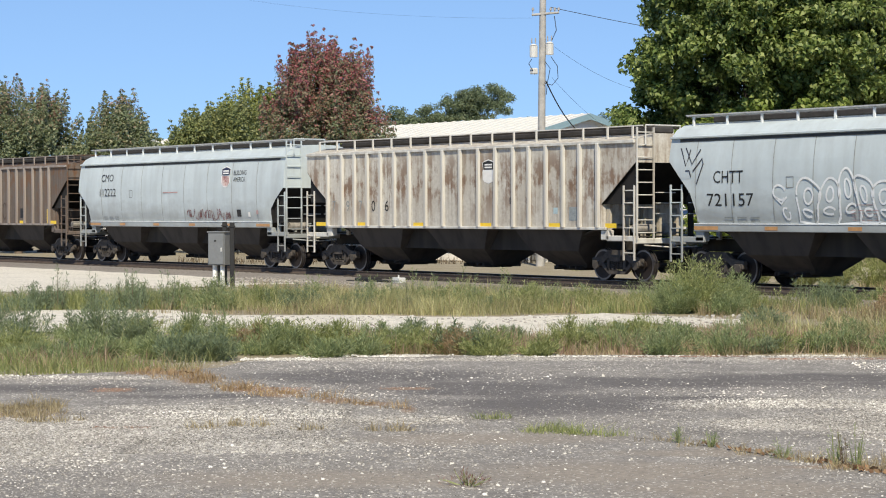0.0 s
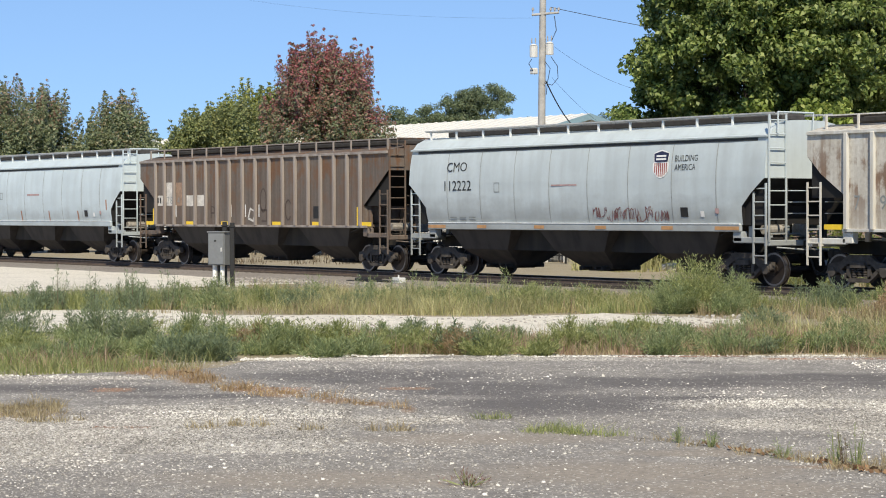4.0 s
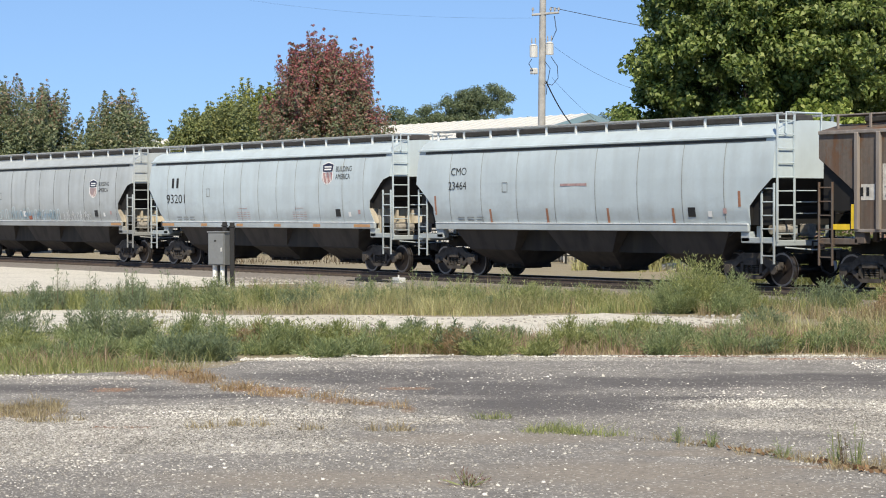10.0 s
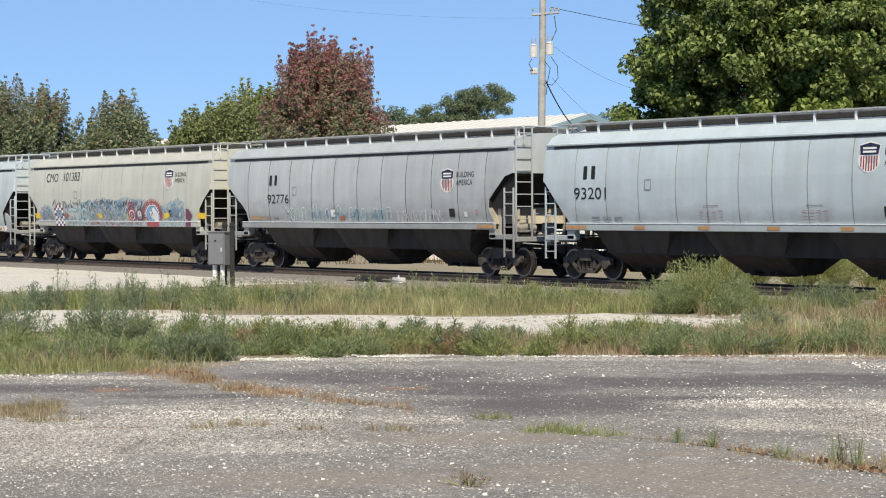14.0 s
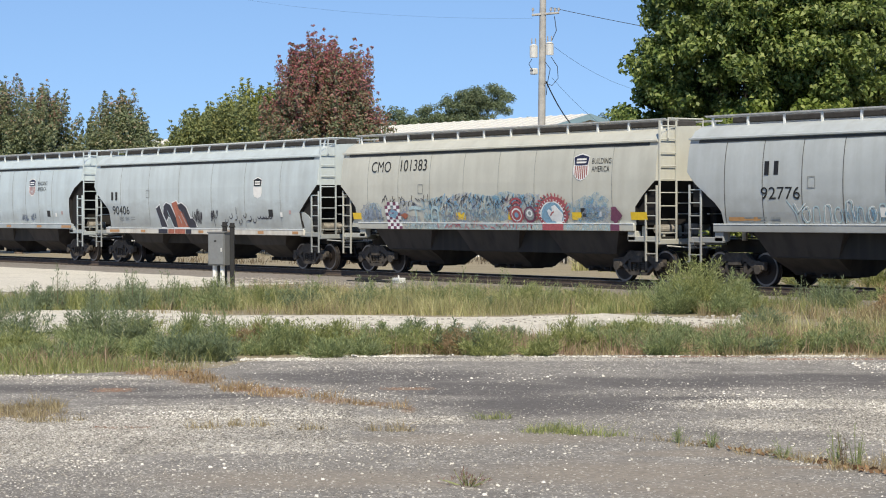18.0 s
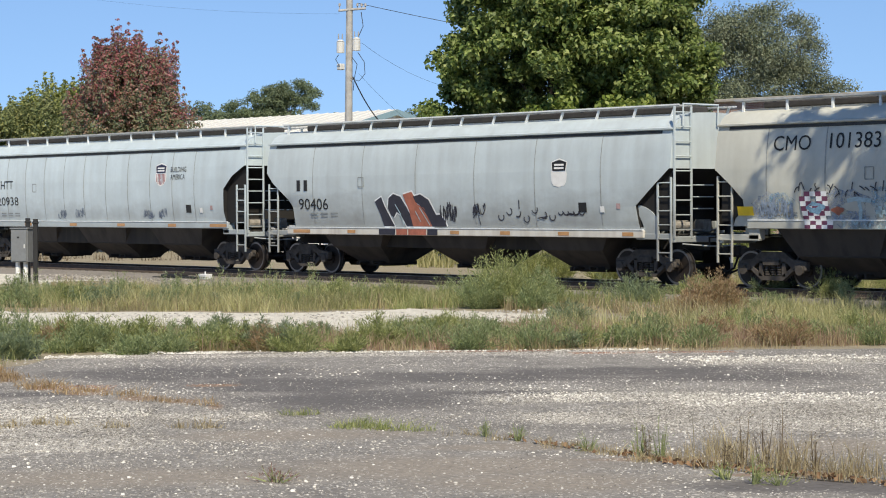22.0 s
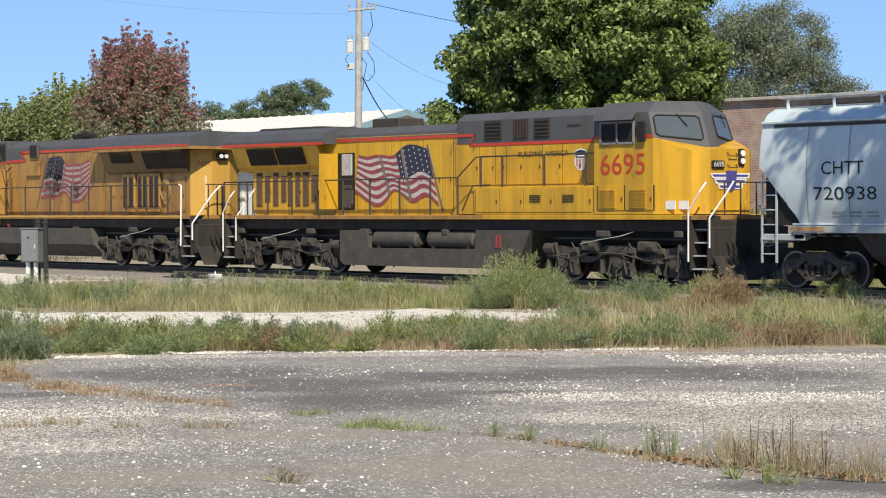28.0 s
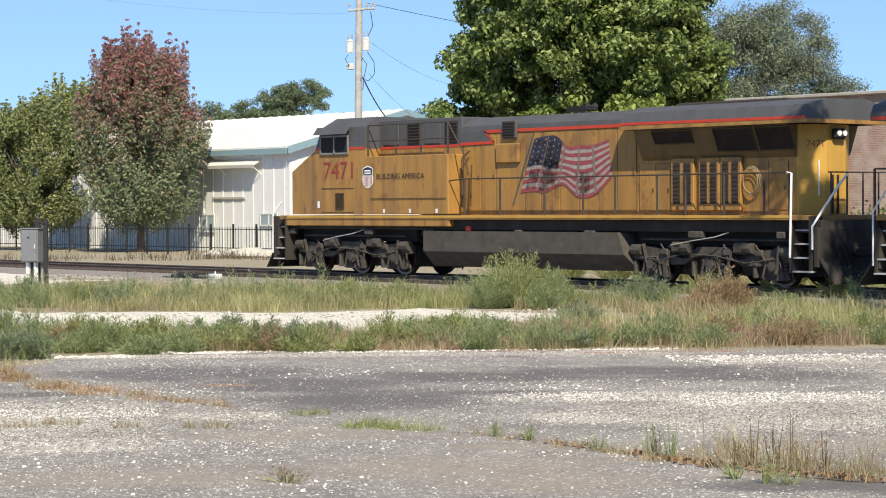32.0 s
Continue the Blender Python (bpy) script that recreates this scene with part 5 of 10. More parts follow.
k = 0
for x, z, rx, rz, m in ((-6.3, 1.95, 0.6, 0.36, MIST_VIOLET), (-6.0, 2.15, 0.35, 0.22, MIST_BLUE), (-4.2, 2.0, 0.9, 0.4, MIST_VIOLET), (-2.4, 2.1, 1.0, 0.45, MIST_BLUE), (-1.0, 2.1, 1.1, 0.48, MIST_VIOLET), (0.4, 2.15, 1.2, 0.46, MIST_BLUE), (1.3, 2.35, 1.0, 0.26, MIST_BLUE), (2.2, 2.25, 0.9, 0.34, MIST_VIOLET), (1.5, 2.2, 0.5, 0.3, MIST_RED),
                        (4.9, 2.02, 0.75, 0.42, MIST_BLUE), (5.55, 2.15, 0.55, 0.40, MIST_BLUE), (5.5, 1.9, 0.7, 0.3, MIST_VIOLET)):
    k += 1
    v, f = blob(x, z, rx, rz, 22, 0.22, 300 + k)
    decal("graffiti_mist", v, f, surf, 0.005 + 0.0008 * k, m, car, "soft blue spray-paint mist" if m is not MIST_RED else "soft red spray-paint mist")
spray("graffiti_scratch", scribble(-6.7, -5.75, 1.75, 2.2, 7, 81, 1.0), 0.045, surf, 0.016, M_SPRAYHAZE, car, "blue-violet spray-paint scrawl")
spray("graffiti_scratch", short(-5.6, -2.6, 2.18, 2.42, 22, 85) + short(-2.6, 3.0, 2.05, 2.42, 64, 89), 0.03, surf, 0.018, M_SPRAYINK, car, "short dark spray-paint dabs")
spray("graffiti_scratch", short(-2.5, 2.9, 1.95, 2.45, 60, 83), 0.045, surf, 0.017, M_SPRAYBLUE, car, "sky-blue spray-paint dabs")
spray("graffiti_scratch", short(-2.4, 1.2, 1.72, 2.1, 40, 84), 0.035, surf, 0.019, M_SPRAYPALE, car, "pale aqua spray-paint dabs")
spray("graffiti", [arc(cx, 1.9, 0.13, 0.20, a, a + 300, 12) for cx, a in ((-0.72, 30), (-0.35, 120), (0.1, 60), (0.42, 200), (0.75, 10), (-1.9, 90), (-1.6, 220))], 0.035, surf, 0.020, M_SPRAYGREY, car, "grey spray-painted letters")
spray("graffiti", [arc(cx, 1.92, 0.10, 0.09, a, a + 280, 8) for cx, a in ((4.95, 30), (5.2, 160), (5.5, 60))], 0.03, surf, 0.020, M_SPRAYGREY, car, "faint grey spray-painted letters")
for i in range(5):
    for j in range(6):
        if (i, j) not in ((0, 5), (2, 3), (2, 4), (4, 0)):
            patch("graffiti_square", -5.35 + 0.17 * i - 0.02 * j, 1.66 + 0.115 * j, 0.17, 0.115, surf, car, M_SPRAYWHITE if (i + j) % 2 else M_SPRAYPLUM, 0.022)
        if j < 2:
            patch("graffiti_square", -5.30 + 0.17 * i, 1.47 + 0.09 * j, 0.17, 0.09, lambda z: 1.556, car, M_SPRAYWHITE if (i + j) % 2 else M_SPRAYPLUM, 0.006)
decal("graffiti_splash", *blob(-4.95, 1.96, 0.26, 0.14, 14, 0.25, 78), surf, 0.026, M_SPRAYBLUE, car)
decal("graffiti_splash", *blob(-4.25, 1.9, 0.2, 0.10, 14, 0.5, 79), surf, 0.018, M_SPRAYTERRA, car)
spray("graffiti", [[(-4.0, 2.12), (-3.75, 2.17), (-3.3, 2.12)], [(-3.66, 2.14), (-3.62, 1.9), (-3.66, 1.68), (-3.5, 1.66)], [(-3.2, 1.86), (-2.92, 1.86)], [(-3.06, 2.0), (-3.06, 1.74)], [(-2.78, 1.62), (-2.76, 2.02)] + arc(-2.56, 2.05, 0.17, 0.12, 160, 0, 8) + [(-2.4, 1.9), (-2.42, 1.62)], [(-2.7, 1.86), (-2.5, 1.86)]], 0.10, surf, 0.024, M_SPRAYPALE, car, "pale aqua spray-painted letters")
for cx, cz, rx, rz, m, l, rough in ((3.45, 1.97, 0.72, 0.50, M_SPRAYRED, 0.022, 0.10), (3.45, 1.95, 0.55, 0.38, M_SPRAYWHITE, 0.025, 0.05), (3.45, 1.94, 0.52, 0.35, M_SPRAYBLUE, 0.028, 0.05), (1.71, 1.93, 0.34, 0.27, M_SPRAYRED, 0.022, 0.05), (1.71, 1.93, 0.25, 0.20, M_SPRAYWHITE, 0.025, 0.05), (1.71, 1.92, 0.21, 0.16, M_SPRAYRED, 0.028, 0.05), (1.71, 1.92, 0.10, 0.08, M_SPRAYBLUE, 0.031, 0.05),
                               (2.36, 1.93, 0.30, 0.25, M_SPRAYPLUM, 0.023, 0.05), (2.36, 1.94, 0.22, 0.18, M_SPRAYGREY, 0.026, 0.05), (2.36, 1.97, 0.15, 0.11, M_SPRAYWHITE, 0.029, 0.05), (2.37, 1.97, 0.07, 0.06, M_SPRAYGREY, 0.032, 0.05)):
    v, f = blob(cx, cz, rx, rz, 24, rough, int(cx * 10 + rx * 100))
    decal("graffiti_eye", v, f, surf, l, m, car)
spray("graffiti", [[(3.45 + 0.72 * math.cos(a), 1.97 + 0.5 * math.sin(a)), (3.45 + 0.86 * math.cos(a + 0.08), 1.97 + 0.6 * math.sin(a + 0.08))] for a in [0.05 + 0.21 * i for i in range(17)]], 0.05, surf, 0.021, M_SPRAYRED, car, "red spiky rays round the eye")
spray("graffiti", [[(3.45 + 0.56 * math.cos(a), 1.95 + 0.39 * math.sin(a)), (3.45 + 0.64 * math.cos(a), 1.95 + 0.45 * math.sin(a))] for a in [0.2 + 0.24 * i for i in range(26)]], 0.03, surf, 0.030, M_SPRAYWHITE, car, "thin white rays")
spray("graffiti", [arc(1.71, 2.2, 0.3, 0.22, 160, 20, 10), arc(1.71, 2.16, 0.22, 0.15, 150, 30, 8)], 0.06, surf, 0.023, M_SPRAYRED, car, "red spray-painted brow")
decal("graffiti_heart", [(3.45, 0, 1.72), (3.62, 0, 1.92), (3.66, 0, 2.05), (3.58, 0, 2.10), (3.45, 0, 2.02), (3.33, 0, 2.10), (3.24, 0, 2.05), (3.28, 0, 1.92)], [tuple(range(8))[::-1]], surf, 0.034, M_SPRAYWHITE, car)
spray("graffiti", [[(3.38, 1.9), (3.45, 1.98), (3.55, 2.02)]], 0.05, surf, 0.037, M_SPRAYRED, car)
v, f = blob(6.33, 1.9, 0.26, 0.24, 14, 0.4, 77)
decal("graffiti_splash", v, f, surf, 0.018, M_SPRAYPLUM, car)
flat8 = lambda z: 1.556
patch("graffiti_wash", -4.2, 1.47, 10.3, 0.19, flat8, car, mist("pale_sky_spray_wash", (0.42, 0.58, 0.64), 0.9), 0.003)
spray("graffiti_scratch", short(-4.2, 2.4, 1.47, 1.58, 70, 90), 0.03, flat8, 0.006, M_SPRAYGREY, car, "grey dabs on the sill")
spray("graffiti_scratch", short(-2.4, 2.6, 1.47, 1.58, 26, 91), 0.03, flat8, 0.008, M_SPRAYRED, car, "red dabs on the sill")
patch("graffiti_wash", 2.95, 1.47, 1.0, 0.19, flat8, car, M_SPRAYRED, 0.007)
patch("graffiti_wash", 6.1, 1.47, 0.4, 0.19, flat8, car, M_SPRAYPLUM, 0.007)

# 9
car, surf, half = curved_hopper(-136.72, -119.5, 4.60, M_BLUEGREY, "pale blue-grey hopper car with black and terracotta graffiti", [-6.25, -3.84, -1.38, 1.17, 3.63, 6.15], tape=[(-7.3, 0.85), (-4.6, 0.38), (0.1, 0.38), (2.2, 0.4), (4.5, 0.42), (6.9, 0.4)], slant=True, warn=False, corner=(1,), zs=1.38, sill_mat=M_OLDSILL, cuts=(CUT_E, CUT_G), corner_fills=(False, True),
                                marks=[("bars", -7.05, 2.52, 0.33, 0.62), ("90406", -6.97, 1.95, 0.34, 1.46)])
shield_logo(car, 4.6, 2.55, 0.56, 0.72, surf, striped=False)
LETTERS = [([(-3.24, 2.18), (-2.93, 2.32), (-2.80, 2.05), (-2.40, 1.46), (-2.89, 1.46), (-3.02, 1.80)], M_SPRAYINK), ([(-2.65, 2.00), (-2.59, 2.28), (-2.37, 2.40), (-2.05, 2.32), (-1.78, 2.00), (-1.44, 1.46), (-1.85, 1.46), (-2.07, 1.78), (-2.26, 1.88), (-2.41, 1.72), (-2.52, 1.78)], M_SPRAYINK),
           ([(-1.93, 2.38), (-1.53, 2.46), (-1.37, 2.26), (-1.31, 2.10), (-1.03, 2.00), (-0.85, 1.75), (-0.63, 1.46), (-1.56, 1.46), (-1.68, 1.90)], M_SPRAYTERRA), ([(-1.47, 2.32), (-1.14, 2.38), (-0.79, 2.22), (-0.51, 1.80), (-0.47, 1.46), (-0.70, 1.46), (-0.92, 1.80), (-1.20, 2.08), (-1.37, 2.16)], M_SPRAYINK), ([(-0.58, 1.78), (-0.35, 1.80), (-0.14, 1.64), (-0.06, 1.46), (-0.51, 1.46)], M_SPRAYINK)]
for k, (pts, m) in enumerate(LETTERS):
    spray("graffiti_outline", [pts[:-1] if k != 3 else pts[:4]], 0.09, surf, 0.008, M_SPRAYWHITE, car, "white letter outline")
    decal("graffiti", [(x, 0, z) for x, z in pts], [tuple(range(len(pts)))], surf, 0.012 + 0.002 * k, m, car, "tall black and terracotta spray-painted letters", flip=True)
spray("graffiti_scratch", [[(-2.3, 2.1), (-2.1, 1.85), (-1.95, 1.5)], [(-1.2, 2.0), (-1.0, 1.75), (-0.8, 1.5)], [(-1.4, 1.9), (-1.2, 1.6)]], 0.03, surf, 0.024, M_SPRAYPALE, car, "thin pale letter lines")
spray("tag", scribble(-0.35, 0.3, 1.55, 2.1, 5, 51, 0.8) + scribble(0.95, 1.5, 1.75, 2.12, 3, 52, 0.8) + [[(1.3, 1.8), (1.38, 1.5)]], 0.03, surf, 0.010, M_SPRAYINK, car, "thin dark spray-paint tags")
spray("tag", [arc(2.25 + 0.34 * i, 1.74 + 0.10 * ((i * 5) % 3) - 0.05 * (i % 2), 0.11, 0.10, 150 + 40 * (i % 3), 390 + 30 * (i % 2), 8) for i in range(7)] + [arc(4.62 + 0.2 * i, 1.86, 0.09, 0.07, 180, 390, 7) for i in range(5)] + [[(4.85, 1.78), (5.0, 1.83), (5.15, 1.78), (5.3, 1.83)], [(3.0, 1.95), (3.0, 2.2)], [(3.7, 1.7), (4.1, 1.75)]], 0.035, surf, 0.010, M_SPRAYINK, car, "dark looping spray-paint tags")
for x, w, m in ((-3.1, 0.75, M_SPRAYINK), (-2.3, 0.5, M_SPRAYTERRA), (-1.75, 0.8, M_SPRAYTERRA), (-0.9, 0.45, M_SPRAYINK)):
    patch("graffiti_sill", x, 1.21, w, 0.17, lambda z: 1.556, car, m, 0.005)

# 10
car, surf, half = curved_hopper(-155.82, -138.0, 4.62, M_ICE, "ice-blue curved-side hopper car with small blue tags", [-7.45, -6.2, -4.86, -3.51, -2.14, -0.78, 0.66, 2.08, 3.47, 4.82, 6.12], tape=tapes(8.9), cuts=(CUT_D, CUT_C), zs=1.53, warn=False, ridge=True,
                                marks=[("CHTT", -7.0, 2.73, 0.31, 1.25), ("720938", -7.24, 2.13, 0.31, 1.86)])
shield_logo(car, 4.17, 2.77, 0.62, 0.72, surf)
slogan(car, 4.75, 2.96, surf, 0.17)
for x in (-2.64, -1.4, 3.0, 3.85):
    spray("tag", scribble(x, x + 0.5, 1.68, 2.0, 3, int(x * 7) + 60, 1.0), 0.024, surf, 0.010, M_SPRAYSLATE, car, "small slate-blue spray-paint tag")


# ---------------------------------------------------------------- locomotives
M_YELLOW = paint("armour_yellow_paint", (0.66, 0.370, 0.018), (0.20, 0.115, 0.02), 0.6, 0.5, rust=(0.26, 0.13, 0.03), rust_amount=0.10)
M_DULLYEL = paint("sooty_faded_yellow_paint", (0.385, 0.208, 0.050), (0.15, 0.085, 0.04), 0.9, 0.6, rust=(0.20, 0.095, 0.04), rust_amount=0.26)
# cleaner, lighter yellow; the rear wall's sunlight is put into the colour
M_REARYEL = paint("brightened_orange_yellow_paint", (0.56, 0.325, 0.055), (0.25, 0.14, 0.04), 0.45, 0.55)
# sooty yellow darkened further, painting in the shade under the radiator roof
M_SHADEYEL = paint("shade_darkened_sooty_yellow_paint", (0.16, 0.10, 0.035), (0.06, 0.042, 0.025), 0.8, 0.7)
M_LGREY = paint("locomotive_grey_paint", (0.085, 0.087, 0.092), (0.05, 0.045, 0.04), 0.5, 0.6)
M_GRILLE = plain("dark_louvre_steel", (0.045, 0.033, 0.026), 0.7, 0.1, 0.3)
M_LOUVRE = plain("brown_louvre_steel", (0.115, 0.070, 0.045), 0.8, 0.0, 0.3)
M_SEAM = plain("grimy_seam", (0.09, 0.055, 0.02), 0.8, 0.0, 0.3)
M_FRAMEGREY = plain("dusty_grey_window_frame", (0.21, 0.21, 0.22), 0.6, 0.0, 0.2)
M_LRED = plain("red_stripe_paint", (0.50, 0.045, 0.018), 0.5, 0.0, 0.15)
M_DARKRED = plain("dark_red_number_paint", (0.27, 0.025, 0.02), 0.5, 0.0, 0.2)
M_HOSE = plain("dull_tan_hose", (0.30, 0.23, 0.12), 0.7, 0.0, 0.2)
M_EMBLEM = plain("violet_blue_emblem_paint", (0.07, 0.06, 0.26), 0.5, 0.0, 0.2)
M_RAILGREY = plain("grimy_handrail", (0.055, 0.045, 0.037), 0.7, 0.1, 0.3)
M_TANK = plain("dusty_black_tank", (0.070, 0.062, 0.052), 0.8, 0.0, 0.3, 3.0)


def m_glass(name, tint=(0.02, 0.025, 0.03)):
    m, nt, n, l, b = shader(name)
    b.inputs["Base Color"].default_value = (*tint, 1)
    b.inputs["Roughness"].default_value = 0.06
    b.inputs["Specular IOR Level"].default_value = 0.22
    return m


M_GLASS = m_glass("dark_cab_glass")
# tint lightened to paint in the sky's reflection
M_SCREEN = m_glass("sky_tinted_windscreen_glass", (0.085, 0.105, 0.12))
# matte black painted in for the unlit cab behind an open window
M_OPENWIN = plain("dark_cab_interior", (0.012, 0.012, 0.013), 0.9, 0.0, 0.3)
M_LAMP = plain("headlight_lens", (0.8, 0.8, 0.78), 0.15, 0.0, 0.05)


def loco_truck_mesh():
    bm = bmesh.new()
    h = LOCO_R
    for s in (-1, 1):
        y0, y1 = s * 0.98, s * 1.16
        prism(bm, [(-2.75, h + 0.12), (-2.75, h + 0.36), (-2.35, h + 0.44), (-1.5, h + 0.34), (-1.1, h + 0.14), (-0.85, h + 0.14), (-0.5, h + 0.44), (0.5, h + 0.44), (0.85, h + 0.14), (1.1, h + 0.14),
                   (1.5, h + 0.34), (2.35, h + 0.44), (2.75, h + 0.36), (2.75, h + 0.12), (1.9, h - 0.02), (1.0, h - 0.02), (0.5, h + 0.2), (-0.5, h + 0.2), (-1.0, h - 0.02), (-1.9, h - 0.02)], y0, y1)
        for x in (-2.05, 0, 2.05):
            prism(bm, [(x - 0.20, h + 0.22), (x + 0.20, h + 0.22), (x + 0.48, h - 0.32), (x + 0.36, h - 0.36), (x - 0.36, h - 0.36), (x - 0.48, h - 0.32)], y0 - s * 0.05, y1 - s * 0.03)
            disc(bm, (x, s * 1.17, h - 0.02), 0.19, 0.10, seg=14)
            disc(bm, (x, s * 1.23, h - 0.02), 0.12, 0.06, seg=12)
            for d in (-0.32, 0.32):
                for k in range(4):
                    disc(bm, (x + d, s * 1.05, h - 0.16 + 0.085 * k), 0.10, 0.05, axis="Z", seg=8)
        for x in (-1.05, 1.05):
            box(bm, x, s * 1.22, h + 0.42, 0.5, 0.18, 0.28, 0.05)
            disc(bm, (x + 0.3, s * 1.28, h + 0.42), 0.14, 0.25, axis="X", seg=10)
            rod(bm, (x - 0.3, s * 1.24, h + 0.34), (x - 0.52, s * 1.22, h - 0.25), 0.035)
            box(bm, x - 0.5, s * 1.18, h - 0.18, 0.12, 0.12, 0.34)
        for x in (-2.55, 2.55):
            disc(bm, (x, s * 1.18, h + 0.34), 0.15, 0.36, axis="X", seg=10)
            rod(bm, (x * 0.9, s * 1.25, h + 0.5), (x * 0.84, s * 1.2, h - 0.2), 0.05)
        rod(bm, (-2.5, s * 1.1, h + 0.62), (2.5, s * 1.1, h + 0.62), 0.03)
        for x in (-2.05, 0, 2.05):
            # pedestal rim, liner bolts and a sand pipe beside every axle box
            tube(bm, [(x - 0.34, s * 1.2, h - 0.30), (x - 0.20, s * 1.2, h + 0.16), (x + 0.20, s * 1.2, h + 0.16), (x + 0.34, s * 1.2, h - 0.30)], 0.03)
            for a in range(6):
                disc(bm, (x + 0.15 * math.cos(a * 1.047), s * 1.235, h - 0.02 + 0.15 * math.sin(a * 1.047)), 0.022, 0.03, seg=6)
            tube(bm, [(x + 0.55, s * 1.2, h + 0.30), (x + 0.60, s * 1.22, h - 0.05), (x + 0.50, s * 1.0, h - 0.40)], 0.022)
            box(bm, x - 0.62, s * 1.12, h - 0.12, 0.10, 0.14, 0.40, 0.02)
        for x in (-1.6, 0.55, 1.6):
            box(bm, x, s * 1.19, h + 0.30, 0.26, 0.10, 0.16, 0.03)
            rod(bm, (x - 0.10, s * 1.22, h + 0.50), (x + 0.24, s * 1.22, h + 0.10), 0.022)
        tube(bm, [(-2.4, s * 1.24, h + 0.15), (-1.7, s * 1.26, h + 0.08), (-0.9, s * 1.25, h + 0.26), (0.2, s * 1.26, h + 0.22), (1.2, s * 1.25, h + 0.05), (2.3, s * 1.24, h + 0.18)], 0.02)
    box(bm, 0, 0, h + 0.25, 4.6, 1.6, 0.28)
    box(bm, 0, 0, h + 0.02, 4.9, 1.2, 0.62)
    me = bpy.data.meshes.new("truck")
    bmesh.ops.recalc_face_normals(bm, faces=bm.faces[:])
    bm.to_mesh(me)
    bm.free()
    me.materials.append(M_LTRUCK)
    return me


M_LTRUCK = plain("dusty_grey_brown_cast_steel", (0.072, 0.063, 0.053), 0.85, 0.1, 0.5, 4.0)
LOCO_TRUCK_ME = loco_truck_mesh()


def flag(car, top, low, staff, surf, blue, lift=0.02, dim=1.0):
    """A waving painted flag between its upper and lower edges, both given from the staff outwards; blue is the canton's share of the length."""
    n = 30
    us = [i / n for i in range(n + 1)]

    def line(pts):
        t = np.linspace(0, 1, len(pts))
        fine = np.linspace(0, 1, 121)
        k = np.ones(17) / 17
        out = []
        for c in (0, 1):
            v = np.interp(fine, t, [p[c] for p in pts])
            out.append(np.convolve(np.pad(v, 8, mode="reflect", reflect_type="odd"), k, "valid"))
        return lambda u: (float(np.interp(u, fine, out[0])), float(np.interp(u, fine, out[1])))

    hi_, lo_ = line(top), line(low)

    def at_uv(u, v):
        a, b = lo_(u), hi_(u)
        sway = 0.05 * math.sin(7.5 * u + 2.0 * v) * v * (1 - v) * 4
        return (a[0] + (b[0] - a[0]) * v, 0, a[1] + (b[1] - a[1]) * v + sway)

    turn_ = top[-1][0] > top[0][0]

    def strip(v0, v1, u0=0.0, u1=1.0):
        vs, fs = [], []
        for i in range(n + 1):
            u = u0 + (u1 - u0) * us[i]
            vs += [at_uv(u, v0), at_uv(u, v1)]
        for i in range(n):
            a = 2 * i
            fs.append((a, a + 2, a + 3, a + 1) if turn_ else (a, a + 1, a + 3, a + 2))
        return vs, fs

    white = M_FLAGWHITE if dim >= 1 else M_FLAGDUST
    field = decal("flag", *strip(0, 1), surf, lift, white, car, "waving striped flag painted on the hood", flip=False)
    v, f = join(*[strip(k / 13, (k + 1) / 13) for k in range(0, 13, 2)])
    decal("flag_stripes", v, f, surf, lift + 0.006, M_FLAGRED, field, flip=False)
    v, f = strip(6 / 13, 1.0, 0.0, blue)
    decal("flag_canton", v, f, surf, lift + 0.012, M_FLAGBLUE, field, flip=False)
    stars = []
    for i in range(6):
        for j in range(5):
            px, _, pz = at_uv(blue * (0.10 + 0.16 * i), 6 / 13 + (j + 0.6 - 0.25 * (i % 2)) / 5.2 * 7 / 13)
            stars.append(([(px - 0.035, 0, pz), (px, 0, pz - 0.035), (px + 0.035, 0, pz), (px, 0, pz + 0.035)], [(0, 1, 2, 3)]))
    v, f = join(*stars)
    tagged(decal("star_field", v, f, surf, lift + 0.018, white, field, flip=False), kind="stuff")
    # folds where the cloth turns away, and dark smudges on the older flag
    for u in (0.30, 0.62) if dim >= 1 else (0.20, 0.45, 0.66, 0.84):
        v, f = strip(0.02, 0.98, u, u + (0.035 if dim >= 1 else 0.022))
        decal("flag_fold", v, f, surf, lift + 0.021, M_FLAGFOLD, field, flip=False)
    if dim < 1:
        for v0, v1, u0, u1 in ((0.06, 0.55, 0.06, 0.18), (0.04, 0.60, 0.23, 0.42), (0.45, 0.95, 0.02, 0.42), (0.10, 0.5, 0.70, 0.80)):
            v, f = strip(v0, v1, u0, u1)
            decal("flag_smudge", v, f, surf, lift + 0.025, M_FLAGSMUDGE, field, flip=False)
    bm = bmesh.new()
    (ax, az), (bx, bz) = staff
    rod(bm, (ax, -(surf(az) + 0.02), az), (bx, -(surf(bz) + 0.02), bz), 0.028)
    part("flag_staff", bm, M_LGREY, field)


M_FLAGSMUDGE = mist("dark_smudge", (0.025, 0.022, 0.022), 0.9)
M_FLAGFOLD = plain("grey_flag_fold", (0.20, 0.15, 0.14), 0.6, 0, 0.3)
M_FLAGDUST = plain("soot_stained_flag_white", (0.34, 0.285, 0.26), 0.6, 0, 0.3)
M_FLAGWHITE = plain("dusty_flag_white", (0.52, 0.47, 0.44), 0.6, 0, 0.25)
M_FLAGRED = plain("dusty_flag_red", (0.27, 0.06, 0.065), 0.6, 0, 0.25)
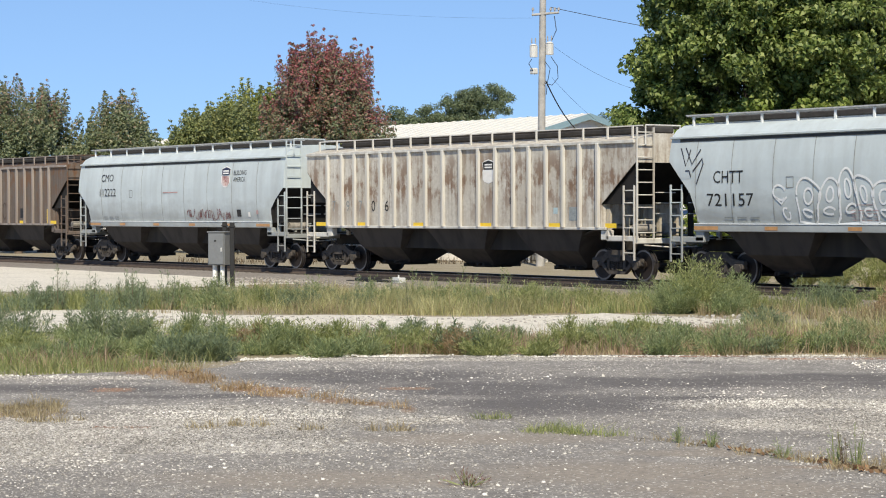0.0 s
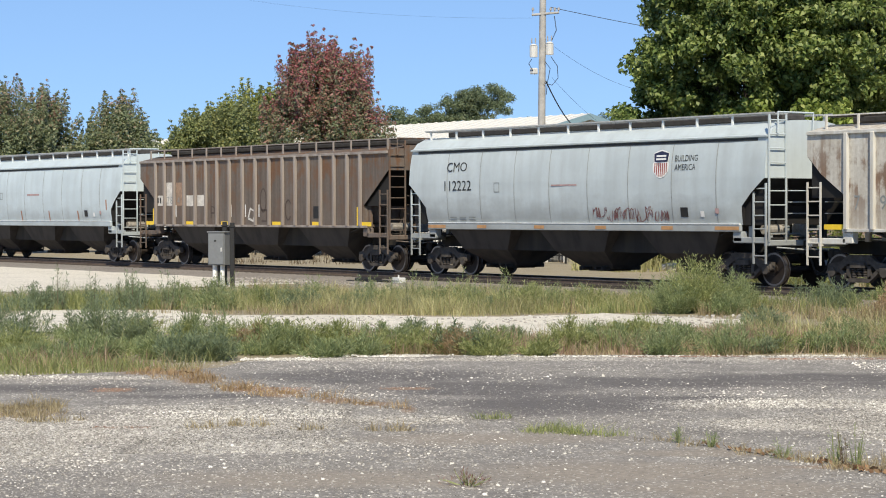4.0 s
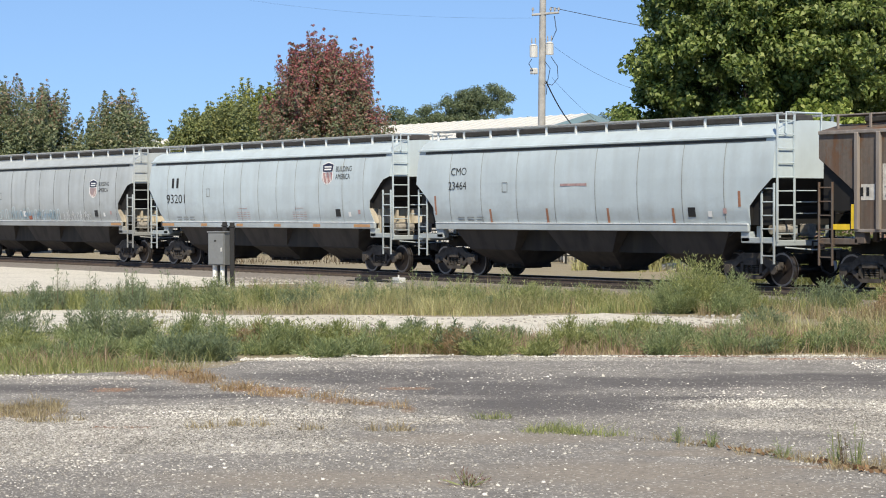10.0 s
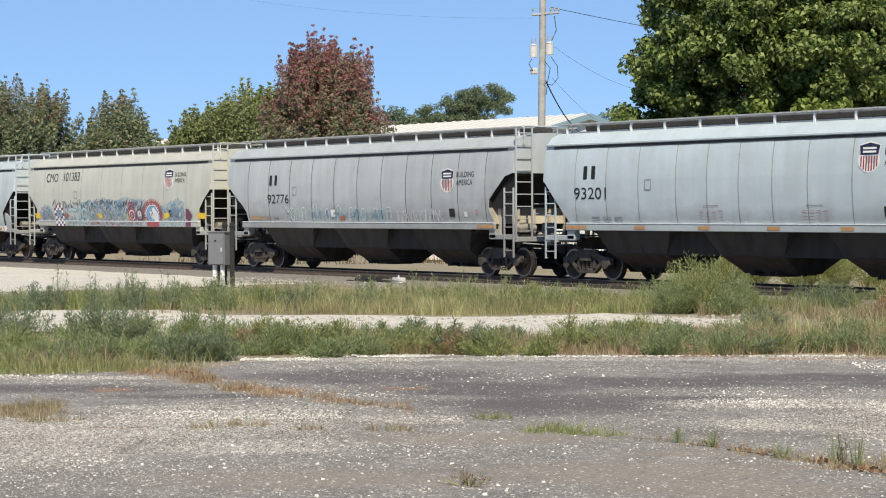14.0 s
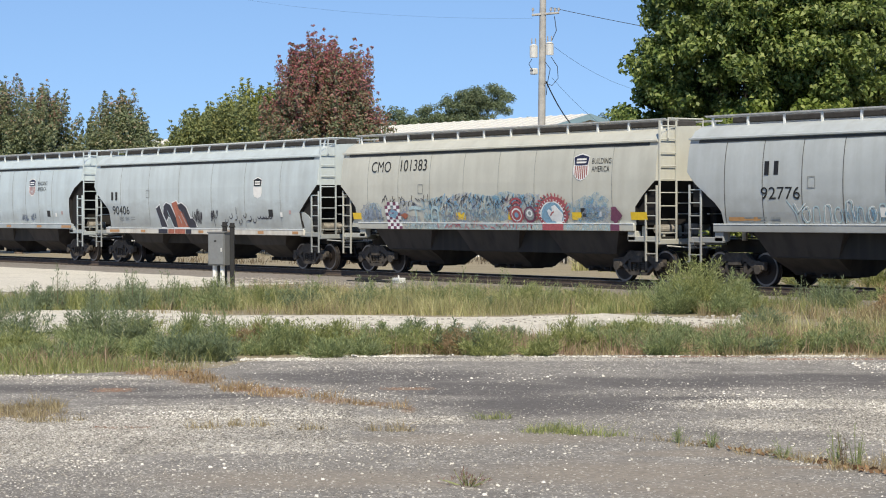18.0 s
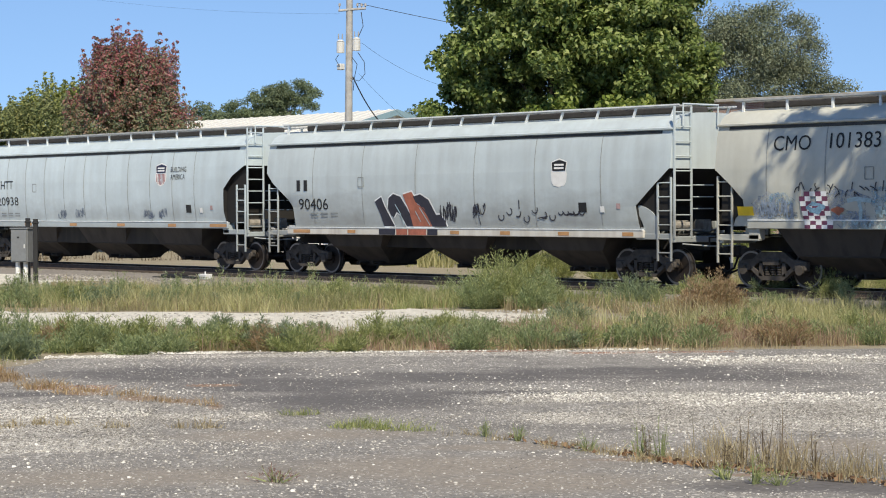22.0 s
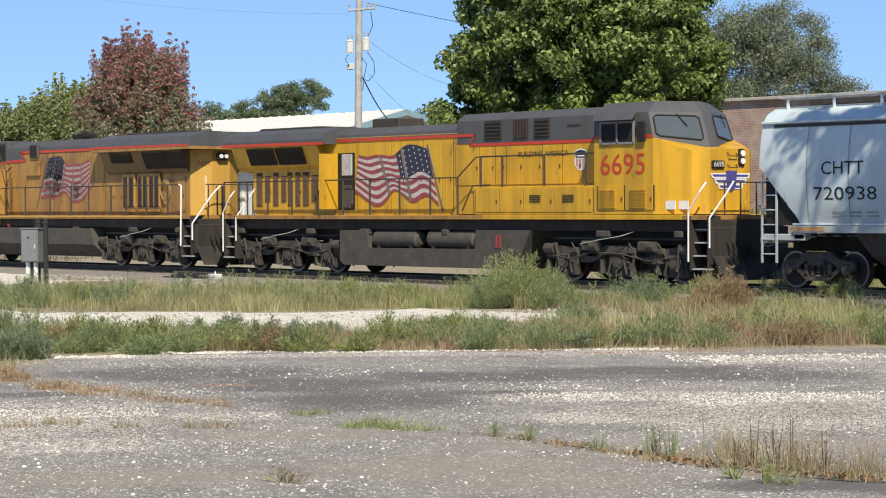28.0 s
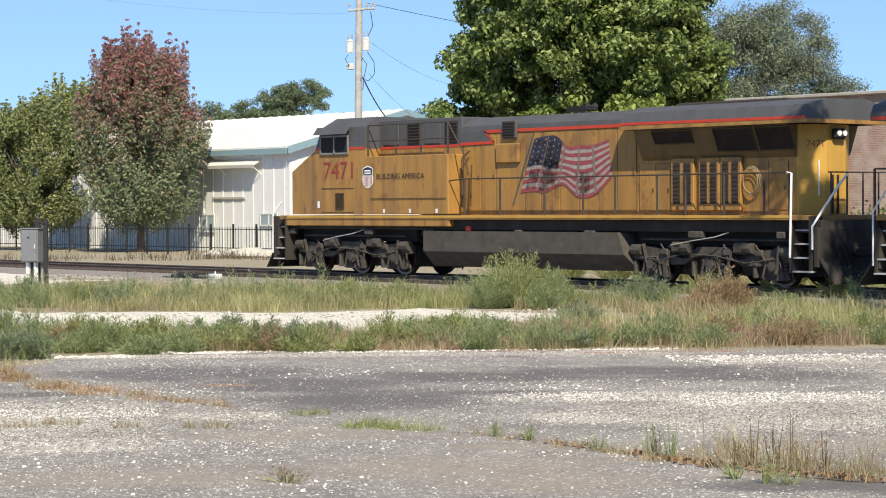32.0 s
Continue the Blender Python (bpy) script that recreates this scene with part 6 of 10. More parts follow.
M_FLAGBLUE = plain("dusty_flag_navy", (0.025, 0.028, 0.055), 0.6, 0, 0.2)


def louvre(car, x, z, w, h, y, n, material, vertical=False, name="louvre"):
    bm = bmesh.new()
    box(bm, x + w / 2, y + 0.01, z + h / 2, w, 0.03, h)
    for i in range(n):
        if vertical:
            box(bm, x + w * (i + 0.5) / n, y - 0.02, z + h / 2, w / n * 0.35, 0.03, h * 0.94)
        else:
            box(bm, x + w / 2, y - 0.02, z + h * (i + 0.5) / n, w * 0.94, 0.03, h / n * 0.35)
    return part(name, bm, material, car)


def panel_row(car, xs, z0, z1, y, material, name="hood_door", gap=0.028, proud=0.02, latch=True):
    """Doors standing a little proud of the hood, with gaps between."""
    bm = bmesh.new()
    for x in xs:
        box(bm, x, y - 0.003, (z0 + z1) / 2, gap * 0.9, 0.006, z1 - z0)
    part("door_gap", bm, M_SEAM, car)
    for a, b in zip(xs[:-1], xs[1:]):
        bm = bmesh.new()
        box(bm, (a + b) / 2, y - proud / 2, (z0 + z1) / 2, b - a - gap, proud, z1 - z0, 0.006)
        d = part(name, bm, material, car)
        if latch:
            bm = bmesh.new()
            for zz in (z0 + 0.45 * (z1 - z0),):
                box(bm, b - 0.09, y - proud - 0.012, zz, 0.03, 0.025, 0.10)
            part("latch", bm, M_SEAM, d)


def posts_rail(car, xs, y, z0, z1, material, extra=(), name="handrail"):
    bm = bmesh.new()
    for x in xs:
        rod(bm, (x, y, z0), (x, y, z1), 0.032)
    tube(bm, [(xs[0], y, z1), (xs[-1], y, z1)], 0.022)
    for pts in extra:
        tube(bm, pts, 0.02)
    return part(name, bm, material, car)


def steps(car, x, d, y, mat):
    """A stairwell of four treads between side plates."""
    for i in range(4):
        z = 0.42 + 0.33 * i
        bm = bmesh.new()
        box(bm, x + d * 0.02 * (3 - i), y + 0.06 * i, z, 0.55, 0.22, 0.035)
        st = part("step", bm, M_GALV, car, "pale steel stair tread")
    for o in (-0.30, 0.30):
        bm = bmesh.new()
        prism(bm, [(x + o - 0.02, 0.38), (x + o + 0.02, 0.38), (x + o + 0.02, 1.75), (x + o - 0.02, 1.75)], y - 0.1, y + 0.35)
        part("stair_side", bm, mat, car)
    return st


def under_loco(car, x0, x1, rear, front, tank):
    bm = bmesh.new()
    box(bm, (x0 + x1) / 2, 0, 1.50, x1 - x0, 2.6, 0.30, 0.02)
    box(bm, (x0 + x1) / 2, 0, 1.30, x1 - x0 - 2.2, 1.6, 0.3)
    part("underframe", bm, M_UNDER, car)
    for x in (rear, front):
        # black block added to close the see-through gap above the truck
        bm = bmesh.new()
        box(bm, x, 0, 1.18, 5.6, 1.9, 0.40, 0.04)
        part("bolster", bm, M_BLACK, car, "black block filling the dark gap above the truck")
        put_truck(car, x, LOCO_TRUCK_ME, (-2.05, 0.0, 2.05), LOCO_WHEEL_ME, LOCO_R, "dusty grey three-axle cast truck frame")
    for s, x in ((-1, x0), (1, x1)):
        bm = bmesh.new()
        box(bm, x - s * 0.05, 0, 1.0, 0.16, 2.9, 0.95, 0.02)
        q = [(x + s * 0.0, 0.75), (x + s * 0.45, 0.18), (x + s * 0.50, 0.14), (x + s * 0.08, 0.75)]
        prism(bm, q, -1.45, 1.45)
        part("pilot_plow", bm, M_UNDER, car, "dark curved pilot plow")
        bm = bmesh.new()
        box(bm, x + s * 0.35, 0, 0.88, 0.7, 0.2, 0.22, 0.03)
        box(bm, x + s * 0.78, 0.05 * s, 0.88, 0.26, 0.34, 0.32, 0.06)
        cp = part("coupler", bm, M_UNDER, car, "grimy knuckle coupler")
        for y in (-0.9, -0.7, -0.5, 0.5, 0.7):
            bm = bmesh.new()
            tube(bm, [(x, y, 1.15), (x + s * 0.18, y, 0.9), (x + s * 0.22, y + 0.05, 0.7), (x + s * 0.2, y + 0.1, 0.5)], 0.025)
            part("air_hose", bm, M_BLACK, cp)
    for i in range(7):
        x = x0 + 1.0 + (x1 - x0 - 2.0) * i / 6 + (0.3 if i % 2 else -0.2)
        bm = bmesh.new()
        box(bm, x, -1.32, 1.28, 0.3 + 0.1 * (i % 3), 0.16, 0.18, 0.03)
        part("valve_box", bm, M_TRUCK, car)
    for c in (rear, front):
        bm = bmesh.new()
        tube(bm, [(c - 1.3, -1.3, 1.0), (c - 0.5, -1.40, 1.12), (c + 0.3, -1.40, 1.22), (c + 0.7, -1.3, 1.34)], 0.015)
        part("air_hose", bm, M_GALV if c < 0 else M_TAN, car, "pale air hose slung above the truck")


HOOD = 0.97


def hood_surf(z):
    return HOOD


def cab(car, xb, xf, d, nose, yellow, W=1.52, blunt=0.0, crown=3.40):
    """Wide safety cab: xb its back, xf the front corners, d the way it looks, nose the length of the short nose."""
    p = lambda x, y, z: (x, y, z)
    f1, f2 = xf + d * nose * 0.78, xf + d * nose
    y1, y2 = 1.12 + blunt, 0.75 + blunt
    low = [(xb, -W), (xf, -W), (f1, -y1), (f2, -y2), (f2, y2), (f1, y1), (xf, W), (xb, W)]
    topz = [3.76, 3.76, crown, crown + 0.06, crown + 0.06, crown, 3.76, 3.76]
    bm = bmesh.new()
    a = [bm.verts.new((x, y, 1.80)) for x, y in low]
    b = [bm.verts.new((x, y, z)) for (x, y), z in zip(low, topz)]
    for i in range(8):
        bm.faces.new((a[i], a[(i + 1) % 8], b[(i + 1) % 8], b[i]))
    bm.faces.new(a[::-1])
    bm.faces.new((b[0], b[1], b[6], b[7]))
    bm.faces.new((b[1], b[2], b[3], b[4], b[5], b[6]))
    part("cab_lower", bm, yellow, car, "yellow lower cab and blunt nose")
    g1 = xf + d * 0.74
    up = [(xb, -W - 0.004), (xf, -W - 0.004), (g1, -0.16), (g1, 0.16), (xf, W + 0.004), (xb, W + 0.004)]
    uz = [3.76, 3.76, 3.44, 3.44, 3.76, 3.76]
    t1 = xf + d * 0.42
    tp = [(xb, -W + 0.02), (xf - d * 0.22, -W + 0.06), (t1, -0.16), (t1, 0.16), (xf - d * 0.22, W - 0.06), (xb, W - 0.02)]
    cr = [(xb, -1.05), (xf - d * 0.4, -1.0), (t1 - d * 0.3, -0.12), (t1 - d * 0.3, 0.12), (xf - d * 0.4, 1.0), (xb, 1.05)]
    bm = bmesh.new()
    loft(bm, [[(x, y, z) for (x, y), z in zip(up, uz)], [(x, y, 4.42) for x, y in tp], [(x, y, 4.72) for x, y in cr]])
    part("cab_upper", bm, M_LGREY, car, "dark grey upper cab and roof")
    # windscreen panes: flat quads laid 1 cm in front of the raked faces
    for (i, j) in ((1, 2), (3, 4)):
        q0, q1 = Vector((*up[i], uz[i])), Vector((*up[j], uz[j]))
        r0, r1 = Vector((*tp[i], 4.42)), Vector((*tp[j], 4.42))
        nrm = (q1 - q0).cross(r0 - q0).normalized()
        if nrm.x * d < 0:
            nrm = -nrm
        def pt(u, v):
            lo = q0.lerp(q1, u)
            hi = r0.lerp(r1, u)
            return lo.lerp(hi, v)
        def level(u, z):
            lo, hi = uz[i] + (uz[j] - uz[i]) * u, 4.42
            return pt(u, (z - lo) / (hi - lo))
        bm = bmesh.new()
        ua, ub = 0.07, 0.92
        bm.faces.new([bm.verts.new(level(u, z) + nrm * 0.012) for u, z in ((ua, 3.86), (ua + 0.06, 3.80), (ub - 0.06, 3.70), (ub, 3.76), (ub, 4.26), (ub - 0.06, 4.32), (ua + 0.06, 4.34), (ua, 4.28))])
        w = part("windscreen", bm, M_SCREEN, car, "grey windscreen pane with the sky's reflection put into its tint")
        bm = bmesh.new()
        c = [level(u, z) + nrm * 0.014 for u, z in ((ua, 3.86), (ua + 0.06, 3.80), (ub - 0.06, 3.70), (ub, 3.76), (ub, 4.26), (ub - 0.06, 4.32), (ua + 0.06, 4.34), (ua, 4.28))]
        tube(bm, c + [c[0]], 0.022)
        part("window_gasket", bm, M_BLACK, w)
        bm = bmesh.new()
        tube(bm, [level(0.5, 4.38) + nrm * 0.05, level(0.66, 4.05) + nrm * 0.04], 0.012)
        part("wiper", bm, M_BLACK, w)
    return f1, f2


def side_window(car, x0, x1, z0, z1, y):
    bm = bmesh.new()
    box(bm, (x0 + x1) / 2, y - 0.004, (z0 + z1) / 2, x1 - x0, 0.02, z1 - z0)
    w = part("side_window", bm, M_OPENWIN, car, "dark open sliding cab side window")
    bm = bmesh.new()
    for x in (x0, (x0 + x1) / 2, x1):
        box(bm, x, y - 0.02, (z0 + z1) / 2, 0.05, 0.04, z1 - z0 + 0.05)
    for z in (z0, z1):
        box(bm, (x0 + x1) / 2, y - 0.02, z, x1 - x0, 0.04, 0.05)
    part("window_frame", bm, M_FRAMEGREY, w)
    bm = bmesh.new()
    prism(bm, [(x0 - 0.12, z1 + 0.28), (x1 + 0.1, z1 + 0.28), (x1 + 0.18, z1 + 0.05), (x0 - 0.05, z1 + 0.05)], y - 0.02, y - 0.06)
    vs = bm.verts[:]
    for v in vs:
        if v.co.z < z1 + 0.1:
            v.co.y -= 0.22
    part("sunshade", bm, M_LGREY, w, "grey canvas sunshade over the window")
    return w


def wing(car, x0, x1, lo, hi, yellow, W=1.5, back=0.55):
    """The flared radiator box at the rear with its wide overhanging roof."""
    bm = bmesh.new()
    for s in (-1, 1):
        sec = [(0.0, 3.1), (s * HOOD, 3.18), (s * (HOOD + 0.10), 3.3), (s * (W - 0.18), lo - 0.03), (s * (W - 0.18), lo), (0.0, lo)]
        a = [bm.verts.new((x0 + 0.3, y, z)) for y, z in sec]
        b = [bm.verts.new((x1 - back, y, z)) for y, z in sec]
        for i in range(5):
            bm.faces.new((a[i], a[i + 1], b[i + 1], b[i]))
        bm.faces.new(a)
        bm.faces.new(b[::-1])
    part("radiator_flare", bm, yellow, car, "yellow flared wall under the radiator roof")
    bm = bmesh.new()
    sec = [(-W, lo), (-W, lo + 0.16), (-W + 0.12, hi - 0.16), (-0.8, hi), (0.8, hi), (W - 0.12, hi - 0.16), (W, lo + 0.16), (W, lo)]
    xa, xb_ = x0, x1
    loft(bm, [[(xa, y, z) for y, z in sec], [(xb_, y, z) for y, z in sec]])
    part("radiator_roof", bm, M_LGREY, car, "dark grey overhanging radiator roof")
    bm = bmesh.new()
    box(bm, (x0 + x1) / 2, 0, hi + 0.02, (x1 - x0) * 0.6, 1.5, 0.06, 0.01)
    for i in range(24):
        box(bm, x0 + (x1 - x0) * (0.22 + 0.56 * i / 23), 0, hi + 0.055, 0.05, 1.45, 0.03)
    part("radiator_grating", bm, M_DARKGRATE, car)


def slab_on_flare(car, x0, x1, lo, W, t0, t1):
    """A dark screen on the slanted flare between fractions t0 and t1 of its height."""
    y0, z0, y1, z1 = HOOD + 0.10, 3.3, W - 0.18, lo - 0.03
    bm = bmesh.new()
    q = []
    for x, t in ((x0, t0), (x1, t0), (x1, t1), (x0, t1)):
        q.append(bm.verts.new((x, -(y0 + (y1 - y0) * t) - 0.012, z0 + (z1 - z0) * t - 0.01)))
    f = bm.faces.new(q)
    bmesh.ops.solidify(bm, geom=[f], thickness=0.02)
    s = part("radiator_screen", bm, M_GRILLE, car, "black radiator screen")
    bm = bmesh.new()
    c = [v.copy() for v in (Vector((x0, -(y0 + (y1 - y0) * t0) - 0.03, z0 + (z1 - z0) * t0)), Vector((x1, -(y0 + (y1 - y0) * t0) - 0.03, z0 + (z1 - z0) * t0)),
                            Vector((x1, -(y0 + (y1 - y0) * t1) - 0.03, z0 + (z1 - z0) * t1)), Vector((x0, -(y0 + (y1 - y0) * t1) - 0.03, z0 + (z1 - z0) * t1)))]
    tube(bm, c + [c[0]], 0.02, 4)
    part("screen_frame", bm, M_SEAM, s)


def stripe_line(car, pts, surf, width, lift, material=None, name="red_stripe"):
    v, f = strokes([pts], width)
    return decal(name, v, f, surf, lift, material or M_LRED, car)


# --- bright yellow locomotive, its cab leading
def loco_bright():
    car = tagged(new("locomotive"), "bright yellow and grey diesel locomotive with a painted flag", "locomotive", "locomotives")
    Y = M_YELLOW
    under_loco(car, -10.9, 10.35, -7.8, 6.8, None)
    bm = bmesh.new()
    box(bm, -0.3, 0, 1.71, 21.2, 3.02, 0.12, 0.01)
    part("walkway", bm, M_DULLYEL, car, "dusty walkway edge along the frame")
    bm = bmesh.new()
    box(bm, 5.6, 0, 1.72, 7.6, 3.06, 0.13, 0.01)
    part("sill_stripe", bm, Y, car)
    # hoods
    bm = bmesh.new()
    box(bm, -4.85, 0, 2.95, 10.0, 2 * HOOD, 2.36)
    part("hood", bm, Y, car, "yellow engine hood")
    bm = bmesh.new()
    sec = [(-HOOD - 0.01, 4.06), (-HOOD + 0.02, 4.22), (-0.62, 4.42), (0.62, 4.42), (HOOD - 0.02, 4.22), (HOOD + 0.01, 4.06)]
    loft(bm, [[(-5.6, y, z) for y, z in sec], [(0.14, y, z) for y, z in sec]])
    part("hood_roof", bm, M_LGREY, car, "dark grey rounded hood roof")
    bm = bmesh.new()
    box(bm, 3.2, 0, 2.80, 6.12, 2 * HOOD, 2.0)
    part("hood", bm, Y, car, "yellow hood behind the cab")
    bm = bmesh.new()
    sec = [(-HOOD - 0.012, 3.80), (-HOOD - 0.012, 4.45), (-0.7, 4.66), (0.7, 4.66), (HOOD + 0.012, 4.45), (HOOD + 0.012, 3.80)]
    loft(bm, [[(0.14, y, z) for y, z in sec], [(6.27, y, z) for y, z in sec]])
    part("hood_roof", bm, M_LGREY, car, "dark grey raised hood roof")
    stripe_line(car, [(-5.5, 4.05), (0.90, 4.04), (0.68, 3.76), (6.27, 3.76)], hood_surf, 0.085, 0.03)
    bm = bmesh.new()
    box(bm, -3.75, 0, 4.52, 1.30, 1.0, 0.34, 0.03)
    part("exhaust_stack", bm, M_RAILGREY, car, "sooty exhaust stack box")
    # doors along the hood
    panel_row(car, [-4.52, -3.71, -2.88, -2.19, -1.38, -0.55, -0.05], 1.86, 3.95, -HOOD, Y)
    panel_row(car, [0.05, 1.09, 1.77, 2.23, 2.95, 3.7, 4.5, 5.3, 6.2], 2.62, 3.70, -HOOD, Y)
    # black slab painted in for the unlit opening
    bm = bmesh.new()
    box(bm, -5.06, -HOOD + 0.0, 2.80, 0.82, 0.05, 1.73)
    op = part("open_doorway", bm, M_BLACK, car, "dark open engine room door")
    # the first, pale box paints the glare in the doorway; the rest is machinery
    for x, z, w, h, m_ in ((-5.0, 3.30, 0.52, 0.66, M_GALV), (-5.0, 2.62, 0.5, 0.12, M_LTRUCK), (-4.95, 2.32, 0.5, 0.46, M_TANK), (-5.02, 2.05, 0.4, 0.16, M_LTRUCK)):
        bm = bmesh.new()
        box(bm, x, -HOOD - 0.03, z, w, 0.04, h, 0.02)
        part("machinery", bm, m_, op, "painted pale glare and machinery in the open door")
    bm = bmesh.new()
    box(bm, -5.50, -HOOD - 0.36, 2.80, 0.04, 0.72, 1.70, 0.01)
    part("door_leaf", bm, Y, op, "yellow door leaf swung open")
    flag(car, [(-1.18, 3.70), (-1.75, 3.86), (-2.25, 3.84), (-2.72, 3.52), (-3.20, 3.56), (-3.60, 3.60), (-4.0, 3.52), (-4.43, 3.60)],
         [(-0.66, 2.02), (-1.25, 2.40), (-1.80, 2.06), (-2.30, 2.34), (-2.72, 2.56), (-3.10, 2.16), (-3.55, 1.94), (-4.62, 2.48)], [(-1.18, 3.83), (-0.47, 1.88)], hood_surf, 0.40, 0.028)
    # radiator end
    wing(car, -11.0, -5.55, 3.95, 4.48, M_YELLOW)
    slab_on_flare(car, -9.85, -8.42, 3.95, 1.5, 0.12, 0.92)
    slab_on_flare(car, -8.3, -6.9, 3.95, 1.5, 0.12, 0.92)
    stripe_line(car, [(-10.98, 4.0), (-5.56, 3.98)], lambda z: 1.5, 0.09, 0.006)
    for i, (a, b_, tall) in enumerate(((-9.73, -9.44, 1), (-9.27, -9.01, 0), (-8.82, -8.57, 1), (-8.38, -8.14, 0), (-8.03, -7.84, 1), (-7.63, -7.41, 1), (-7.23, -6.96, 1), (-6.79, -6.48, 0), (-6.28, -5.92, 1))):
        louvre(car, a, 2.06 if tall else 2.19, b_ - a, 1.07 if tall else 0.83, -HOOD - 0.03, 4, M_LOUVRE, vertical=True)
    panel_row(car, [-9.95, -8.93, -8.08, -7.30, -6.36, -5.62], 1.86, 3.26, -HOOD, Y, "filter_door")
    # raised boxes beside the cab
    bm = bmesh.new()
    box(bm, 3.85, -1.24, 2.17, 4.85, 0.5, 0.78, 0.02)
    box(bm, 3.85, 1.24, 2.17, 4.85, 0.5, 0.78, 0.02)
    part("battery_box", bm, Y, car, "yellow battery boxes under the raised walkway")
    for x in (3.75, 5.05):
        louvre(car, x, 2.12, 0.45, 0.22, -1.50, 4, M_GRILLE)
    panel_row(car, [1.5, 2.5, 3.5, 4.7, 6.2], 1.86, 2.50, -1.49, Y, "box_door")
    for x, w in ((1.34, 0.70), (2.55, 0.58), (3.40, 0.60)):
        louvre(car, x, 3.90, w, 0.52, -HOOD - 0.03, 5, M_GRILLE, vertical=w < 0.6)
    bm = bmesh.new()
    box(bm, 4.95, -HOOD - 0.02, 4.2, 0.5, 0.02, 0.05)
    part("roof_slot", bm, M_GRILLE, car)
    # cab
    f1, f2 = cab(car, 6.27, 8.42, 1, 1.25, Y)
    cs = lambda z: 1.52
    lettering("6695", 6.52, 2.83, 0.54, cs, car, M_LRED, width=1.62, lift=0.012)
    stripe_line(car, [(6.27, 3.80), (8.42, 3.80)], cs, 0.085, 0.012)
    side_window(car, 6.55, 7.75, 3.64, 4.18, -1.53)
    bm = bmesh.new()
    box(bm, 8.08, -1.60, 3.92, 0.30, 0.06, 0.52, 0.02)
    tube(bm, [(7.85, -1.54, 4.15), (8.0, -1.6, 4.1)], 0.015)
    part("mirror", bm, M_BLACK, car)
    panel_row(car, [6.4, 7.4, 8.45], 1.90, 2.55, -1.52, Y, "cab_locker", 0.06)
    for x in (6.5, 7.6):
        louvre(car, x, 1.95, 0.6, 0.5, -1.545, 8, Y)
    bm = bmesh.new()
    for k in range(2):
        box(bm, 8.9 + 0.33 * k, -1.38 + 0.13 * k, 2.03, 0.34, 0.02, 0.22, m=None)
    part("worn_patch", bm, M_WHITE, car, "white worn patch on the nose side")
    shield_logo(car, 5.23, 3.0, 0.44, 0.54, lambda z: HOOD + 0.022)
    lettering("BUILDING AMERICA", 2.75, 3.38, 0.15, lambda z: HOOD + 0.022, car, M_LETTER, width=2.0)
    # nose front
    face = f2 + 0.012
    bm = bmesh.new()
    box(bm, face + 0.02, -0.48, 3.06, 0.06, 0.46, 0.20, 0.02)
    nb = part("number_board", bm, M_BLACK, car, "black number board with white digits")
    v, f = text_mesh("6695", 0.13, 0.36)
    me = bpy.data.meshes.new("board_digits")
    me.from_pydata([(face + 0.056, -0.66 + a, 3.0 + c) for a, _, c in v], [], f)
    me.materials.append(M_WHITE)
    o = new("board_digits", me)
    o.parent = nb
    # wings emblem across the nose
    rings = []
    for k in range(3):
        z = 2.84 - 0.14 * k
        rings.append(([(face + 0.008, -0.75 + 0.13 * k, z), (face + 0.008, 0.75 - 0.13 * k, z), (face + 0.008, 0.70 - 0.13 * k, z - 0.13), (face + 0.008, -0.68 + 0.13 * k, z - 0.13)], [(3, 2, 1, 0)]))
    v, f = join(*rings)
    me = bpy.data.meshes.new("wing_emblem")
    me.from_pydata(v, [], f)
    me.materials.append(M_WHITE)
    em = new("wing_emblem", me)
    em.parent = car
    tagged(em, "white and blue wing emblem across the nose")
    v, f = join(*[([(face + 0.012, -0.69 + 0.13 * k, 2.805 - 0.14 * k), (face + 0.012, 0.69 - 0.13 * k, 2.805 - 0.14 * k), (face + 0.012, 0.65 - 0.13 * k, 2.745 - 0.14 * k), (face + 0.012, -0.63 + 0.13 * k, 2.745 - 0.14 * k)], [(3, 2, 1, 0)]) for k in range(3)]
                + [([(face + 0.016, -0.18, 2.90), (face + 0.016, 0.24, 2.90), (face + 0.016, 0.20, 2.48), (face + 0.016, 0.02, 2.36), (face + 0.016, -0.15, 2.48)], [(4, 3, 2, 1, 0)])])
    me = bpy.data.meshes.new("wing_bars")
    me.from_pydata(v, [], f)
    me.materials.append(M_EMBLEM)
    o = new("wing_bars", me)
    o.parent = em
    bm = bmesh.new()
    box(bm, face, 0.42, 3.25, 0.10, 0.22, 0.44, 0.03)
    h = part("headlight", bm, M_BLACK, car, "twin headlight housing on the nose")
    bm = bmesh.new()
    for z in (3.15, 3.35):
        disc(bm, (face + 0.06, 0.42, z), 0.08, 0.03, axis="X", seg=14)
    part("lens", bm, M_LAMP, h)
    bm = bmesh.new()
    for z in (3.28, 2.98):
        tube(bm, [(face, -0.1, z + 0.08), (face + 0.07, -0.1, z), (face + 0.07, 0.22, z), (face, 0.22, z + 0.08)], 0.014)
    part("grab_iron", bm, M_RAILGREY, car)
    # handrails
    posts_rail(car, [-10.9, -9.6, -8.5, -7.2, -5.9, -4.6, -3.3, -1.9, -0.5, 0.7], -1.47, 1.78, 2.84, M_RAILGREY,
               [[(0.7, -1.47, 2.84), (1.5, -1.47, 3.40), (6.2, -1.47, 3.42)], [(0.9, -1.47, 1.9), (1.35, -1.47, 2.60), (2.1, -1.47, 2.62)]])
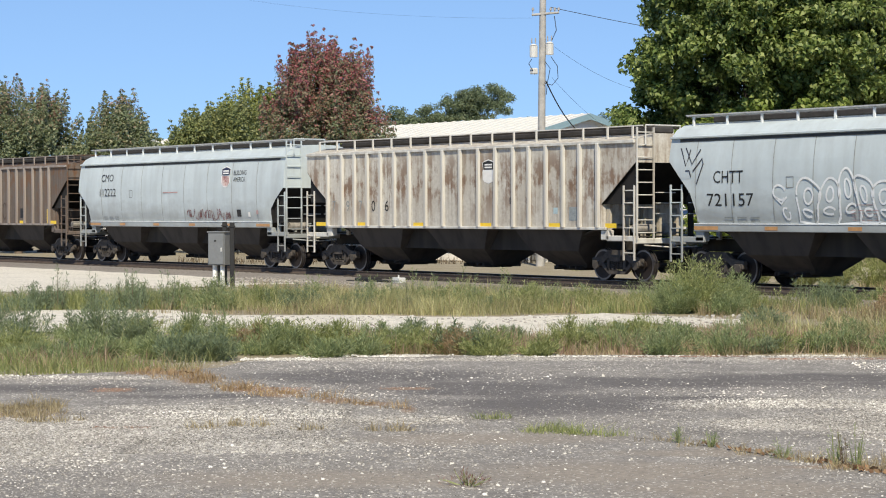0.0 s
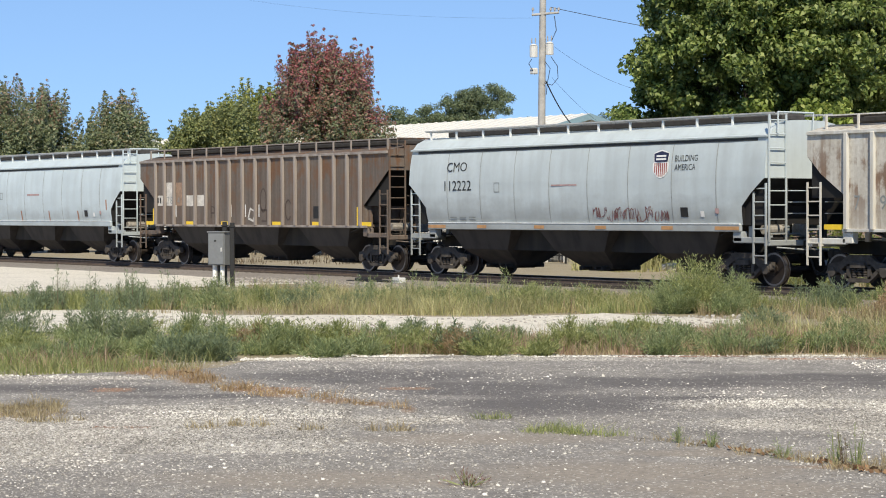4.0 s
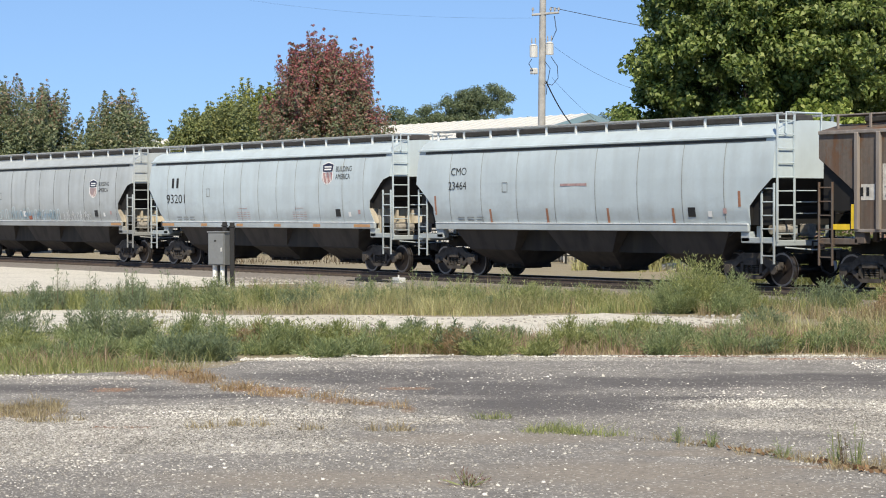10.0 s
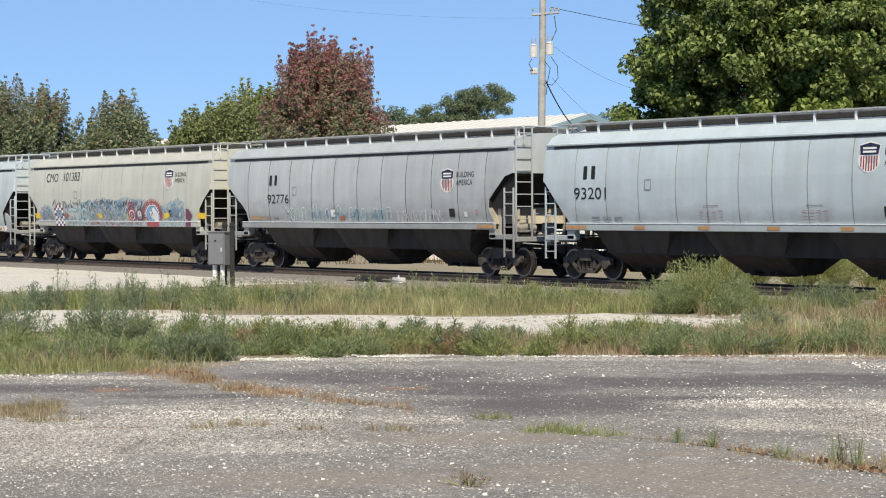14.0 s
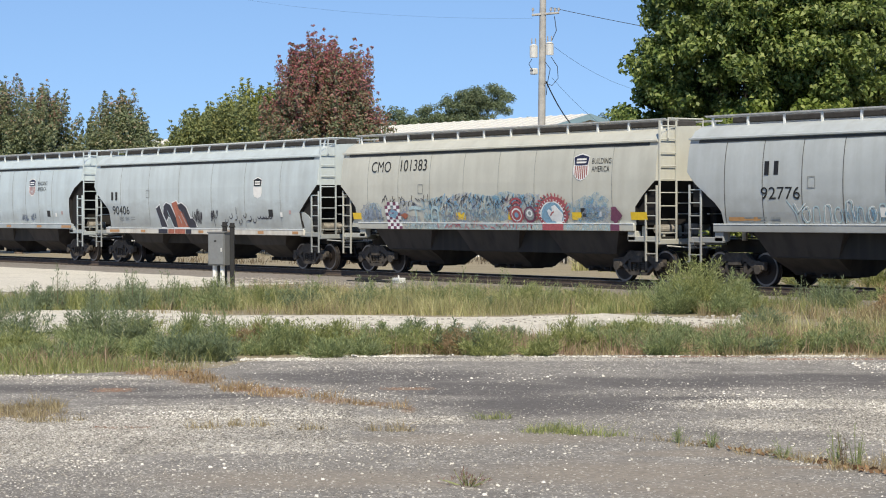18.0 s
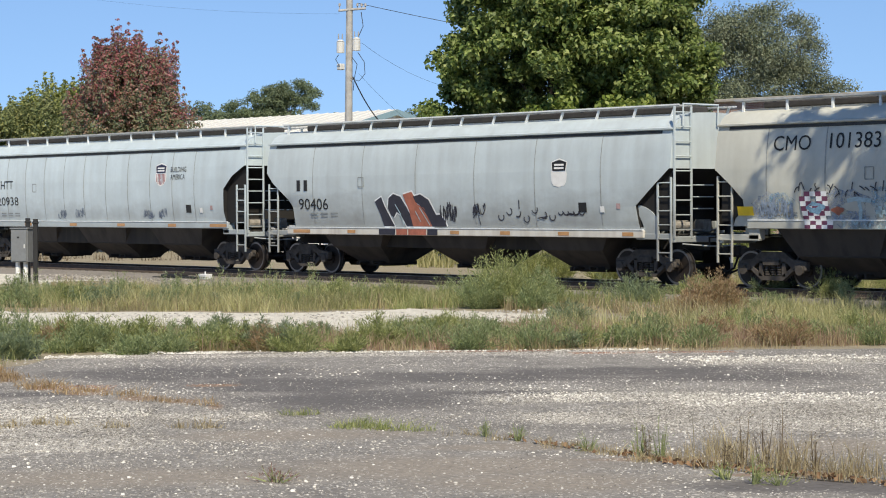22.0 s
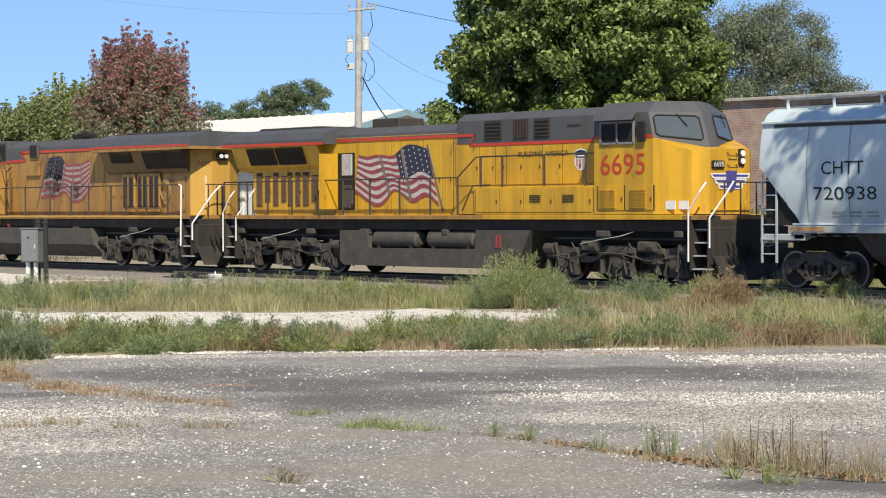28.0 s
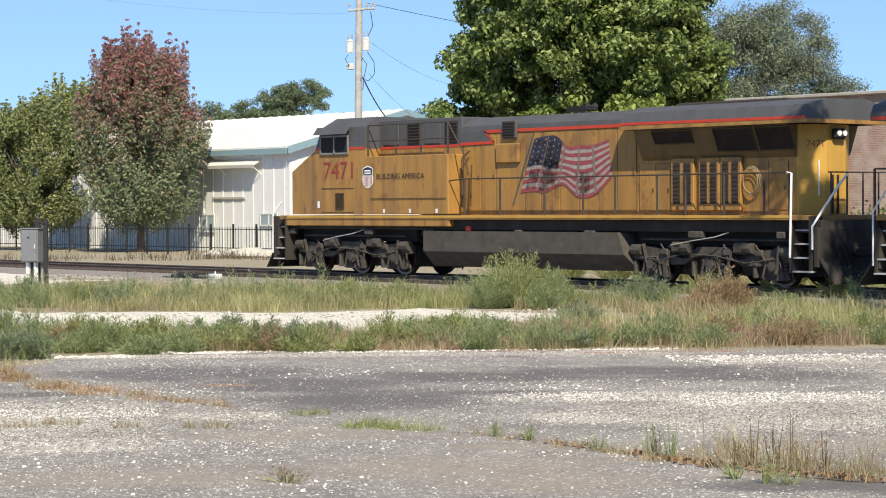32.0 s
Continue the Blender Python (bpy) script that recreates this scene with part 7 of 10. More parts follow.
    posts_rail(car, [1.7, 2.6, 4.3, 5.9], -1.47, 2.56, 3.41, M_RAILGREY)
    for s, x in ((-1, -10.55), (1, 10.0)):
        steps(car, x, s, -1.42, M_UNDER)
        bm = bmesh.new()
        tube(bm, [(x - 0.36, -1.52, 0.6), (x - 0.36, -1.52, 1.85), (x + 0.0 * s, -1.50, 2.35), (x + 0.05, -1.3, 2.6)], 0.024)
        tube(bm, [(x + 0.34, -1.50, 0.95), (x + 0.34, -1.50, 1.7), (x + 0.62, -1.2, 2.3), (x + 0.7, -1.0, 2.62)], 0.024)
        part("stair_rail", bm, M_WHITE, car, "white painted stair handrails")
    bm = bmesh.new()
    for y in (-0.9, -0.3, 0.3, 0.9):
        rod(bm, (-10.85, y, 1.78), (-10.85, y, 2.84), 0.022)
        rod(bm, (10.3, y, 1.78), (10.3, y, 2.6), 0.022)
    tube(bm, [(-10.85, -1.4, 2.84), (-10.85, 1.4, 2.84)], 0.02)
    tube(bm, [(10.3, -1.1, 2.6), (10.3, 1.1, 2.6)], 0.02)
    part("end_rail", bm, M_RAILGREY, car)
    # tank and reservoirs
    bm = bmesh.new()
    prism(bm, [(-4.8, 0.42), (-4.6, 0.28), (3.1, 0.28), (3.7, 1.36), (1.45, 1.36), (1.4, 0.82), (-3.4, 0.80), (-3.5, 1.33), (-4.8, 1.33)], -1.45, -0.3)
    prism(bm, [(-4.8, 0.42), (-4.6, 0.28), (3.1, 0.28), (3.7, 1.36), (-4.8, 1.33)], -0.3, 1.45)
    part("fuel_tank", bm, M_TANK, car, "dusty dark fuel tank")
    for a, b in ((-3.35, -1.25), (-0.85, 1.3)):
        bm = bmesh.new()
        L_ = b - a
        rod(bm, (a + 0.1, -1.15, 1.08), (b - 0.1, -1.15, 1.08), 0.26, seg=16)
        rod(bm, (a, -1.15, 1.08), (a + 0.1, -1.15, 1.08), 0.16, 0.26, seg=16)
        rod(bm, (b - 0.1, -1.15, 1.08), (b, -1.15, 1.08), 0.26, 0.16, seg=16)
        r = smooth_part(part("air_reservoir", bm, M_TANK, car, "dusty horizontal air reservoir"), 40)
        for x in (a + 0.3, b - 0.3):
            bm = bmesh.new()
            box(bm, x, -1.2, 0.82, 0.10, 0.3, 0.14)
            part("bracket", bm, M_UNDER, r)
    bm = bmesh.new()
    box(bm, 2.35, -1.47, 1.05, 0.07, 0.02, 0.36)
    box(bm, 2.50, -1.47, 1.05, 0.07, 0.02, 0.36)
    part("fuel_mark", bm, M_MAROON, car)
    CARS.append((car, -167.9))


# --- sooty locomotive at the tail, its cab facing back
def loco_dull():
    car = tagged(new("locomotive"), "sooty faded yellow diesel locomotive with overhanging radiator roof", "locomotive", "locomotives")
    Y = M_DULLYEL
    under_loco(car, -11.0, 10.85, -7.43, 7.2, None)
    bm = bmesh.new()
    box(bm, -0.03, 0, 1.71, 21.36, 3.02, 0.12, 0.01)
    part("walkway", bm, Y, car)
    bm = bmesh.new()
    box(bm, -6.5, 0, 1.60, 7.9, 2.98, 0.30, 0.02)
    part("cab_skirt", bm, Y, car)
    bm = bmesh.new()
    box(bm, -0.1, -1.515, 1.73, 20.3, 0.012, 0.06)
    part("sill_stripe", bm, M_REARYEL, car)
    bm = bmesh.new()
    box(bm, 3.6, 0, 2.95, 12.4, 2 * HOOD, 2.36)
    part("hood", bm, Y, car, "faded yellow engine hood")
    bm = bmesh.new()
    sec = [(-HOOD - 0.01, 4.10), (-HOOD + 0.02, 4.30), (-0.62, 4.54), (0.62, 4.54), (HOOD - 0.02, 4.30), (HOOD + 0.01, 4.10)]
    loft(bm, [[(-2.6, y, z) for y, z in sec], [(4.6, y, z) for y, z in sec]])
    part("hood_roof", bm, M_LGREY, car, "dark grey rounded hood roof")
    # equipment cabinet flush with the cab, walkway and rail on top
    bm = bmesh.new()
    box(bm, -4.46, 0, 2.66, 3.78, 3.02, 1.72, 0.02)
    part("cabinet", bm, Y, car, "yellow equipment cabinet behind the cab")
    bm = bmesh.new()
    box(bm, -4.46, 0, 4.05, 3.78, 2 * HOOD, 1.08, 0.02)
    part("upper_hood", bm, M_LGREY, car)
    bm = bmesh.new()
    box(bm, -4.46, -0.02, 3.64, 3.78, 2 * HOOD, 0.22)
    part("upper_band", bm, Y, car)
    for x in (-5.0, -3.3):
        louvre(car, x, 3.86, 0.55, 0.62, -HOOD - 0.01, 7, M_GRILLE)
    for x in (-6.1, -4.2):
        bm = bmesh.new()
        box(bm, x + 0.35, -HOOD - 0.02, 4.15, 0.7, 0.03, 0.6, 0.01)
        part("vent_cover", bm, M_LGREY, car)
    posts_rail(car, [-6.3, -5.0, -3.85, -2.65], -1.44, 3.52, 4.44, M_RAILGREY, [[(-6.3, -1.44, 3.98), (-2.65, -1.44, 3.98)], [(-2.65, -1.44, 4.44), (-1.95, -1.44, 3.5), (-1.75, -1.44, 2.9)]])
    stripe_line(car, [(-6.25, 3.77), (-2.6, 3.77)], hood_surf, 0.075, 0.03)
    stripe_line(car, [(-2.6, 3.80), (-1.15, 3.82), (-1.55, 4.13), (4.5, 4.13)], hood_surf, 0.085, 0.045)
    v = [(-2.6, 0, 3.84), (-1.2, 0, 3.84), (-1.55, 0, 4.12), (-2.6, 0, 4.12)]
    decal("grey_chevron", v, [(0, 1, 2, 3)], hood_surf, 0.038, M_LGREY, car, flip=False)
    # hood doors
    panel_row(car, [-2.5, -1.75, -1.1, 0.1, 0.75, 1.5, 2.25, 3.0, 3.7, 4.4], 1.86, 4.05, -HOOD, Y)
    panel_row(car, [4.5, 5.1, 5.65], 1.86, 3.1, -HOOD, Y)
    bm = bmesh.new()
    box(bm, -0.55, -HOOD - 0.06, 3.5, 0.95, 0.10, 0.55, 0.03)
    part("sand_box", bm, Y, car)
    bm = bmesh.new()
    box(bm, -0.45, -HOOD - 0.05, 4.15, 0.55, 0.10, 0.5, 0.02)
    part("vent_box", bm, M_LGREY, car, "dark grey vent box on the hood")
    louvre(car, -0.72, 3.92, 0.5, 0.46, -HOOD - 0.11, 6, M_GRILLE)
    flag(car, [(0.51, 3.87), (1.0, 3.94), (1.41, 3.95), (1.85, 3.58), (2.3, 3.66), (2.72, 3.62), (3.40, 3.78)],
         [(-0.07, 2.38), (0.5, 2.44), (0.95, 2.34), (1.61, 2.68), (2.15, 2.22), (2.85, 2.24), (3.50, 2.75)], [(0.48, 4.04), (-0.38, 2.05)], hood_surf, 0.42, 0.028, 0.7)
    bm = bmesh.new()
    tube(bm, [(-2.3, -1.2, 2.0), (-2.3, -1.2, 3.4), (-2.1, -1.1, 3.6)], 0.03)
    tube(bm, [(-1.95, -1.2, 2.0), (-1.9, -1.2, 3.2)], 0.025)
    part("conduit", bm, M_SEAM, car)
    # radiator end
    # the flare's paint carries the shade of its overhanging roof
    wing(car, 4.35, 10.55, 3.98, 4.58, M_SHADEYEL, 1.52, 0.74)
    bm = bmesh.new()
    prism(bm, [(9.2, 3.98), (10.5, 3.98), (10.5, 4.15), (9.2, 4.15)], -1.526, 1.526)
    box(bm, 7.45, 0, 4.03, 6.24, 3.07, 0.10)
    part("roof_edge", bm, Y, car)
    stripe_line(car, [(4.36, 4.13), (10.54, 4.11)], lambda z: 1.52, 0.07, 0.022)
    slab_on_flare(car, 5.3, 6.65, 3.98, 1.52, 0.45, 0.96)
    slab_on_flare(car, 7.40, 8.68, 3.98, 1.52, 0.10, 0.96)
    slab_on_flare(car, 8.78, 9.9, 3.98, 1.52, 0.10, 0.96)
    for x, w in ((5.72, 0.79), (6.68, 0.70), (7.41, 0.69)):
        bm = bmesh.new()
        box(bm, x + w / 2, -HOOD - 0.06, 2.55, w, 0.10, 1.34, 0.02)
        d = part("filter_box", bm, M_DULLYEL, car, "yellow box with tall dark louvres")
        for k in (0.08, 0.55):
            bm = bmesh.new()
            box(bm, x + w * (k + 0.18), -HOOD - 0.115, 2.58, w * 0.30, 0.02, 1.05)
            for j in range(10):
                box(bm, x + w * (k + 0.18), -HOOD - 0.13, 2.1 + 0.105 * j, w * 0.28, 0.02, 0.03)
            part("louvre", bm, M_GRILLE, d)
    bm = bmesh.new()
    for k in range(3):
        pts = [(8.44 + (0.30 - 0.03 * k) * math.cos(a), -HOOD - 0.08 - 0.03 * k, 2.62 + (0.36 - 0.03 * k) * math.sin(a)) for a in [i * math.pi / 8 for i in range(17)]]
        tube(bm, pts, 0.013, 5)
    part("coiled_hose", bm, M_HOSE, car, "coiled pale hose hung on the hood")
    panel_row(car, [8.92, 9.55], 1.9, 3.1, -HOOD, Y)
    # rear wall, its light and number
    bm = bmesh.new()
    # wall paint lightened to stand for direct sun on it
    prism_z(bm, [(9.803, -HOOD), (9.83, -HOOD), (10.23, -0.35), (10.23, 0.35), (9.83, HOOD), (9.803, HOOD)], 1.78, 3.975)
    part("rear_wall", bm, M_REARYEL, car, "yellow rear wall with chamfered corners")
    bm = bmesh.new()
    box(bm, 10.31, 0.0, 3.74, 0.18, 0.42, 0.26, 0.05)
    h = part("headlight", bm, M_BLACK, car, "twin rear headlight under the roof")
    bm = bmesh.new()
    for y in (-0.1, 0.1):
        disc(bm, (10.41, y, 3.76), 0.075, 0.03, axis="X", seg=14)
    part("lens", bm, M_LAMP, h)

    def corner(a, z, off):
        """A point on the chamfer, a metres from its side edge."""
        k_ = a / 0.738
        return (9.83 + 0.40 * k_ + 0.84 * off, -HOOD + 0.62 * k_ - 0.54 * off, z)

    bm = bmesh.new()
    rod(bm, corner(0.52, 2.25, 0.04), corner(0.52, 3.1, 0.04), 0.018)
    part("grab_iron", bm, M_WHITE, car)
    bm = bmesh.new()
    for a in (0.1, 0.3):
        rod(bm, (10.26, -0.28 + a, 1.8), (10.26, -0.28 + a, 2.75), 0.03)
    part("cable_conduit", bm, M_BLACK, car)
    v, f = text_mesh("7471", 0.17, 0.42)
    me = bpy.data.meshes.new("rear_number")
    me.from_pydata([corner(0.22 + a, 3.42 + c, 0.008) for a, _, c in v], [], f)
    me.materials.append(M_DARKRED)
    o = tagged(new("rear_number", me), kind="stuff")
    o.parent = car
    # air horn on the roof
    bm = bmesh.new()
    box(bm, 1.42, 0, 4.56, 0.75, 0.10, 0.06)
    for x, d in ((1.15, 1), (1.42, 1), (1.70, 1), (1.28, -1), (1.56, -1)):
        z = 4.66 if d > 0 else 4.74
        rod(bm, (x, 0.22 * d, z), (x, -0.18 * d, z), 0.035, 0.05, 10)
        rod(bm, (x, -0.18 * d, z), (x, -0.30 * d, z), 0.05, 0.12, 12)
    part("air_horn", bm, M_BLACK, car, "black five-trumpet air horn on the roof")
    # cab
    cab(car, -6.35, -8.8, -1, 1.86, Y, blunt=0.22, crown=3.12)
    cs = lambda z: 1.52
    lettering("7471", -8.38, 2.86, 0.53, cs, car, M_DARKRED, width=1.44, lift=0.012)
    shield_logo(car, -6.22, 2.60, 0.46, 0.62, cs)
    lettering("BUILDING AMERICA", -5.80, 2.84, 0.16, cs, car, M_LETTER, width=2.2, lift=0.012)
    stripe_line(car, [(-8.8, 3.78), (-6.35, 3.78)], cs, 0.075, 0.012)
    side_window(car, -8.5, -7.15, 3.64, 4.16, -1.53)
    v, f = strokes([[(-8.5, 2.58), (-6.9, 2.58)], [(-6.1, 2.26), (-2.65, 2.26)], [(-8.5, 1.86), (-6.9, 1.86)]], 0.03)
    decal("panel_seam", v, f, cs, 0.008, M_SEAM, car)
    louvre(car, -7.8, 1.95, 0.42, 0.5, -1.525, 7, M_SEAM)
    for x in (-5.5, -4.3, -3.1):
        patch("reflector", x, 1.84, 0.1, 0.12, cs, car, M_WHITE, 0.012)
    patch("placard", -8.7, 2.0, 0.12, 0.2, cs, car, M_WHITE, 0.012)
    # handrails and steps
    posts_rail(car, [-1.9, -0.4, 1.4, 2.9, 4.1, 5.6, 6.6, 7.9, 9.2, 10.0], -1.47, 1.78, 2.80, M_RAILGREY, [[(-2.6, -1.47, 2.75), (-1.9, -1.47, 2.80)]])
    for s, x in ((-1, -10.7), (1, 10.35)):
        steps(car, x, s, -1.42, M_UNDER)
        bm = bmesh.new()
        if s > 0:
            tube(bm, [(9.95, -1.50, 2.80), (10.1, -1.52, 2.78), (10.05, -1.52, 0.75)], 0.03)
            tube(bm, [(10.72, -1.50, 0.95), (10.72, -1.50, 1.5), (11.0, -0.9, 2.45), (11.05, -0.6, 2.75)], 0.03)
        else:
            tube(bm, [(x - 0.36, -1.50, 0.6), (x - 0.36, -1.50, 1.8), (x - 0.1, -1.35, 2.2)], 0.03)
        part("stair_rail", bm, M_WHITE, car, "white painted stair handrails")
    bm = bmesh.new()
    for y in (-0.9, -0.3, 0.3, 0.9):
        rod(bm, (10.8, y, 1.78), (10.8, y, 2.8), 0.022)
    tube(bm, [(10.8, -1.0, 2.8), (10.8, 1.2, 2.8)], 0.02)
    part("end_rail", bm, M_RAILGREY, car)
    bm = bmesh.new()
    tank = [(-1.45, 1.32), (-1.45, 0.74), (-1.02, 0.30), (1.02, 0.30), (1.45, 0.74), (1.45, 1.32)]
    loft(bm, [[(-3.75, y, z) for y, z in tank], [(4.15 + 0.42 * (1.32 - z), y, z) for y, z in tank]])
    part("fuel_tank", bm, M_TANK, car, "dusty dark fuel tank")
    bm = bmesh.new()
    for x in (-2.6, -1.2, 2.2):
        disc(bm, (x, -1.1, 1.36), 0.12, 0.14, axis="Z", seg=10)
    part("filler_cap", bm, M_TANK, car)
    bm = bmesh.new()
    box(bm, -1.9, -1.3, 1.40, 0.22, 0.12, 0.14, 0.02)
    part("red_cap", bm, M_RED, car)
    CARS.append((car, -191.35))


loco_bright()
loco_dull()


# ---------------------------------------------------------------- trees
def bark(name, base):
    return plain(name, base, 0.9, 0.0, 0.4, 7.0, 0.5)


M_BARK = bark("grey_brown_bark", (0.13, 0.10, 0.08))
M_LEAF_BIG = foliage("broad_green_leaves", [(0.0, (0.075, 0.125, 0.034)), (0.45, (0.175, 0.245, 0.065)), (0.8, (0.31, 0.385, 0.115)), (1.0, (0.46, 0.52, 0.20))], trans=0.38)
M_LEAF_FAR = foliage("distant_green_leaves", [(0.0, (0.145, 0.195, 0.115)), (0.6, (0.20, 0.255, 0.14)), (1.0, (0.26, 0.31, 0.17))], trans=0.4)
M_LEAF_WILLOW = foliage("grey_green_leaves", [(0.0, (0.135, 0.17, 0.105)), (0.6, (0.205, 0.24, 0.15)), (1.0, (0.30, 0.33, 0.215))])
M_LEAF_YEL = foliage("yellowing_green_leaves", [(0.0, (0.12, 0.165, 0.045)), (0.6, (0.25, 0.285, 0.068)), (1.0, (0.45, 0.44, 0.115))])
M_LEAF_YELLOWING = foliage("grey_green_yellowing_leaves", [(0.0, (0.165, 0.21, 0.095)), (0.6, (0.28, 0.325, 0.135)), (1.0, (0.46, 0.46, 0.19))], trans=0.4)
M_LEAF_BUSH = foliage("yellow_green_shrub_leaves", [(0.0, (0.09, 0.12, 0.03)), (0.6, (0.15, 0.18, 0.045)), (1.0, (0.22, 0.24, 0.07))])


def autumn(name, lo, hi, share):
    """Leaves green below and turning red above, mixed leaf by leaf."""
    m, nt, n, l, b = shader(name)
    geo = n.new("ShaderNodeNewGeometry")
    green = ramp(nt, geo.outputs["Random Per Island"], [(0.0, (0.175, 0.225, 0.13)), (0.6, (0.285, 0.335, 0.19)), (1.0, (0.44, 0.465, 0.29))])
    red = ramp(nt, geo.outputs["Random Per Island"], [(0.0, (0.24, 0.21, 0.14)), (0.4, (0.37, 0.19, 0.18)), (1.0, (0.55, 0.18, 0.21))])
    tc = n.new("ShaderNodeTexCoord")
    sep = n.new("ShaderNodeSeparateXYZ")
    l.new(tc.outputs["Object"], sep.inputs[0])
    rise = n.new("ShaderNodeMapRange")
    rise.inputs[1].default_value, rise.inputs[2].default_value = lo, hi
    l.new(sep.outputs[2], rise.inputs[0])
    nz = noise_node(nt, 0.9, 3.0)
    add = n.new("ShaderNodeMath")
    add.operation = "ADD"
    l.new(rise.outputs[0], add.inputs[0])
    l.new(nz.outputs[0], add.inputs[1])
    halve = n.new("ShaderNodeMath")
    halve.operation = "MULTIPLY"
    halve.inputs[1].default_value = 0.5
    l.new(add.outputs[0], halve.inputs[0])
    odd = n.new("ShaderNodeMath")
    odd.operation = "MULTIPLY_ADD"
    l.new(geo.outputs["Random Per Island"], odd.inputs[0])
    odd.inputs[1].default_value = 0.34
    l.new(halve.outputs[0], odd.inputs[2])
    low = n.new("ShaderNodeMath")
    low.operation = "SUBTRACT"
    low.inputs[1].default_value = 0.17
    l.new(odd.outputs[0], low.inputs[0])
    fac = ramp(nt, low.outputs[0], [(0.45 - share / 2, G0), (0.72 - share / 2, G1)])
    col = mix(nt, fac.outputs[0], green.outputs[0], red.outputs[0])
    l.new(col, b.inputs["Base Color"])
    b.inputs["Roughness"].default_value = 0.55
    tr = n.new("ShaderNodeBsdfTranslucent")
    l.new(col, tr.inputs[0])
    ms = n.new("ShaderNodeMixShader")
    ms.inputs[0].default_value = 0.45
    l.new(b.outputs[0], ms.inputs[1])
    l.new(tr.outputs[0], ms.inputs[2])
    l.new(ms.outputs[0], n["Material Output"].inputs[0])
    return m


M_LEAF_RED = autumn("reddening_maple_leaves", 1.0, 11.5, -0.07)
M_LEAF_TURN = autumn("turning_green_maple_leaves", 1.0, 11.0, -0.40)


def tree(label, x, y, lobes, clumps, per, leaf, spread, mat, trunk_r, seed, z0=LOT, fork=2.2, lean=(0, 0), thin=0.0, shoots=0.0):
    """Tapered trunk, limbs to the clumps of the crown, and leaves in clumps over rounded lobes (cx, cy, cz, rx, ry, rz)."""
    global rng
    rng = np.random.default_rng(seed)
    t = tagged(new("tree"), label, "tree")
    t.location = (x, y, z0)
    vols = np.array([l[3] * l[4] * l[5] for l in lobes]) ** (2 / 3)
    cs = []
    tries = 0
    while len(cs) < clumps and tries < clumps * 20:
        tries += 1
        k = rng.choice(len(lobes), p=vols / vols.sum())
        cx, cy, cz, rx, ry, rz = lobes[k]
        d = rng.normal(size=3)
        d /= np.linalg.norm(d)
        f = rng.uniform(0.62, 1.04)
        p = np.array([cx + d[0] * rx * f, cy + d[1] * ry * f, cz + d[2] * rz * f])
        if noise.noise(Vector(p * 0.55) + Vector((seed, 0, 0))) < -0.28 + thin:
            continue
        cs.append(p)
    cs = np.array(cs)
    if shoots:
        # every clump is a slender shoot that climbs up and out, full at its foot and thin at its tip
        mid = np.array([0, 0, min(l[2] for l in lobes)])
        out = cs - mid
        out /= np.linalg.norm(out, axis=1)[:, None]
        way_ = out * 0.55 + np.array([0, 0, 0.85]) + rng.normal(size=cs.shape) * 0.12
        way_ /= np.linalg.norm(way_, axis=1)[:, None]
        long_ = shoots * rng.uniform(0.6, 1.25, len(cs))
        lots = []
        for k, fat, share in ((-0.45, 1.0, 0.28), (-0.1, 0.9, 0.26), (0.2, 0.7, 0.22), (0.5, 0.45, 0.15), (0.8, 0.25, 0.09)):
            lots.append(leaf_cloud(cs + way_ * (long_ * k)[:, None], max(3, int(per * share)), spread * fat, leaf, 0.15, 0.42))
        v = np.concatenate([a for a, _ in lots])
        f = np.arange(len(v)).reshape(-1, 4)
    else:
        v, f = leaf_cloud(cs, per, spread, leaf, 0.35)
    soup("crown", v, f, mat, t)
    bm = bmesh.new()
    top = Vector((lean[0], lean[1], fork))
    rod(bm, (0, 0, -0.1), top * 0.5, trunk_r * 1.25, trunk_r, 9)
    rod(bm, top * 0.5, top, trunk_r, trunk_r * 0.85, 9)
    part("trunk", bm, M_BARK, t)
    pick = cs[rng.choice(len(cs), size=min(18 if len(cs) > 100 else 6, len(cs)), replace=False)]
    for q in pick:
        q = Vector(q)
        bm = bmesh.new()
        mid = top.lerp(q, 0.5) + Vector((0, 0, 0.12 * (q - top).length))
        rod(bm, top * 0.96, mid, trunk_r * 0.42, trunk_r * 0.2, 6, False)
        rod(bm, mid, q, trunk_r * 0.2, trunk_r * 0.06, 5, False)
        part("limb", bm, M_BARK, t)
    return t


M_LEAF_BRIGHT = foliage("bright_young_leaves", [(0.0, (0.13, 0.19, 0.035)), (0.5, (0.25, 0.33, 0.07)), (1.0, (0.42, 0.48, 0.14))], trans=0.4)


def lobe(du, z, r, h, dw=0.0):
    """A lobe of a crown, du to the right of the trunk and dw behind it as seen from the lot."""
    return (du * RX + dw * FX, du * RY + dw * FY, z, r, r, h)


x, y = at(12.5, 84.5)
tree("large spreading green broadleaf tree behind the track", x, y,
     [lobe(0, 9.6, 4.9, 5.4), lobe(-4.0, 6.5, 2.0, 1.5), lobe(-2.6, 7.4, 2.6, 2.4), lobe(3.2, 7.4, 2.9, 2.9), lobe(1.0, 6.6, 3.4, 2.2), lobe(0.2, 13.2, 4.0, 3.2), lobe(-2.4, 11.5, 2.2, 2.6), lobe(3.6, 11.0, 2.2, 2.8), lobe(-0.6, 9.0, 2.6, 2.8, -3.0), lobe(1.8, 8.8, 2.4, 2.6, -3.0), lobe(0.4, 11.6, 2.4, 2.2, -2.6)],
     1000, 165, 0.125, 0.60, M_LEAF_BIG, 0.42, 11, fork=3.6, thin=-0.12)
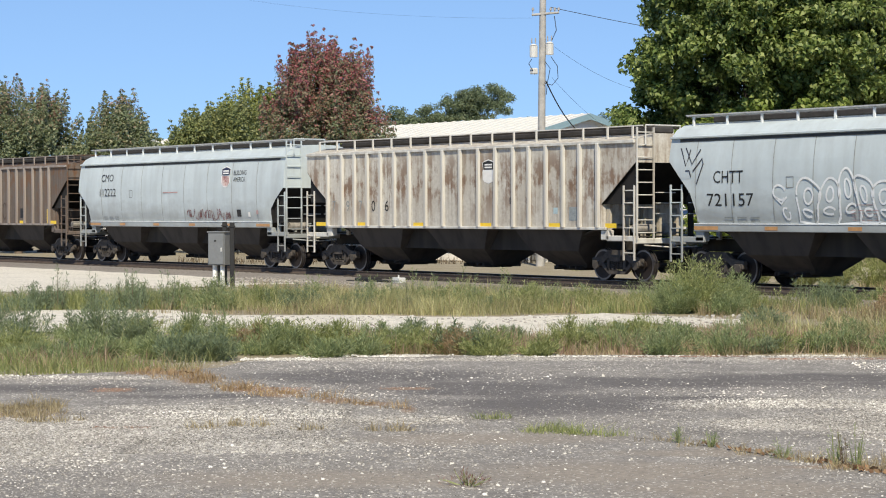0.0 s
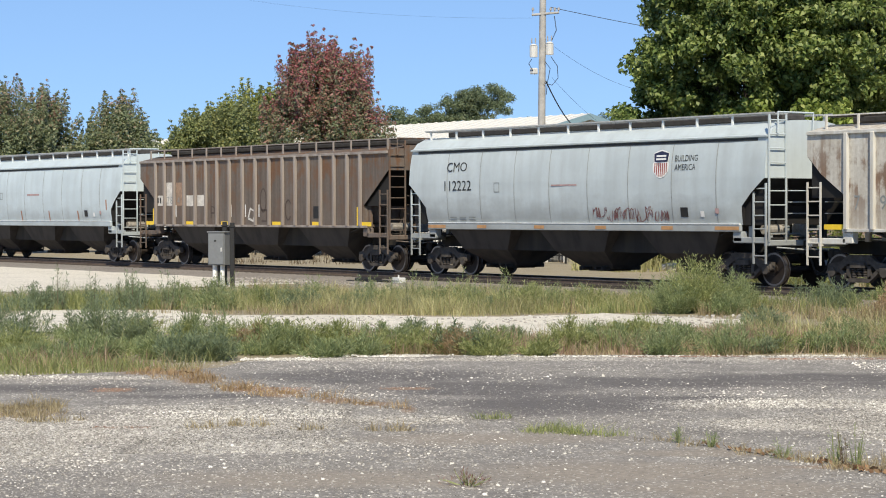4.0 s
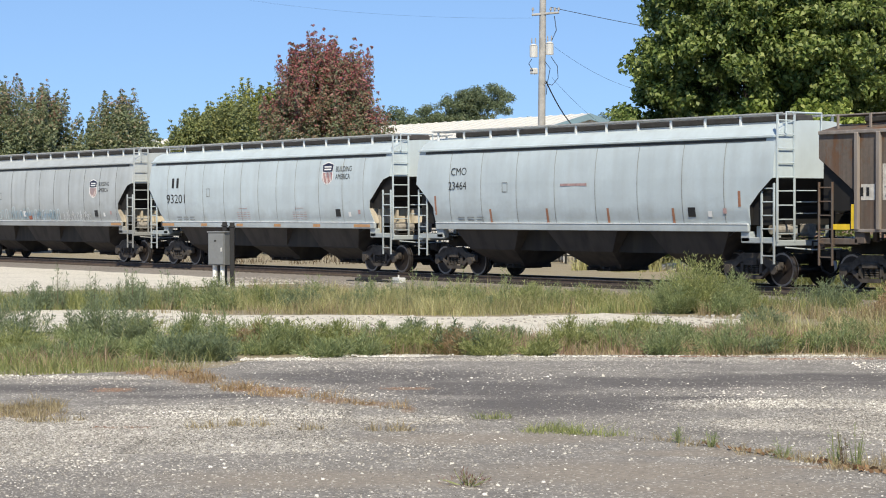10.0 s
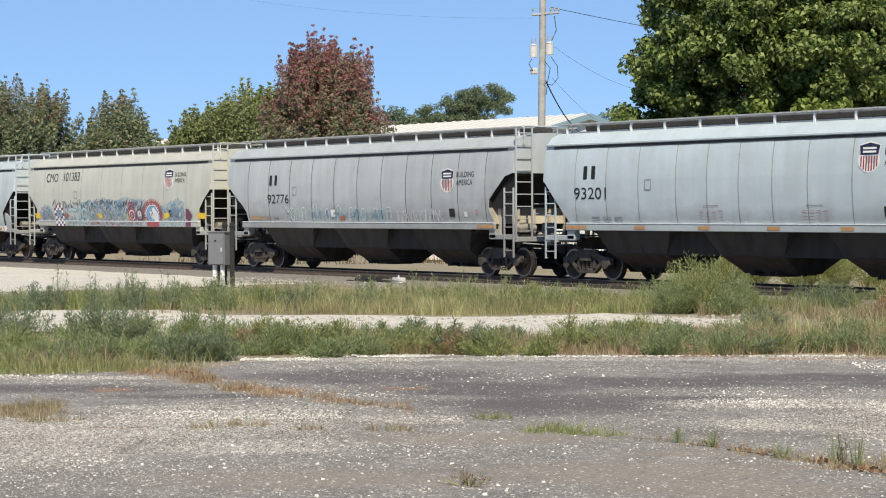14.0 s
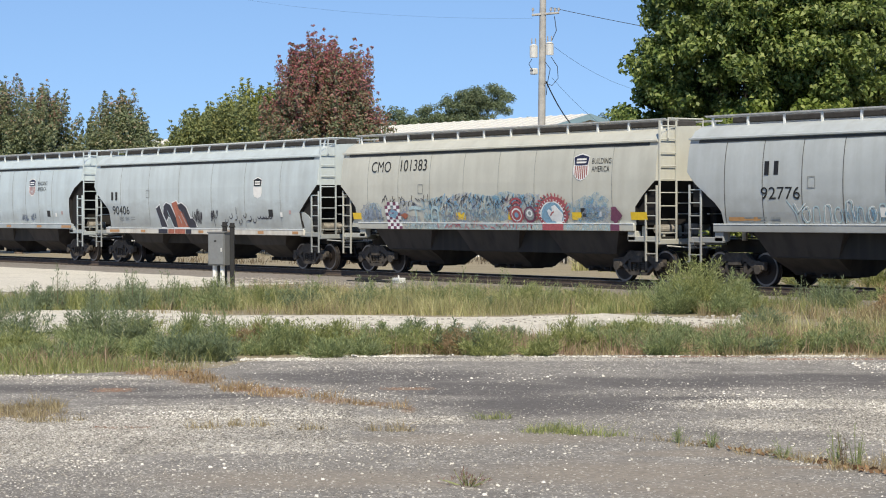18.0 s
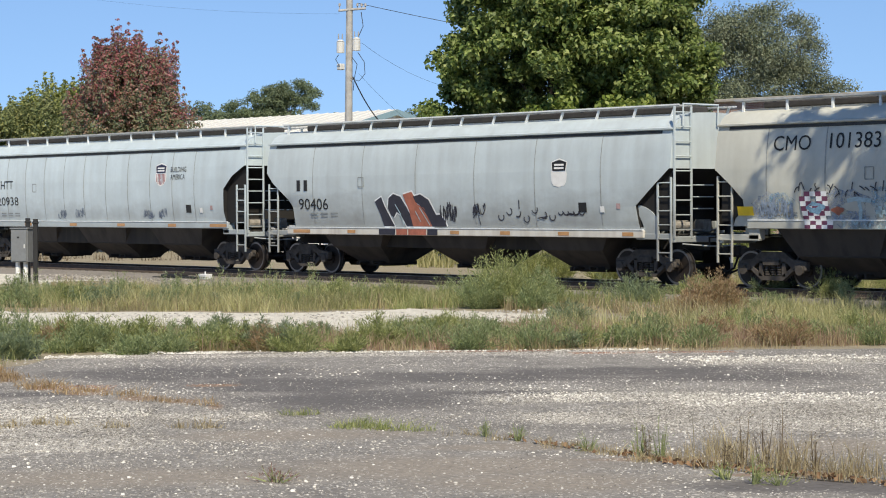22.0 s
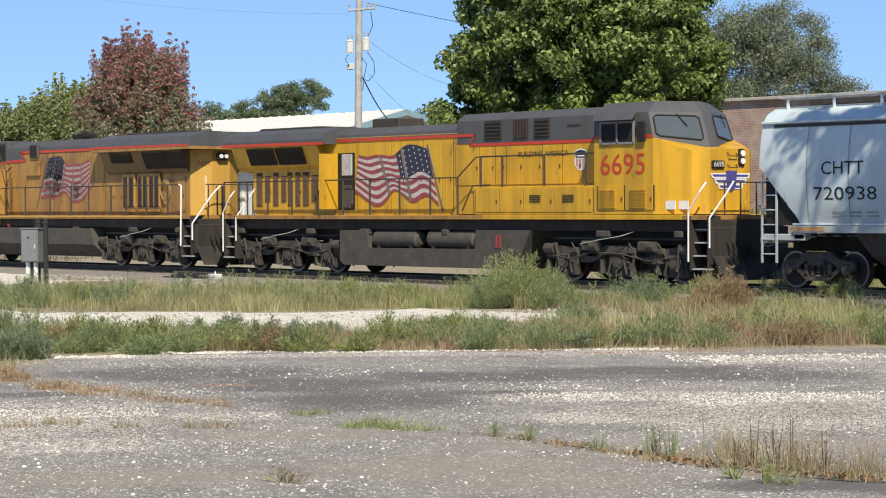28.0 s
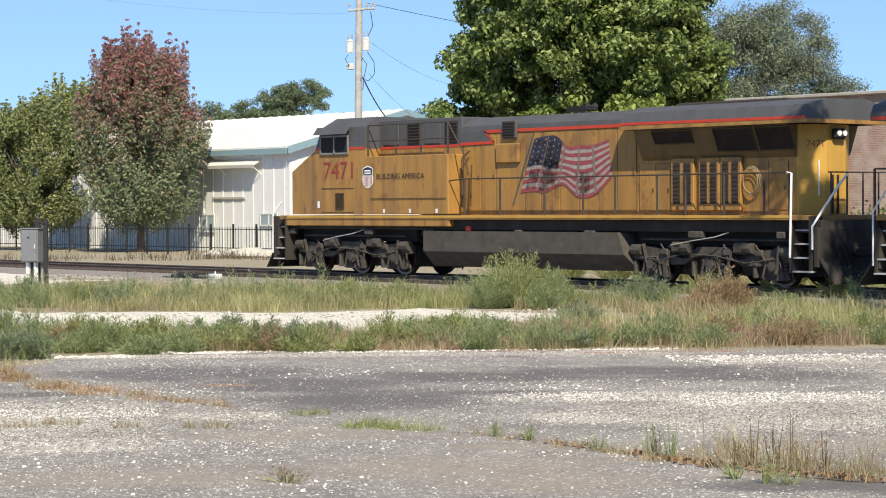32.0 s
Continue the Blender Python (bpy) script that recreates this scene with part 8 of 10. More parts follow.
x, y = at(12.9, 80.0)
tree("bright green young tree under the large one", x, y, [lobe(-1.4, 4.9, 1.5, 1.4), lobe(0.9, 5.0, 1.7, 1.3), lobe(1.8, 4.9, 1.5, 1.3), lobe(-3.2, 4.6, 1.2, 1.2), lobe(-0.6, 3.0, 2.0, 2.4), lobe(-2.4, 2.9, 1.3, 2.2)],
     270, 90, 0.13, 0.5, M_LEAF_BRIGHT, 0.12, 18, fork=1.4)
x, y = at(-6.25, 113.9)
tree("maple turning dark red at the top over green", x, y, [lobe(0, 5.6, 3.15, 3.6), lobe(0.05, 8.4, 2.7, 2.7), lobe(-1.5, 6.4, 1.9, 2.4), lobe(1.5, 6.2, 1.9, 2.4), lobe(-0.5, 9.9, 1.4, 1.1), lobe(0.9, 9.6, 1.4, 1.2), lobe(0, 2.8, 2.9, 1.5)],
     820, 150, 0.100, 0.44, M_LEAF_RED, 0.2, 12, fork=1.6, shoots=1.25)
x, y = at(-12.7, 121.5)
tree("rounded green maple with yellowing top", x, y, [lobe(-0.7, 4.8, 2.5, 3.2), lobe(1.2, 5.8, 2.1, 2.5), lobe(-1.2, 5.4, 1.8, 2.2), lobe(0.2, 2.4, 2.7, 1.5)], 520, 130, 0.105, 0.44, M_LEAF_YELLOWING, 0.18, 13, fork=1.5, shoots=0.95)
x, y = at(-12.0, 134)
tree("yellow-green maple behind the others", x, y, [lobe(0, 6.6, 2.4, 3.5), lobe(1.4, 6.4, 2.2, 3.6), lobe(-2.2, 5.6, 2.0, 3.2)], 380, 120, 0.105, 0.47, M_LEAF_YEL, 0.18, 14, fork=1.6, shoots=1.0)
x, y = at(-18.62, 123.7)
tree("slim green maple beside the drive", x, y, [lobe(0, 5.2, 1.95, 3.6), lobe(-0.7, 4.6, 1.6, 2.7), lobe(0.8, 4.4, 1.6, 2.8)], 420, 130, 0.105, 0.43, M_LEAF_TURN, 0.17, 15, fork=1.5, shoots=0.95)
x, y = at(-24.1, 121.5)
tree("green maple tinged with red", x, y, [lobe(0, 5.4, 3.2, 4.0), lobe(1.8, 5.2, 2.1, 3.5), lobe(-1.8, 5.8, 2.3, 3.6)], 680, 130, 0.105, 0.44, M_LEAF_TURN, 0.2, 16, fork=1.6, shoots=1.05)
x, y = at(28.6, 121)
tree("tall grey-green willow-like tree", x, y, [lobe(-1.0, 8.4, 3.8, 5.6), lobe(2.0, 7.4, 3.4, 4.8), lobe(-3.2, 8.4, 3.0, 5.2), lobe(5.2, 5.9, 2.2, 3.6), lobe(1.0, 11.6, 3.0, 2.4)], 900, 190, 0.072, 0.75, M_LEAF_WILLOW, 0.35, 17, fork=2.6, thin=-0.35)
# a flat-topped far tree and the lower line of trees beyond the roofs
FAR = [(3.0, 230, [lobe(-0.9, 13.8, 2.0, 1.5), lobe(1.7, 14.7, 2.4, 1.4), lobe(3.2, 13.8, 1.4, 1.2), lobe(-2.4, 13.0, 1.6, 1.3), lobe(0.3, 13.9, 2.0, 1.3), lobe(-4.2, 12.4, 1.8, 1.2), lobe(0, 10.2, 3.4, 3.2)])]
for u, w, top, r in ((-2.6, 235, 12.3, 3.4), (-5.6, 238, 12.9, 3.0), (-0.4, 236, 12.0, 3.0), (6.6, 240, 11.2, 3.0), (9.4, 242, 11.6, 3.2), (12.5, 245, 11.9, 3.4), (16.5, 246, 12.2, 3.6), (20.0, 240, 12.4, 3.8), (-9.8, 240, 12.2, 3.4), (24.0, 240, 12.2, 3.6)):
    top += 1.1
    FAR.append((u, w, [lobe(0, top - 3.0, r, 2.8), lobe(r * 0.6, top - 4.4, r, 3.0), lobe(-r * 0.6, top - 4.2, r * 0.9, 3.0)]))
for i, (u, w, lobes_) in enumerate(FAR):
    x, y = at(u, w)
    tree("distant green tree beyond the roofs" if i else "distant flat-topped green tree beyond the roofs", x, y, lobes_, 210, 170, 0.12, 0.75, M_LEAF_FAR, 0.3, 30 + i, fork=4.0)["group"] = "distant trees"
# a tall shade tree near the track, beside the lot; its crown hangs over the right end of the view
SHADE = []
for px, pz, r in ((-35.4, 2.6, 0.35), (-34.9, 3.5, 0.4), (-34.3, 4.4, 0.5), (-33.6, 2.6, 0.35), (-33.0, 3.6, 0.5), (-32.3, 4.5, 0.7), (-31.6, 3.0, 0.6), (-30.4, 3.8, 1.0), (-28.6, 3.0, 1.4), (-26.5, 3.6, 2.0)):
    c = Vector((px + 1.1, TRACK - 1.55, pz)) + sun_dir * 14.0 - Vector((-17.5, 28.5, LOT))
    SHADE.append((c.x, c.y, c.z, r * 1.15, r, r * 0.8))
tree("tall shade tree with high open branches", -17.5, 28.5, SHADE, 130, 60, 0.13, 0.45, M_LEAF_BIG, 0.5, 50, fork=8.0, thin=0.0)


def shrub(label, x, y, r, h, mat, n, leaf, seed, name="shrub", z0=LOT - 0.03, stalks=14, cat="shrub", group="", broad=0.45):
    """Stalks from one root, each set with small leaves."""
    global rng
    rng = np.random.default_rng(seed)
    s = tagged(new(name), label, cat, group)
    s.location = (x, y, z0)
    bm = bmesh.new()
    cs = []
    for i in range(stalks):
        a = rng.uniform(0, 6.283)
        o = r * rng.random() ** 0.6
        top = Vector((o * math.cos(a), o * math.sin(a), h * (1.05 - 0.5 * (o / r) ** 2) * rng.uniform(0.75, 1.1)))
        rod(bm, (top.x * 0.15, top.y * 0.15, 0), top, 0.012, 0.004, 4, False)
        for k in range(5):
            cs.append(tuple(top * (0.3 + 0.17 * k)))
    tagged(part("stem", bm, M_STALK, s), kind="stuff")
    v, f = leaf_cloud(cs, max(1, n // len(cs)), r * 0.26, leaf, 0.0, broad)
    v[:, 2] = np.maximum(v[:, 2], 0.0)
    soup("leaves", v, f, mat, s)
    return s


M_STALK = plain("dry_stalk", (0.22, 0.25, 0.11), 0.9)
M_WEED = foliage("grey_green_weed", [(0.0, (0.175, 0.23, 0.10)), (0.6, (0.30, 0.365, 0.165)), (1.0, (0.46, 0.51, 0.26))], trans=0.4)
M_WEED2 = foliage("fresh_green_weed", [(0.0, (0.21, 0.25, 0.085)), (0.6, (0.36, 0.40, 0.15)), (1.0, (0.54, 0.55, 0.26))], trans=0.4)
M_WEEDB = foliage("blue_green_weed", [(0.0, (0.15, 0.20, 0.115)), (0.6, (0.23, 0.295, 0.165)), (1.0, (0.35, 0.41, 0.235))], trans=0.35)
M_WEEDR = foliage("rusty_dry_weed", [(0.0, (0.29, 0.19, 0.10)), (0.6, (0.43, 0.30, 0.17)), (1.0, (0.54, 0.43, 0.27))], trans=0.4)
M_GRASS_Y = foliage("dry_yellow_grass", [(0.0, (0.27, 0.275, 0.115)), (0.5, (0.43, 0.42, 0.195)), (1.0, (0.63, 0.58, 0.32))], trans=0.4)
M_GRASS_G = foliage("rank_green_grass", [(0.0, (0.17, 0.215, 0.075)), (0.5, (0.28, 0.32, 0.12)), (1.0, (0.45, 0.45, 0.20))], trans=0.4)
M_GRASS_O = foliage("orange_brown_dead_grass", [(0.0, (0.27, 0.18, 0.09)), (0.5, (0.40, 0.28, 0.14)), (1.0, (0.53, 0.40, 0.22))], trans=0.3)
M_REDWEED = foliage("dull_red_weed", [(0.0, (0.14, 0.07, 0.06)), (0.6, (0.24, 0.13, 0.10)), (1.0, (0.34, 0.22, 0.16))], trans=0.2)
M_STALKS = foliage("dark_dead_stalks", [(0.0, (0.07, 0.05, 0.03)), (0.6, (0.13, 0.095, 0.06)), (1.0, (0.22, 0.17, 0.10))], trans=0.2)
M_GRASS_R = foliage("reddish_brown_grass", [(0.0, (0.24, 0.15, 0.105)), (0.5, (0.38, 0.25, 0.18)), (1.0, (0.52, 0.39, 0.29))], trans=0.35)
M_GRASS_B = foliage("straw_brown_grass", [(0.0, (0.23, 0.18, 0.10)), (0.5, (0.38, 0.31, 0.175)), (1.0, (0.56, 0.48, 0.29))], trans=0.35)


def grass(label, pts, per, h0, h1, mat, seed, wide=0.006, clump=0.5, z=LOT - 0.03, lean=0.55):
    """Fine bent blades in tufts over patches (u, w, half width, half depth) in the lot's axes."""
    g = np.random.default_rng(seed)
    P = []
    for (u, w, du, dw) in pts:
        n = int(per * 4 * du * dw)
        k = max(1, n // 14)
        a, rad = g.uniform(0, 6.283, k), g.random(k) ** 0.42
        tu, tw = u + rad * np.cos(a) * du * 1.12, w + rad * np.sin(a) * dw * 1.12
        hh = g.uniform(h0, h1, k) * np.array([1.0 + 0.75 * noise.noise(Vector((p * 0.9, q * 0.9, seed))) for p, q in zip(tu, tw)])
        dense = np.array([noise.noise(Vector((p * 0.6, q * 0.5, seed + 7))) for p, q in zip(tu, tw)]) > g.uniform(-0.75, 0.15, k)
        tu, tw, hh = tu[dense], tw[dense], hh[dense]
        k = len(tu)
        P.append(np.stack([np.repeat(tu, 14) + g.normal(0, clump * 0.22, k * 14), np.repeat(tw, 14) + g.normal(0, clump * 0.22, k * 14), np.repeat(hh, 14)], 1))
    P = np.concatenate(P)
    X = P[:, 0] * RX + P[:, 1] * FX
    Y = P[:, 0] * RY + P[:, 1] * FY
    # none on the ballast, little on its shoulder
    off = np.abs(Y - TRACK)
    bare = (off < 3.6) | ((off < 5.4) & (g.random(len(P)) < 0.8))
    P, X, Y = P[~bare], X[~bare], Y[~bare]
    n = len(P)
    H = P[:, 2] * (0.25 + 0.95 * g.random(n) ** 0.8)
    a = g.uniform(0, 6.283, n)
    wd = wide * g.uniform(0.5, 1.4, n)
    la, ln = g.uniform(0, 6.283, n), np.abs(g.normal(0, lean, n)) * H
    ex, ey = np.cos(a) * wd, np.sin(a) * wd
    lx, ly = np.cos(la) * ln, np.sin(la) * ln
    zb = np.full(n, z)
    base = np.stack([X - ex, Y - ey, zb], 1), np.stack([X + ex, Y + ey, zb], 1)
    m0, m1 = np.stack([X + lx * 0.35 - ex * 0.8, Y + ly * 0.35 - ey * 0.8, zb + H * 0.6], 1), np.stack([X + lx * 0.35 + ex * 0.8, Y + ly * 0.35 + ey * 0.8, zb + H * 0.6], 1)
    t0, t1 = np.stack([X + lx - ex * 0.15, Y + ly - ey * 0.15, zb + H], 1), np.stack([X + lx + ex * 0.15, Y + ly + ey * 0.15, zb + H], 1)
    v = np.stack([base[0], base[1], m0, m1, t0, t1], 1).reshape(-1, 3)
    o = np.arange(n)[:, None] * 6
    f = np.concatenate([o + np.array([0, 1, 3, 2]), o + np.array([2, 3, 5, 4])])
    return tagged(soup("grass", v, f, mat), label, "grass", kind="stuff")


def feathery(label, x, y, r, h, mat, seed, stalks=46, leaf=0.055, per=120, z0=LOT - 0.03, group="", wide=0.13, stem=None):
    """A weed of many upright plumes: thin stalks fanning from one root, each set with narrow leaves that point up and out."""
    g = np.random.default_rng(seed)
    s = tagged(new("weed"), label, "weed", group)
    s.location = (x, y, z0)
    a, o = g.uniform(0, 6.283, stalks), r * g.random(stalks) ** 0.55
    tall = h * (1.08 - 0.55 * (o / r) ** 2) * g.uniform(0.5, 1.2, stalks)
    top = np.stack([o * np.cos(a), o * np.sin(a), tall], 1)
    root = top * np.array([0.35, 0.35, 0])
    bm = bmesh.new()
    for p, q in zip(root, top):
        rod(bm, tuple(p), tuple(q), 0.007, 0.002, 3, False)
    tagged(part("stem", bm, stem or M_STALK, s), kind="stuff")
    k = g.uniform(0.08, 1.04, (stalks, per))
    p = root[:, None] + (top - root)[:, None] * k[..., None]
    full = (0.25 + 1.0 * np.sin(np.clip(k, 0, 1) * 2.6 + 0.25))[..., None]
    side = g.normal(size=(stalks, per, 3))
    side /= np.linalg.norm(side, axis=2)[..., None]
    p = p + side * np.array([1, 1, 0.5]) * full * (0.06 + 0.16 * r) * g.random((stalks, per, 1))
    d = (top - root)[:, None] / np.linalg.norm(top - root, axis=1)[:, None, None] * 0.55 + side * np.array([1, 1, 0.55]) * 0.75 + np.array([0, 0, 0.25])
    d /= np.linalg.norm(d, axis=2)[..., None]
    c = np.cross(d, g.normal(size=d.shape))
    c /= np.linalg.norm(c, axis=2)[..., None]
    ln = leaf * g.uniform(0.6, 1.5, (stalks, per, 1))
    v = np.stack([p - d * ln * 0.3, p + c * ln * wide + d * ln * 0.2, p + d * ln, p - c * ln * wide + d * ln * 0.2], 2).reshape(-1, 3)
    v[:, 2] = np.maximum(v[:, 2], 0.0)
    soup("leaves", v, np.arange(len(v)).reshape(-1, 4), mat, s)
    return s


# grass between the gravel and the track, then between the lot and the gravel
grass("tall dry yellow-green grass beside the track", [(-2.4, 52.6, 2.6, 4.6), (0.6, 52.0, 2.4, 4.8), (3.0, 51.6, 1.6, 3.2), (12.6, 46.0, 2.2, 3.0), (16, 58, 3.5, 3.5), (-5.5, 54.0, 2.6, 2.4), (15.5, 45.5, 3.0, 5.0)], 250, 0.14, 0.46, M_GRASS_Y, 1, 0.0055, 0.5, LOT - 0.03, 0.75)
grass("rank green grass beside the track", [(-9.5, 53.5, 4.5, 3.4), (3.4, 50.4, 1.8, 2.6), (8.6, 49.4, 2.4, 2.4), (17, 52, 4, 6), (-5.5, 52.0, 3.0, 1.8), (1.8, 49.4, 1.6, 1.2), (7.2, 51.0, 1.6, 2.0), (4.6, 52.6, 1.6, 1.6)], 210, 0.12, 0.40, M_GRASS_G, 2)
grass("thin straw grass beside the ballast", [(0.8, 57.6, 2.6, 1.6), (3.8, 54.0, 1.6, 1.4), (14.0, 60.5, 3.5, 2.4), (-1.0, 48.6, 5.5, 0.9), (8.2, 47.2, 2.4, 2.0), (9.6, 44.2, 1.6, 1.8), (-4.5, 60.0, 2.0, 1.8)], 130, 0.10, 0.38, M_GRASS_B, 3)
grass("green grass along the asphalt's edge", [(-0.5, 35.6, 3.4, 1.2), (4.6, 36.2, 3.2, 1.8), (-7.6, 33.2, 3.8, 3.0), (-7.0, 31.2, 3.0, 1.2), (9.4, 38.6, 2.2, 2.6), (14.5, 40, 3, 5), (-3.6, 35.6, 1.5, 1.8), (2.6, 36.2, 2.2, 1.4), (3.2, 39.8, 1.0, 1.8)], 260, 0.07, 0.30, M_GRASS_G, 4, 0.005, 0.6, LOT - 0.03, 0.8)
grass("low straw grass along the asphalt's edge", [(1.4, 34.6, 3.6, 0.8), (6.5, 35.3, 3.5, 1.8), (-5.0, 31.0, 1.2, 0.5), (10.6, 36.5, 3.0, 2.2), (2.6, 37.0, 2.4, 1.2), (5.6, 38.4, 2.4, 1.6)], 250, 0.05, 0.26, M_GRASS_B, 5, 0.0045, 0.6, LOT - 0.03, 0.8)
grass("bright yellow-green grass near the lot's corner", [(10.2, 37.4, 2.2, 2.0), (12.2, 40.5, 2.0, 3.4), (7.2, 38.8, 1.8, 1.6), (12.4, 44.5, 1.4, 2.2)], 260, 0.14, 0.46, M_GRASS_Y, 15, 0.006, 0.6, LOT - 0.03, 0.6)
grass("reddish-brown seeding grass along the asphalt's edge", [(3.0, 34.8, 2.6, 0.9), (6.8, 35.6, 2.2, 1.4), (-0.9, 35.0, 1.0, 0.7), (9.4, 35.4, 2.0, 1.2), (5.0, 37.6, 1.4, 1.0), (-5.6, 31.6, 1.2, 0.5)], 300, 0.14, 0.36, M_GRASS_R, 14, 0.0045, 0.6, LOT - 0.03, 0.6)
grass("sparse tufts growing through the white gravel", [(-7.0, 42.0, 3.0, 1.4), (-3.4, 40.6, 2.0, 1.0), (4.0, 41.0, 1.0, 1.4), (6.2, 40.4, 1.2, 1.2)], 110, 0.06, 0.26, M_GRASS_G, 6, 0.005)
grass("dead brown stalks along the fence", [(-10.0, 97.0, 9.0, 3.0), (-26, 100, 8, 4), (2, 97, 4, 3)], 16, 0.15, 0.5, M_STALKS, 7, 0.012, 0.9)
grass("rank grass behind the track", [(10.5, 84.0, 5.0, 4.0), (22.0, 80.0, 9.0, 5.0), (24, 68, 5, 3)], 30, 0.3, 0.8, M_GRASS_Y, 8, 0.02)

# weeds, each its own plant
WEED_KINDS = (("feathery grey-green weed bush", M_WEED), ("fresh green feathery weed clump", M_WEED2), ("dense blue-green feathery weed clump", M_WEEDB), ("rusty brown dried weed bush", M_WEEDR))
WEEDS = [(5.72, 48.2, 0.95, 1.14, 1, 120), (6.45, 48.6, 0.75, 0.88, 0, 70), (5.15, 47.7, 0.65, 0.72, 0, 50), (6.25, 47.2, 0.6, 0.55, 0, 40),
         (-7.9, 36.9, 0.62, 0.86, 2, 40), (-7.1, 36.4, 0.55, 0.80, 2, 36), (-8.9, 36.6, 0.7, 0.82, 2, 40), (-5.95, 37.4, 0.48, 0.90, 2, 34), (-5.35, 36.9, 0.45, 0.80, 2, 30), (-6.55, 38.6, 0.3, 0.60, 2, 14), (-4.45, 38.0, 0.40, 0.66, 0, 22), (-3.9, 37.5, 0.40, 0.58, 0, 20),
         (-4.0, 32.7, 0.5, 0.50, 2, 52), (-3.5, 32.9, 0.4, 0.46, 2, 40), (-4.5, 33.3, 0.4, 0.40, 0, 30), (-5.4, 33.4, 0.55, 0.34, 0, 40), (-6.3, 32.6, 0.6, 0.30, 0, 44), (-7.2, 32.2, 0.6, 0.34, 0, 44), (-8.0, 33.6, 0.7, 0.40, 0, 44), (-6.9, 34.4, 0.6, 0.42, 1, 40), (-5.9, 35.2, 0.5, 0.36, 0, 34), (-8.2, 31.6, 0.6, 0.26, 0, 36), (-5.6, 31.9, 0.5, 0.24, 0, 34),
         (-2.95, 35.4, 0.72, 0.52, 1, 66), (-2.35, 35.0, 0.62, 0.46, 1, 56), (-1.75, 35.2, 0.55, 0.42, 1, 46), (-1.0, 36.4, 0.5, 0.40, 0, 40), (-0.35, 35.2, 0.46, 0.36, 1, 36), (0.18, 34.5, 0.42, 0.42, 2, 56), (0.55, 34.2, 0.38, 0.40, 2, 50), (0.95, 35.8, 0.40, 0.30, 0, 34),
         (2.55, 36.5, 0.45, 0.30, 0, 34), (3.2, 36.9, 0.5, 0.36, 1, 36), (4.0, 36.6, 0.55, 0.32, 0, 36), (2.0, 50.6, 0.8, 0.52, 1, 50), (3.4, 50.8, 0.7, 0.46, 1, 40), (6.15, 41.0, 0.5, 0.40, 2, 44), (9.2, 50.2, 0.7, 0.60, 2, 46), (10.4, 48.4, 0.7, 0.62, 1, 40),
         (10.05, 46.2, 0.62, 0.80, 3, 80), (10.55, 46.6, 0.45, 0.6, 3, 44), (9.6, 45.8, 0.4, 0.42, 3, 30), (11.2, 45.4, 0.5, 0.4, 0, 36), (12.9, 52.0, 0.7, 0.7, 0, 40), (13.9, 50.0, 0.7, 0.7, 1, 40), (-9.6, 50.5, 0.7, 0.55, 2, 40), (-7.3, 50.6, 0.5, 0.60, 2, 30), (-5.4, 50.4, 0.6, 0.62, 0, 34), (-6.3, 51.4, 0.6, 0.5, 0, 30), (-4.2, 51.2, 0.6, 0.5, 1, 30), (-3.4, 50.4, 0.5, 0.5, 2, 30),
         (17.2, 55.5, 0.8, 0.7, 1, 40), (16.0, 58.0, 0.8, 0.7, 0, 40), (-9.8, 36.8, 0.7, 0.8, 2, 44), (7.1, 38.2, 0.5, 0.36, 0, 34), (9.1, 37.6, 0.5, 0.36, 0, 30), (15.0, 44.0, 0.7, 0.55, 1, 36), (13.4, 41.0, 0.6, 0.45, 0, 30)]
for i, (u, w, r, h, k, n) in enumerate(WEEDS):
    x, y = at(u, w)
    feathery(WEED_KINDS[k][0], x, y, r, h, WEED_KINDS[k][1], 200 + i, n, 0.030 + 0.0004 * w)
for i, (u, w, r, h) in enumerate(((8.9, 68.0, 0.9, 1.1), (10.9, 65.2, 1.0, 1.3), (12.9, 63.4, 1.0, 1.3), (14.8, 61.5, 1.0, 1.2), (9.9, 67.6, 1.0, 1.3), (11.9, 65.0, 1.0, 1.3), (13.9, 62.8, 1.0, 1.3), (15.9, 60.6, 1.0, 1.3), (17.2, 59.4, 1.0, 1.3))):
    x, y = at(u, w)
    feathery("yellow-green weed bush close behind the track", x, y, r, h, M_WEED2, 340 + i, 60, 0.06)
for i, (u, w, r, h) in enumerate(((10.5, 84, 2.4, 2.0), (14.5, 80, 2.6, 2.2), (18.5, 78, 2.4, 1.9), (22.5, 76, 2.5, 2.2), (27, 76, 2.5, 2.3), (8.5, 88, 1.8, 1.6))):
    x, y = at(u, w)
    shrub("yellow-green shrub growing behind the track", x, y, r, h, M_LEAF_BUSH, 2600, 0.10, 300 + i, stalks=26, group="shrubs behind the track")

# small clumps along the gravel strip and the lot's edge
q = random.Random(17)
for i in range(34):
    u, w = q.uniform(-9.5, 11.0), q.choice((q.uniform(37.0, 40.6), q.uniform(33.2, 36.0), q.uniform(50.0, 55.0)))
    if -4 < u < 3 and 39.4 < w < 46:
        w = 38.6
    x, y = at(u, w)
    k = q.choice((0, 0, 1, 1, 2))
    feathery(("low grey-green weed clump", "low fresh green weed clump", "low blue-green weed clump")[k], x, y, q.uniform(0.3, 0.6), q.uniform(0.18, 0.42), (M_WEED, M_WEED2, M_WEEDB)[k], 500 + i, 24, 0.028 + 0.0004 * w)

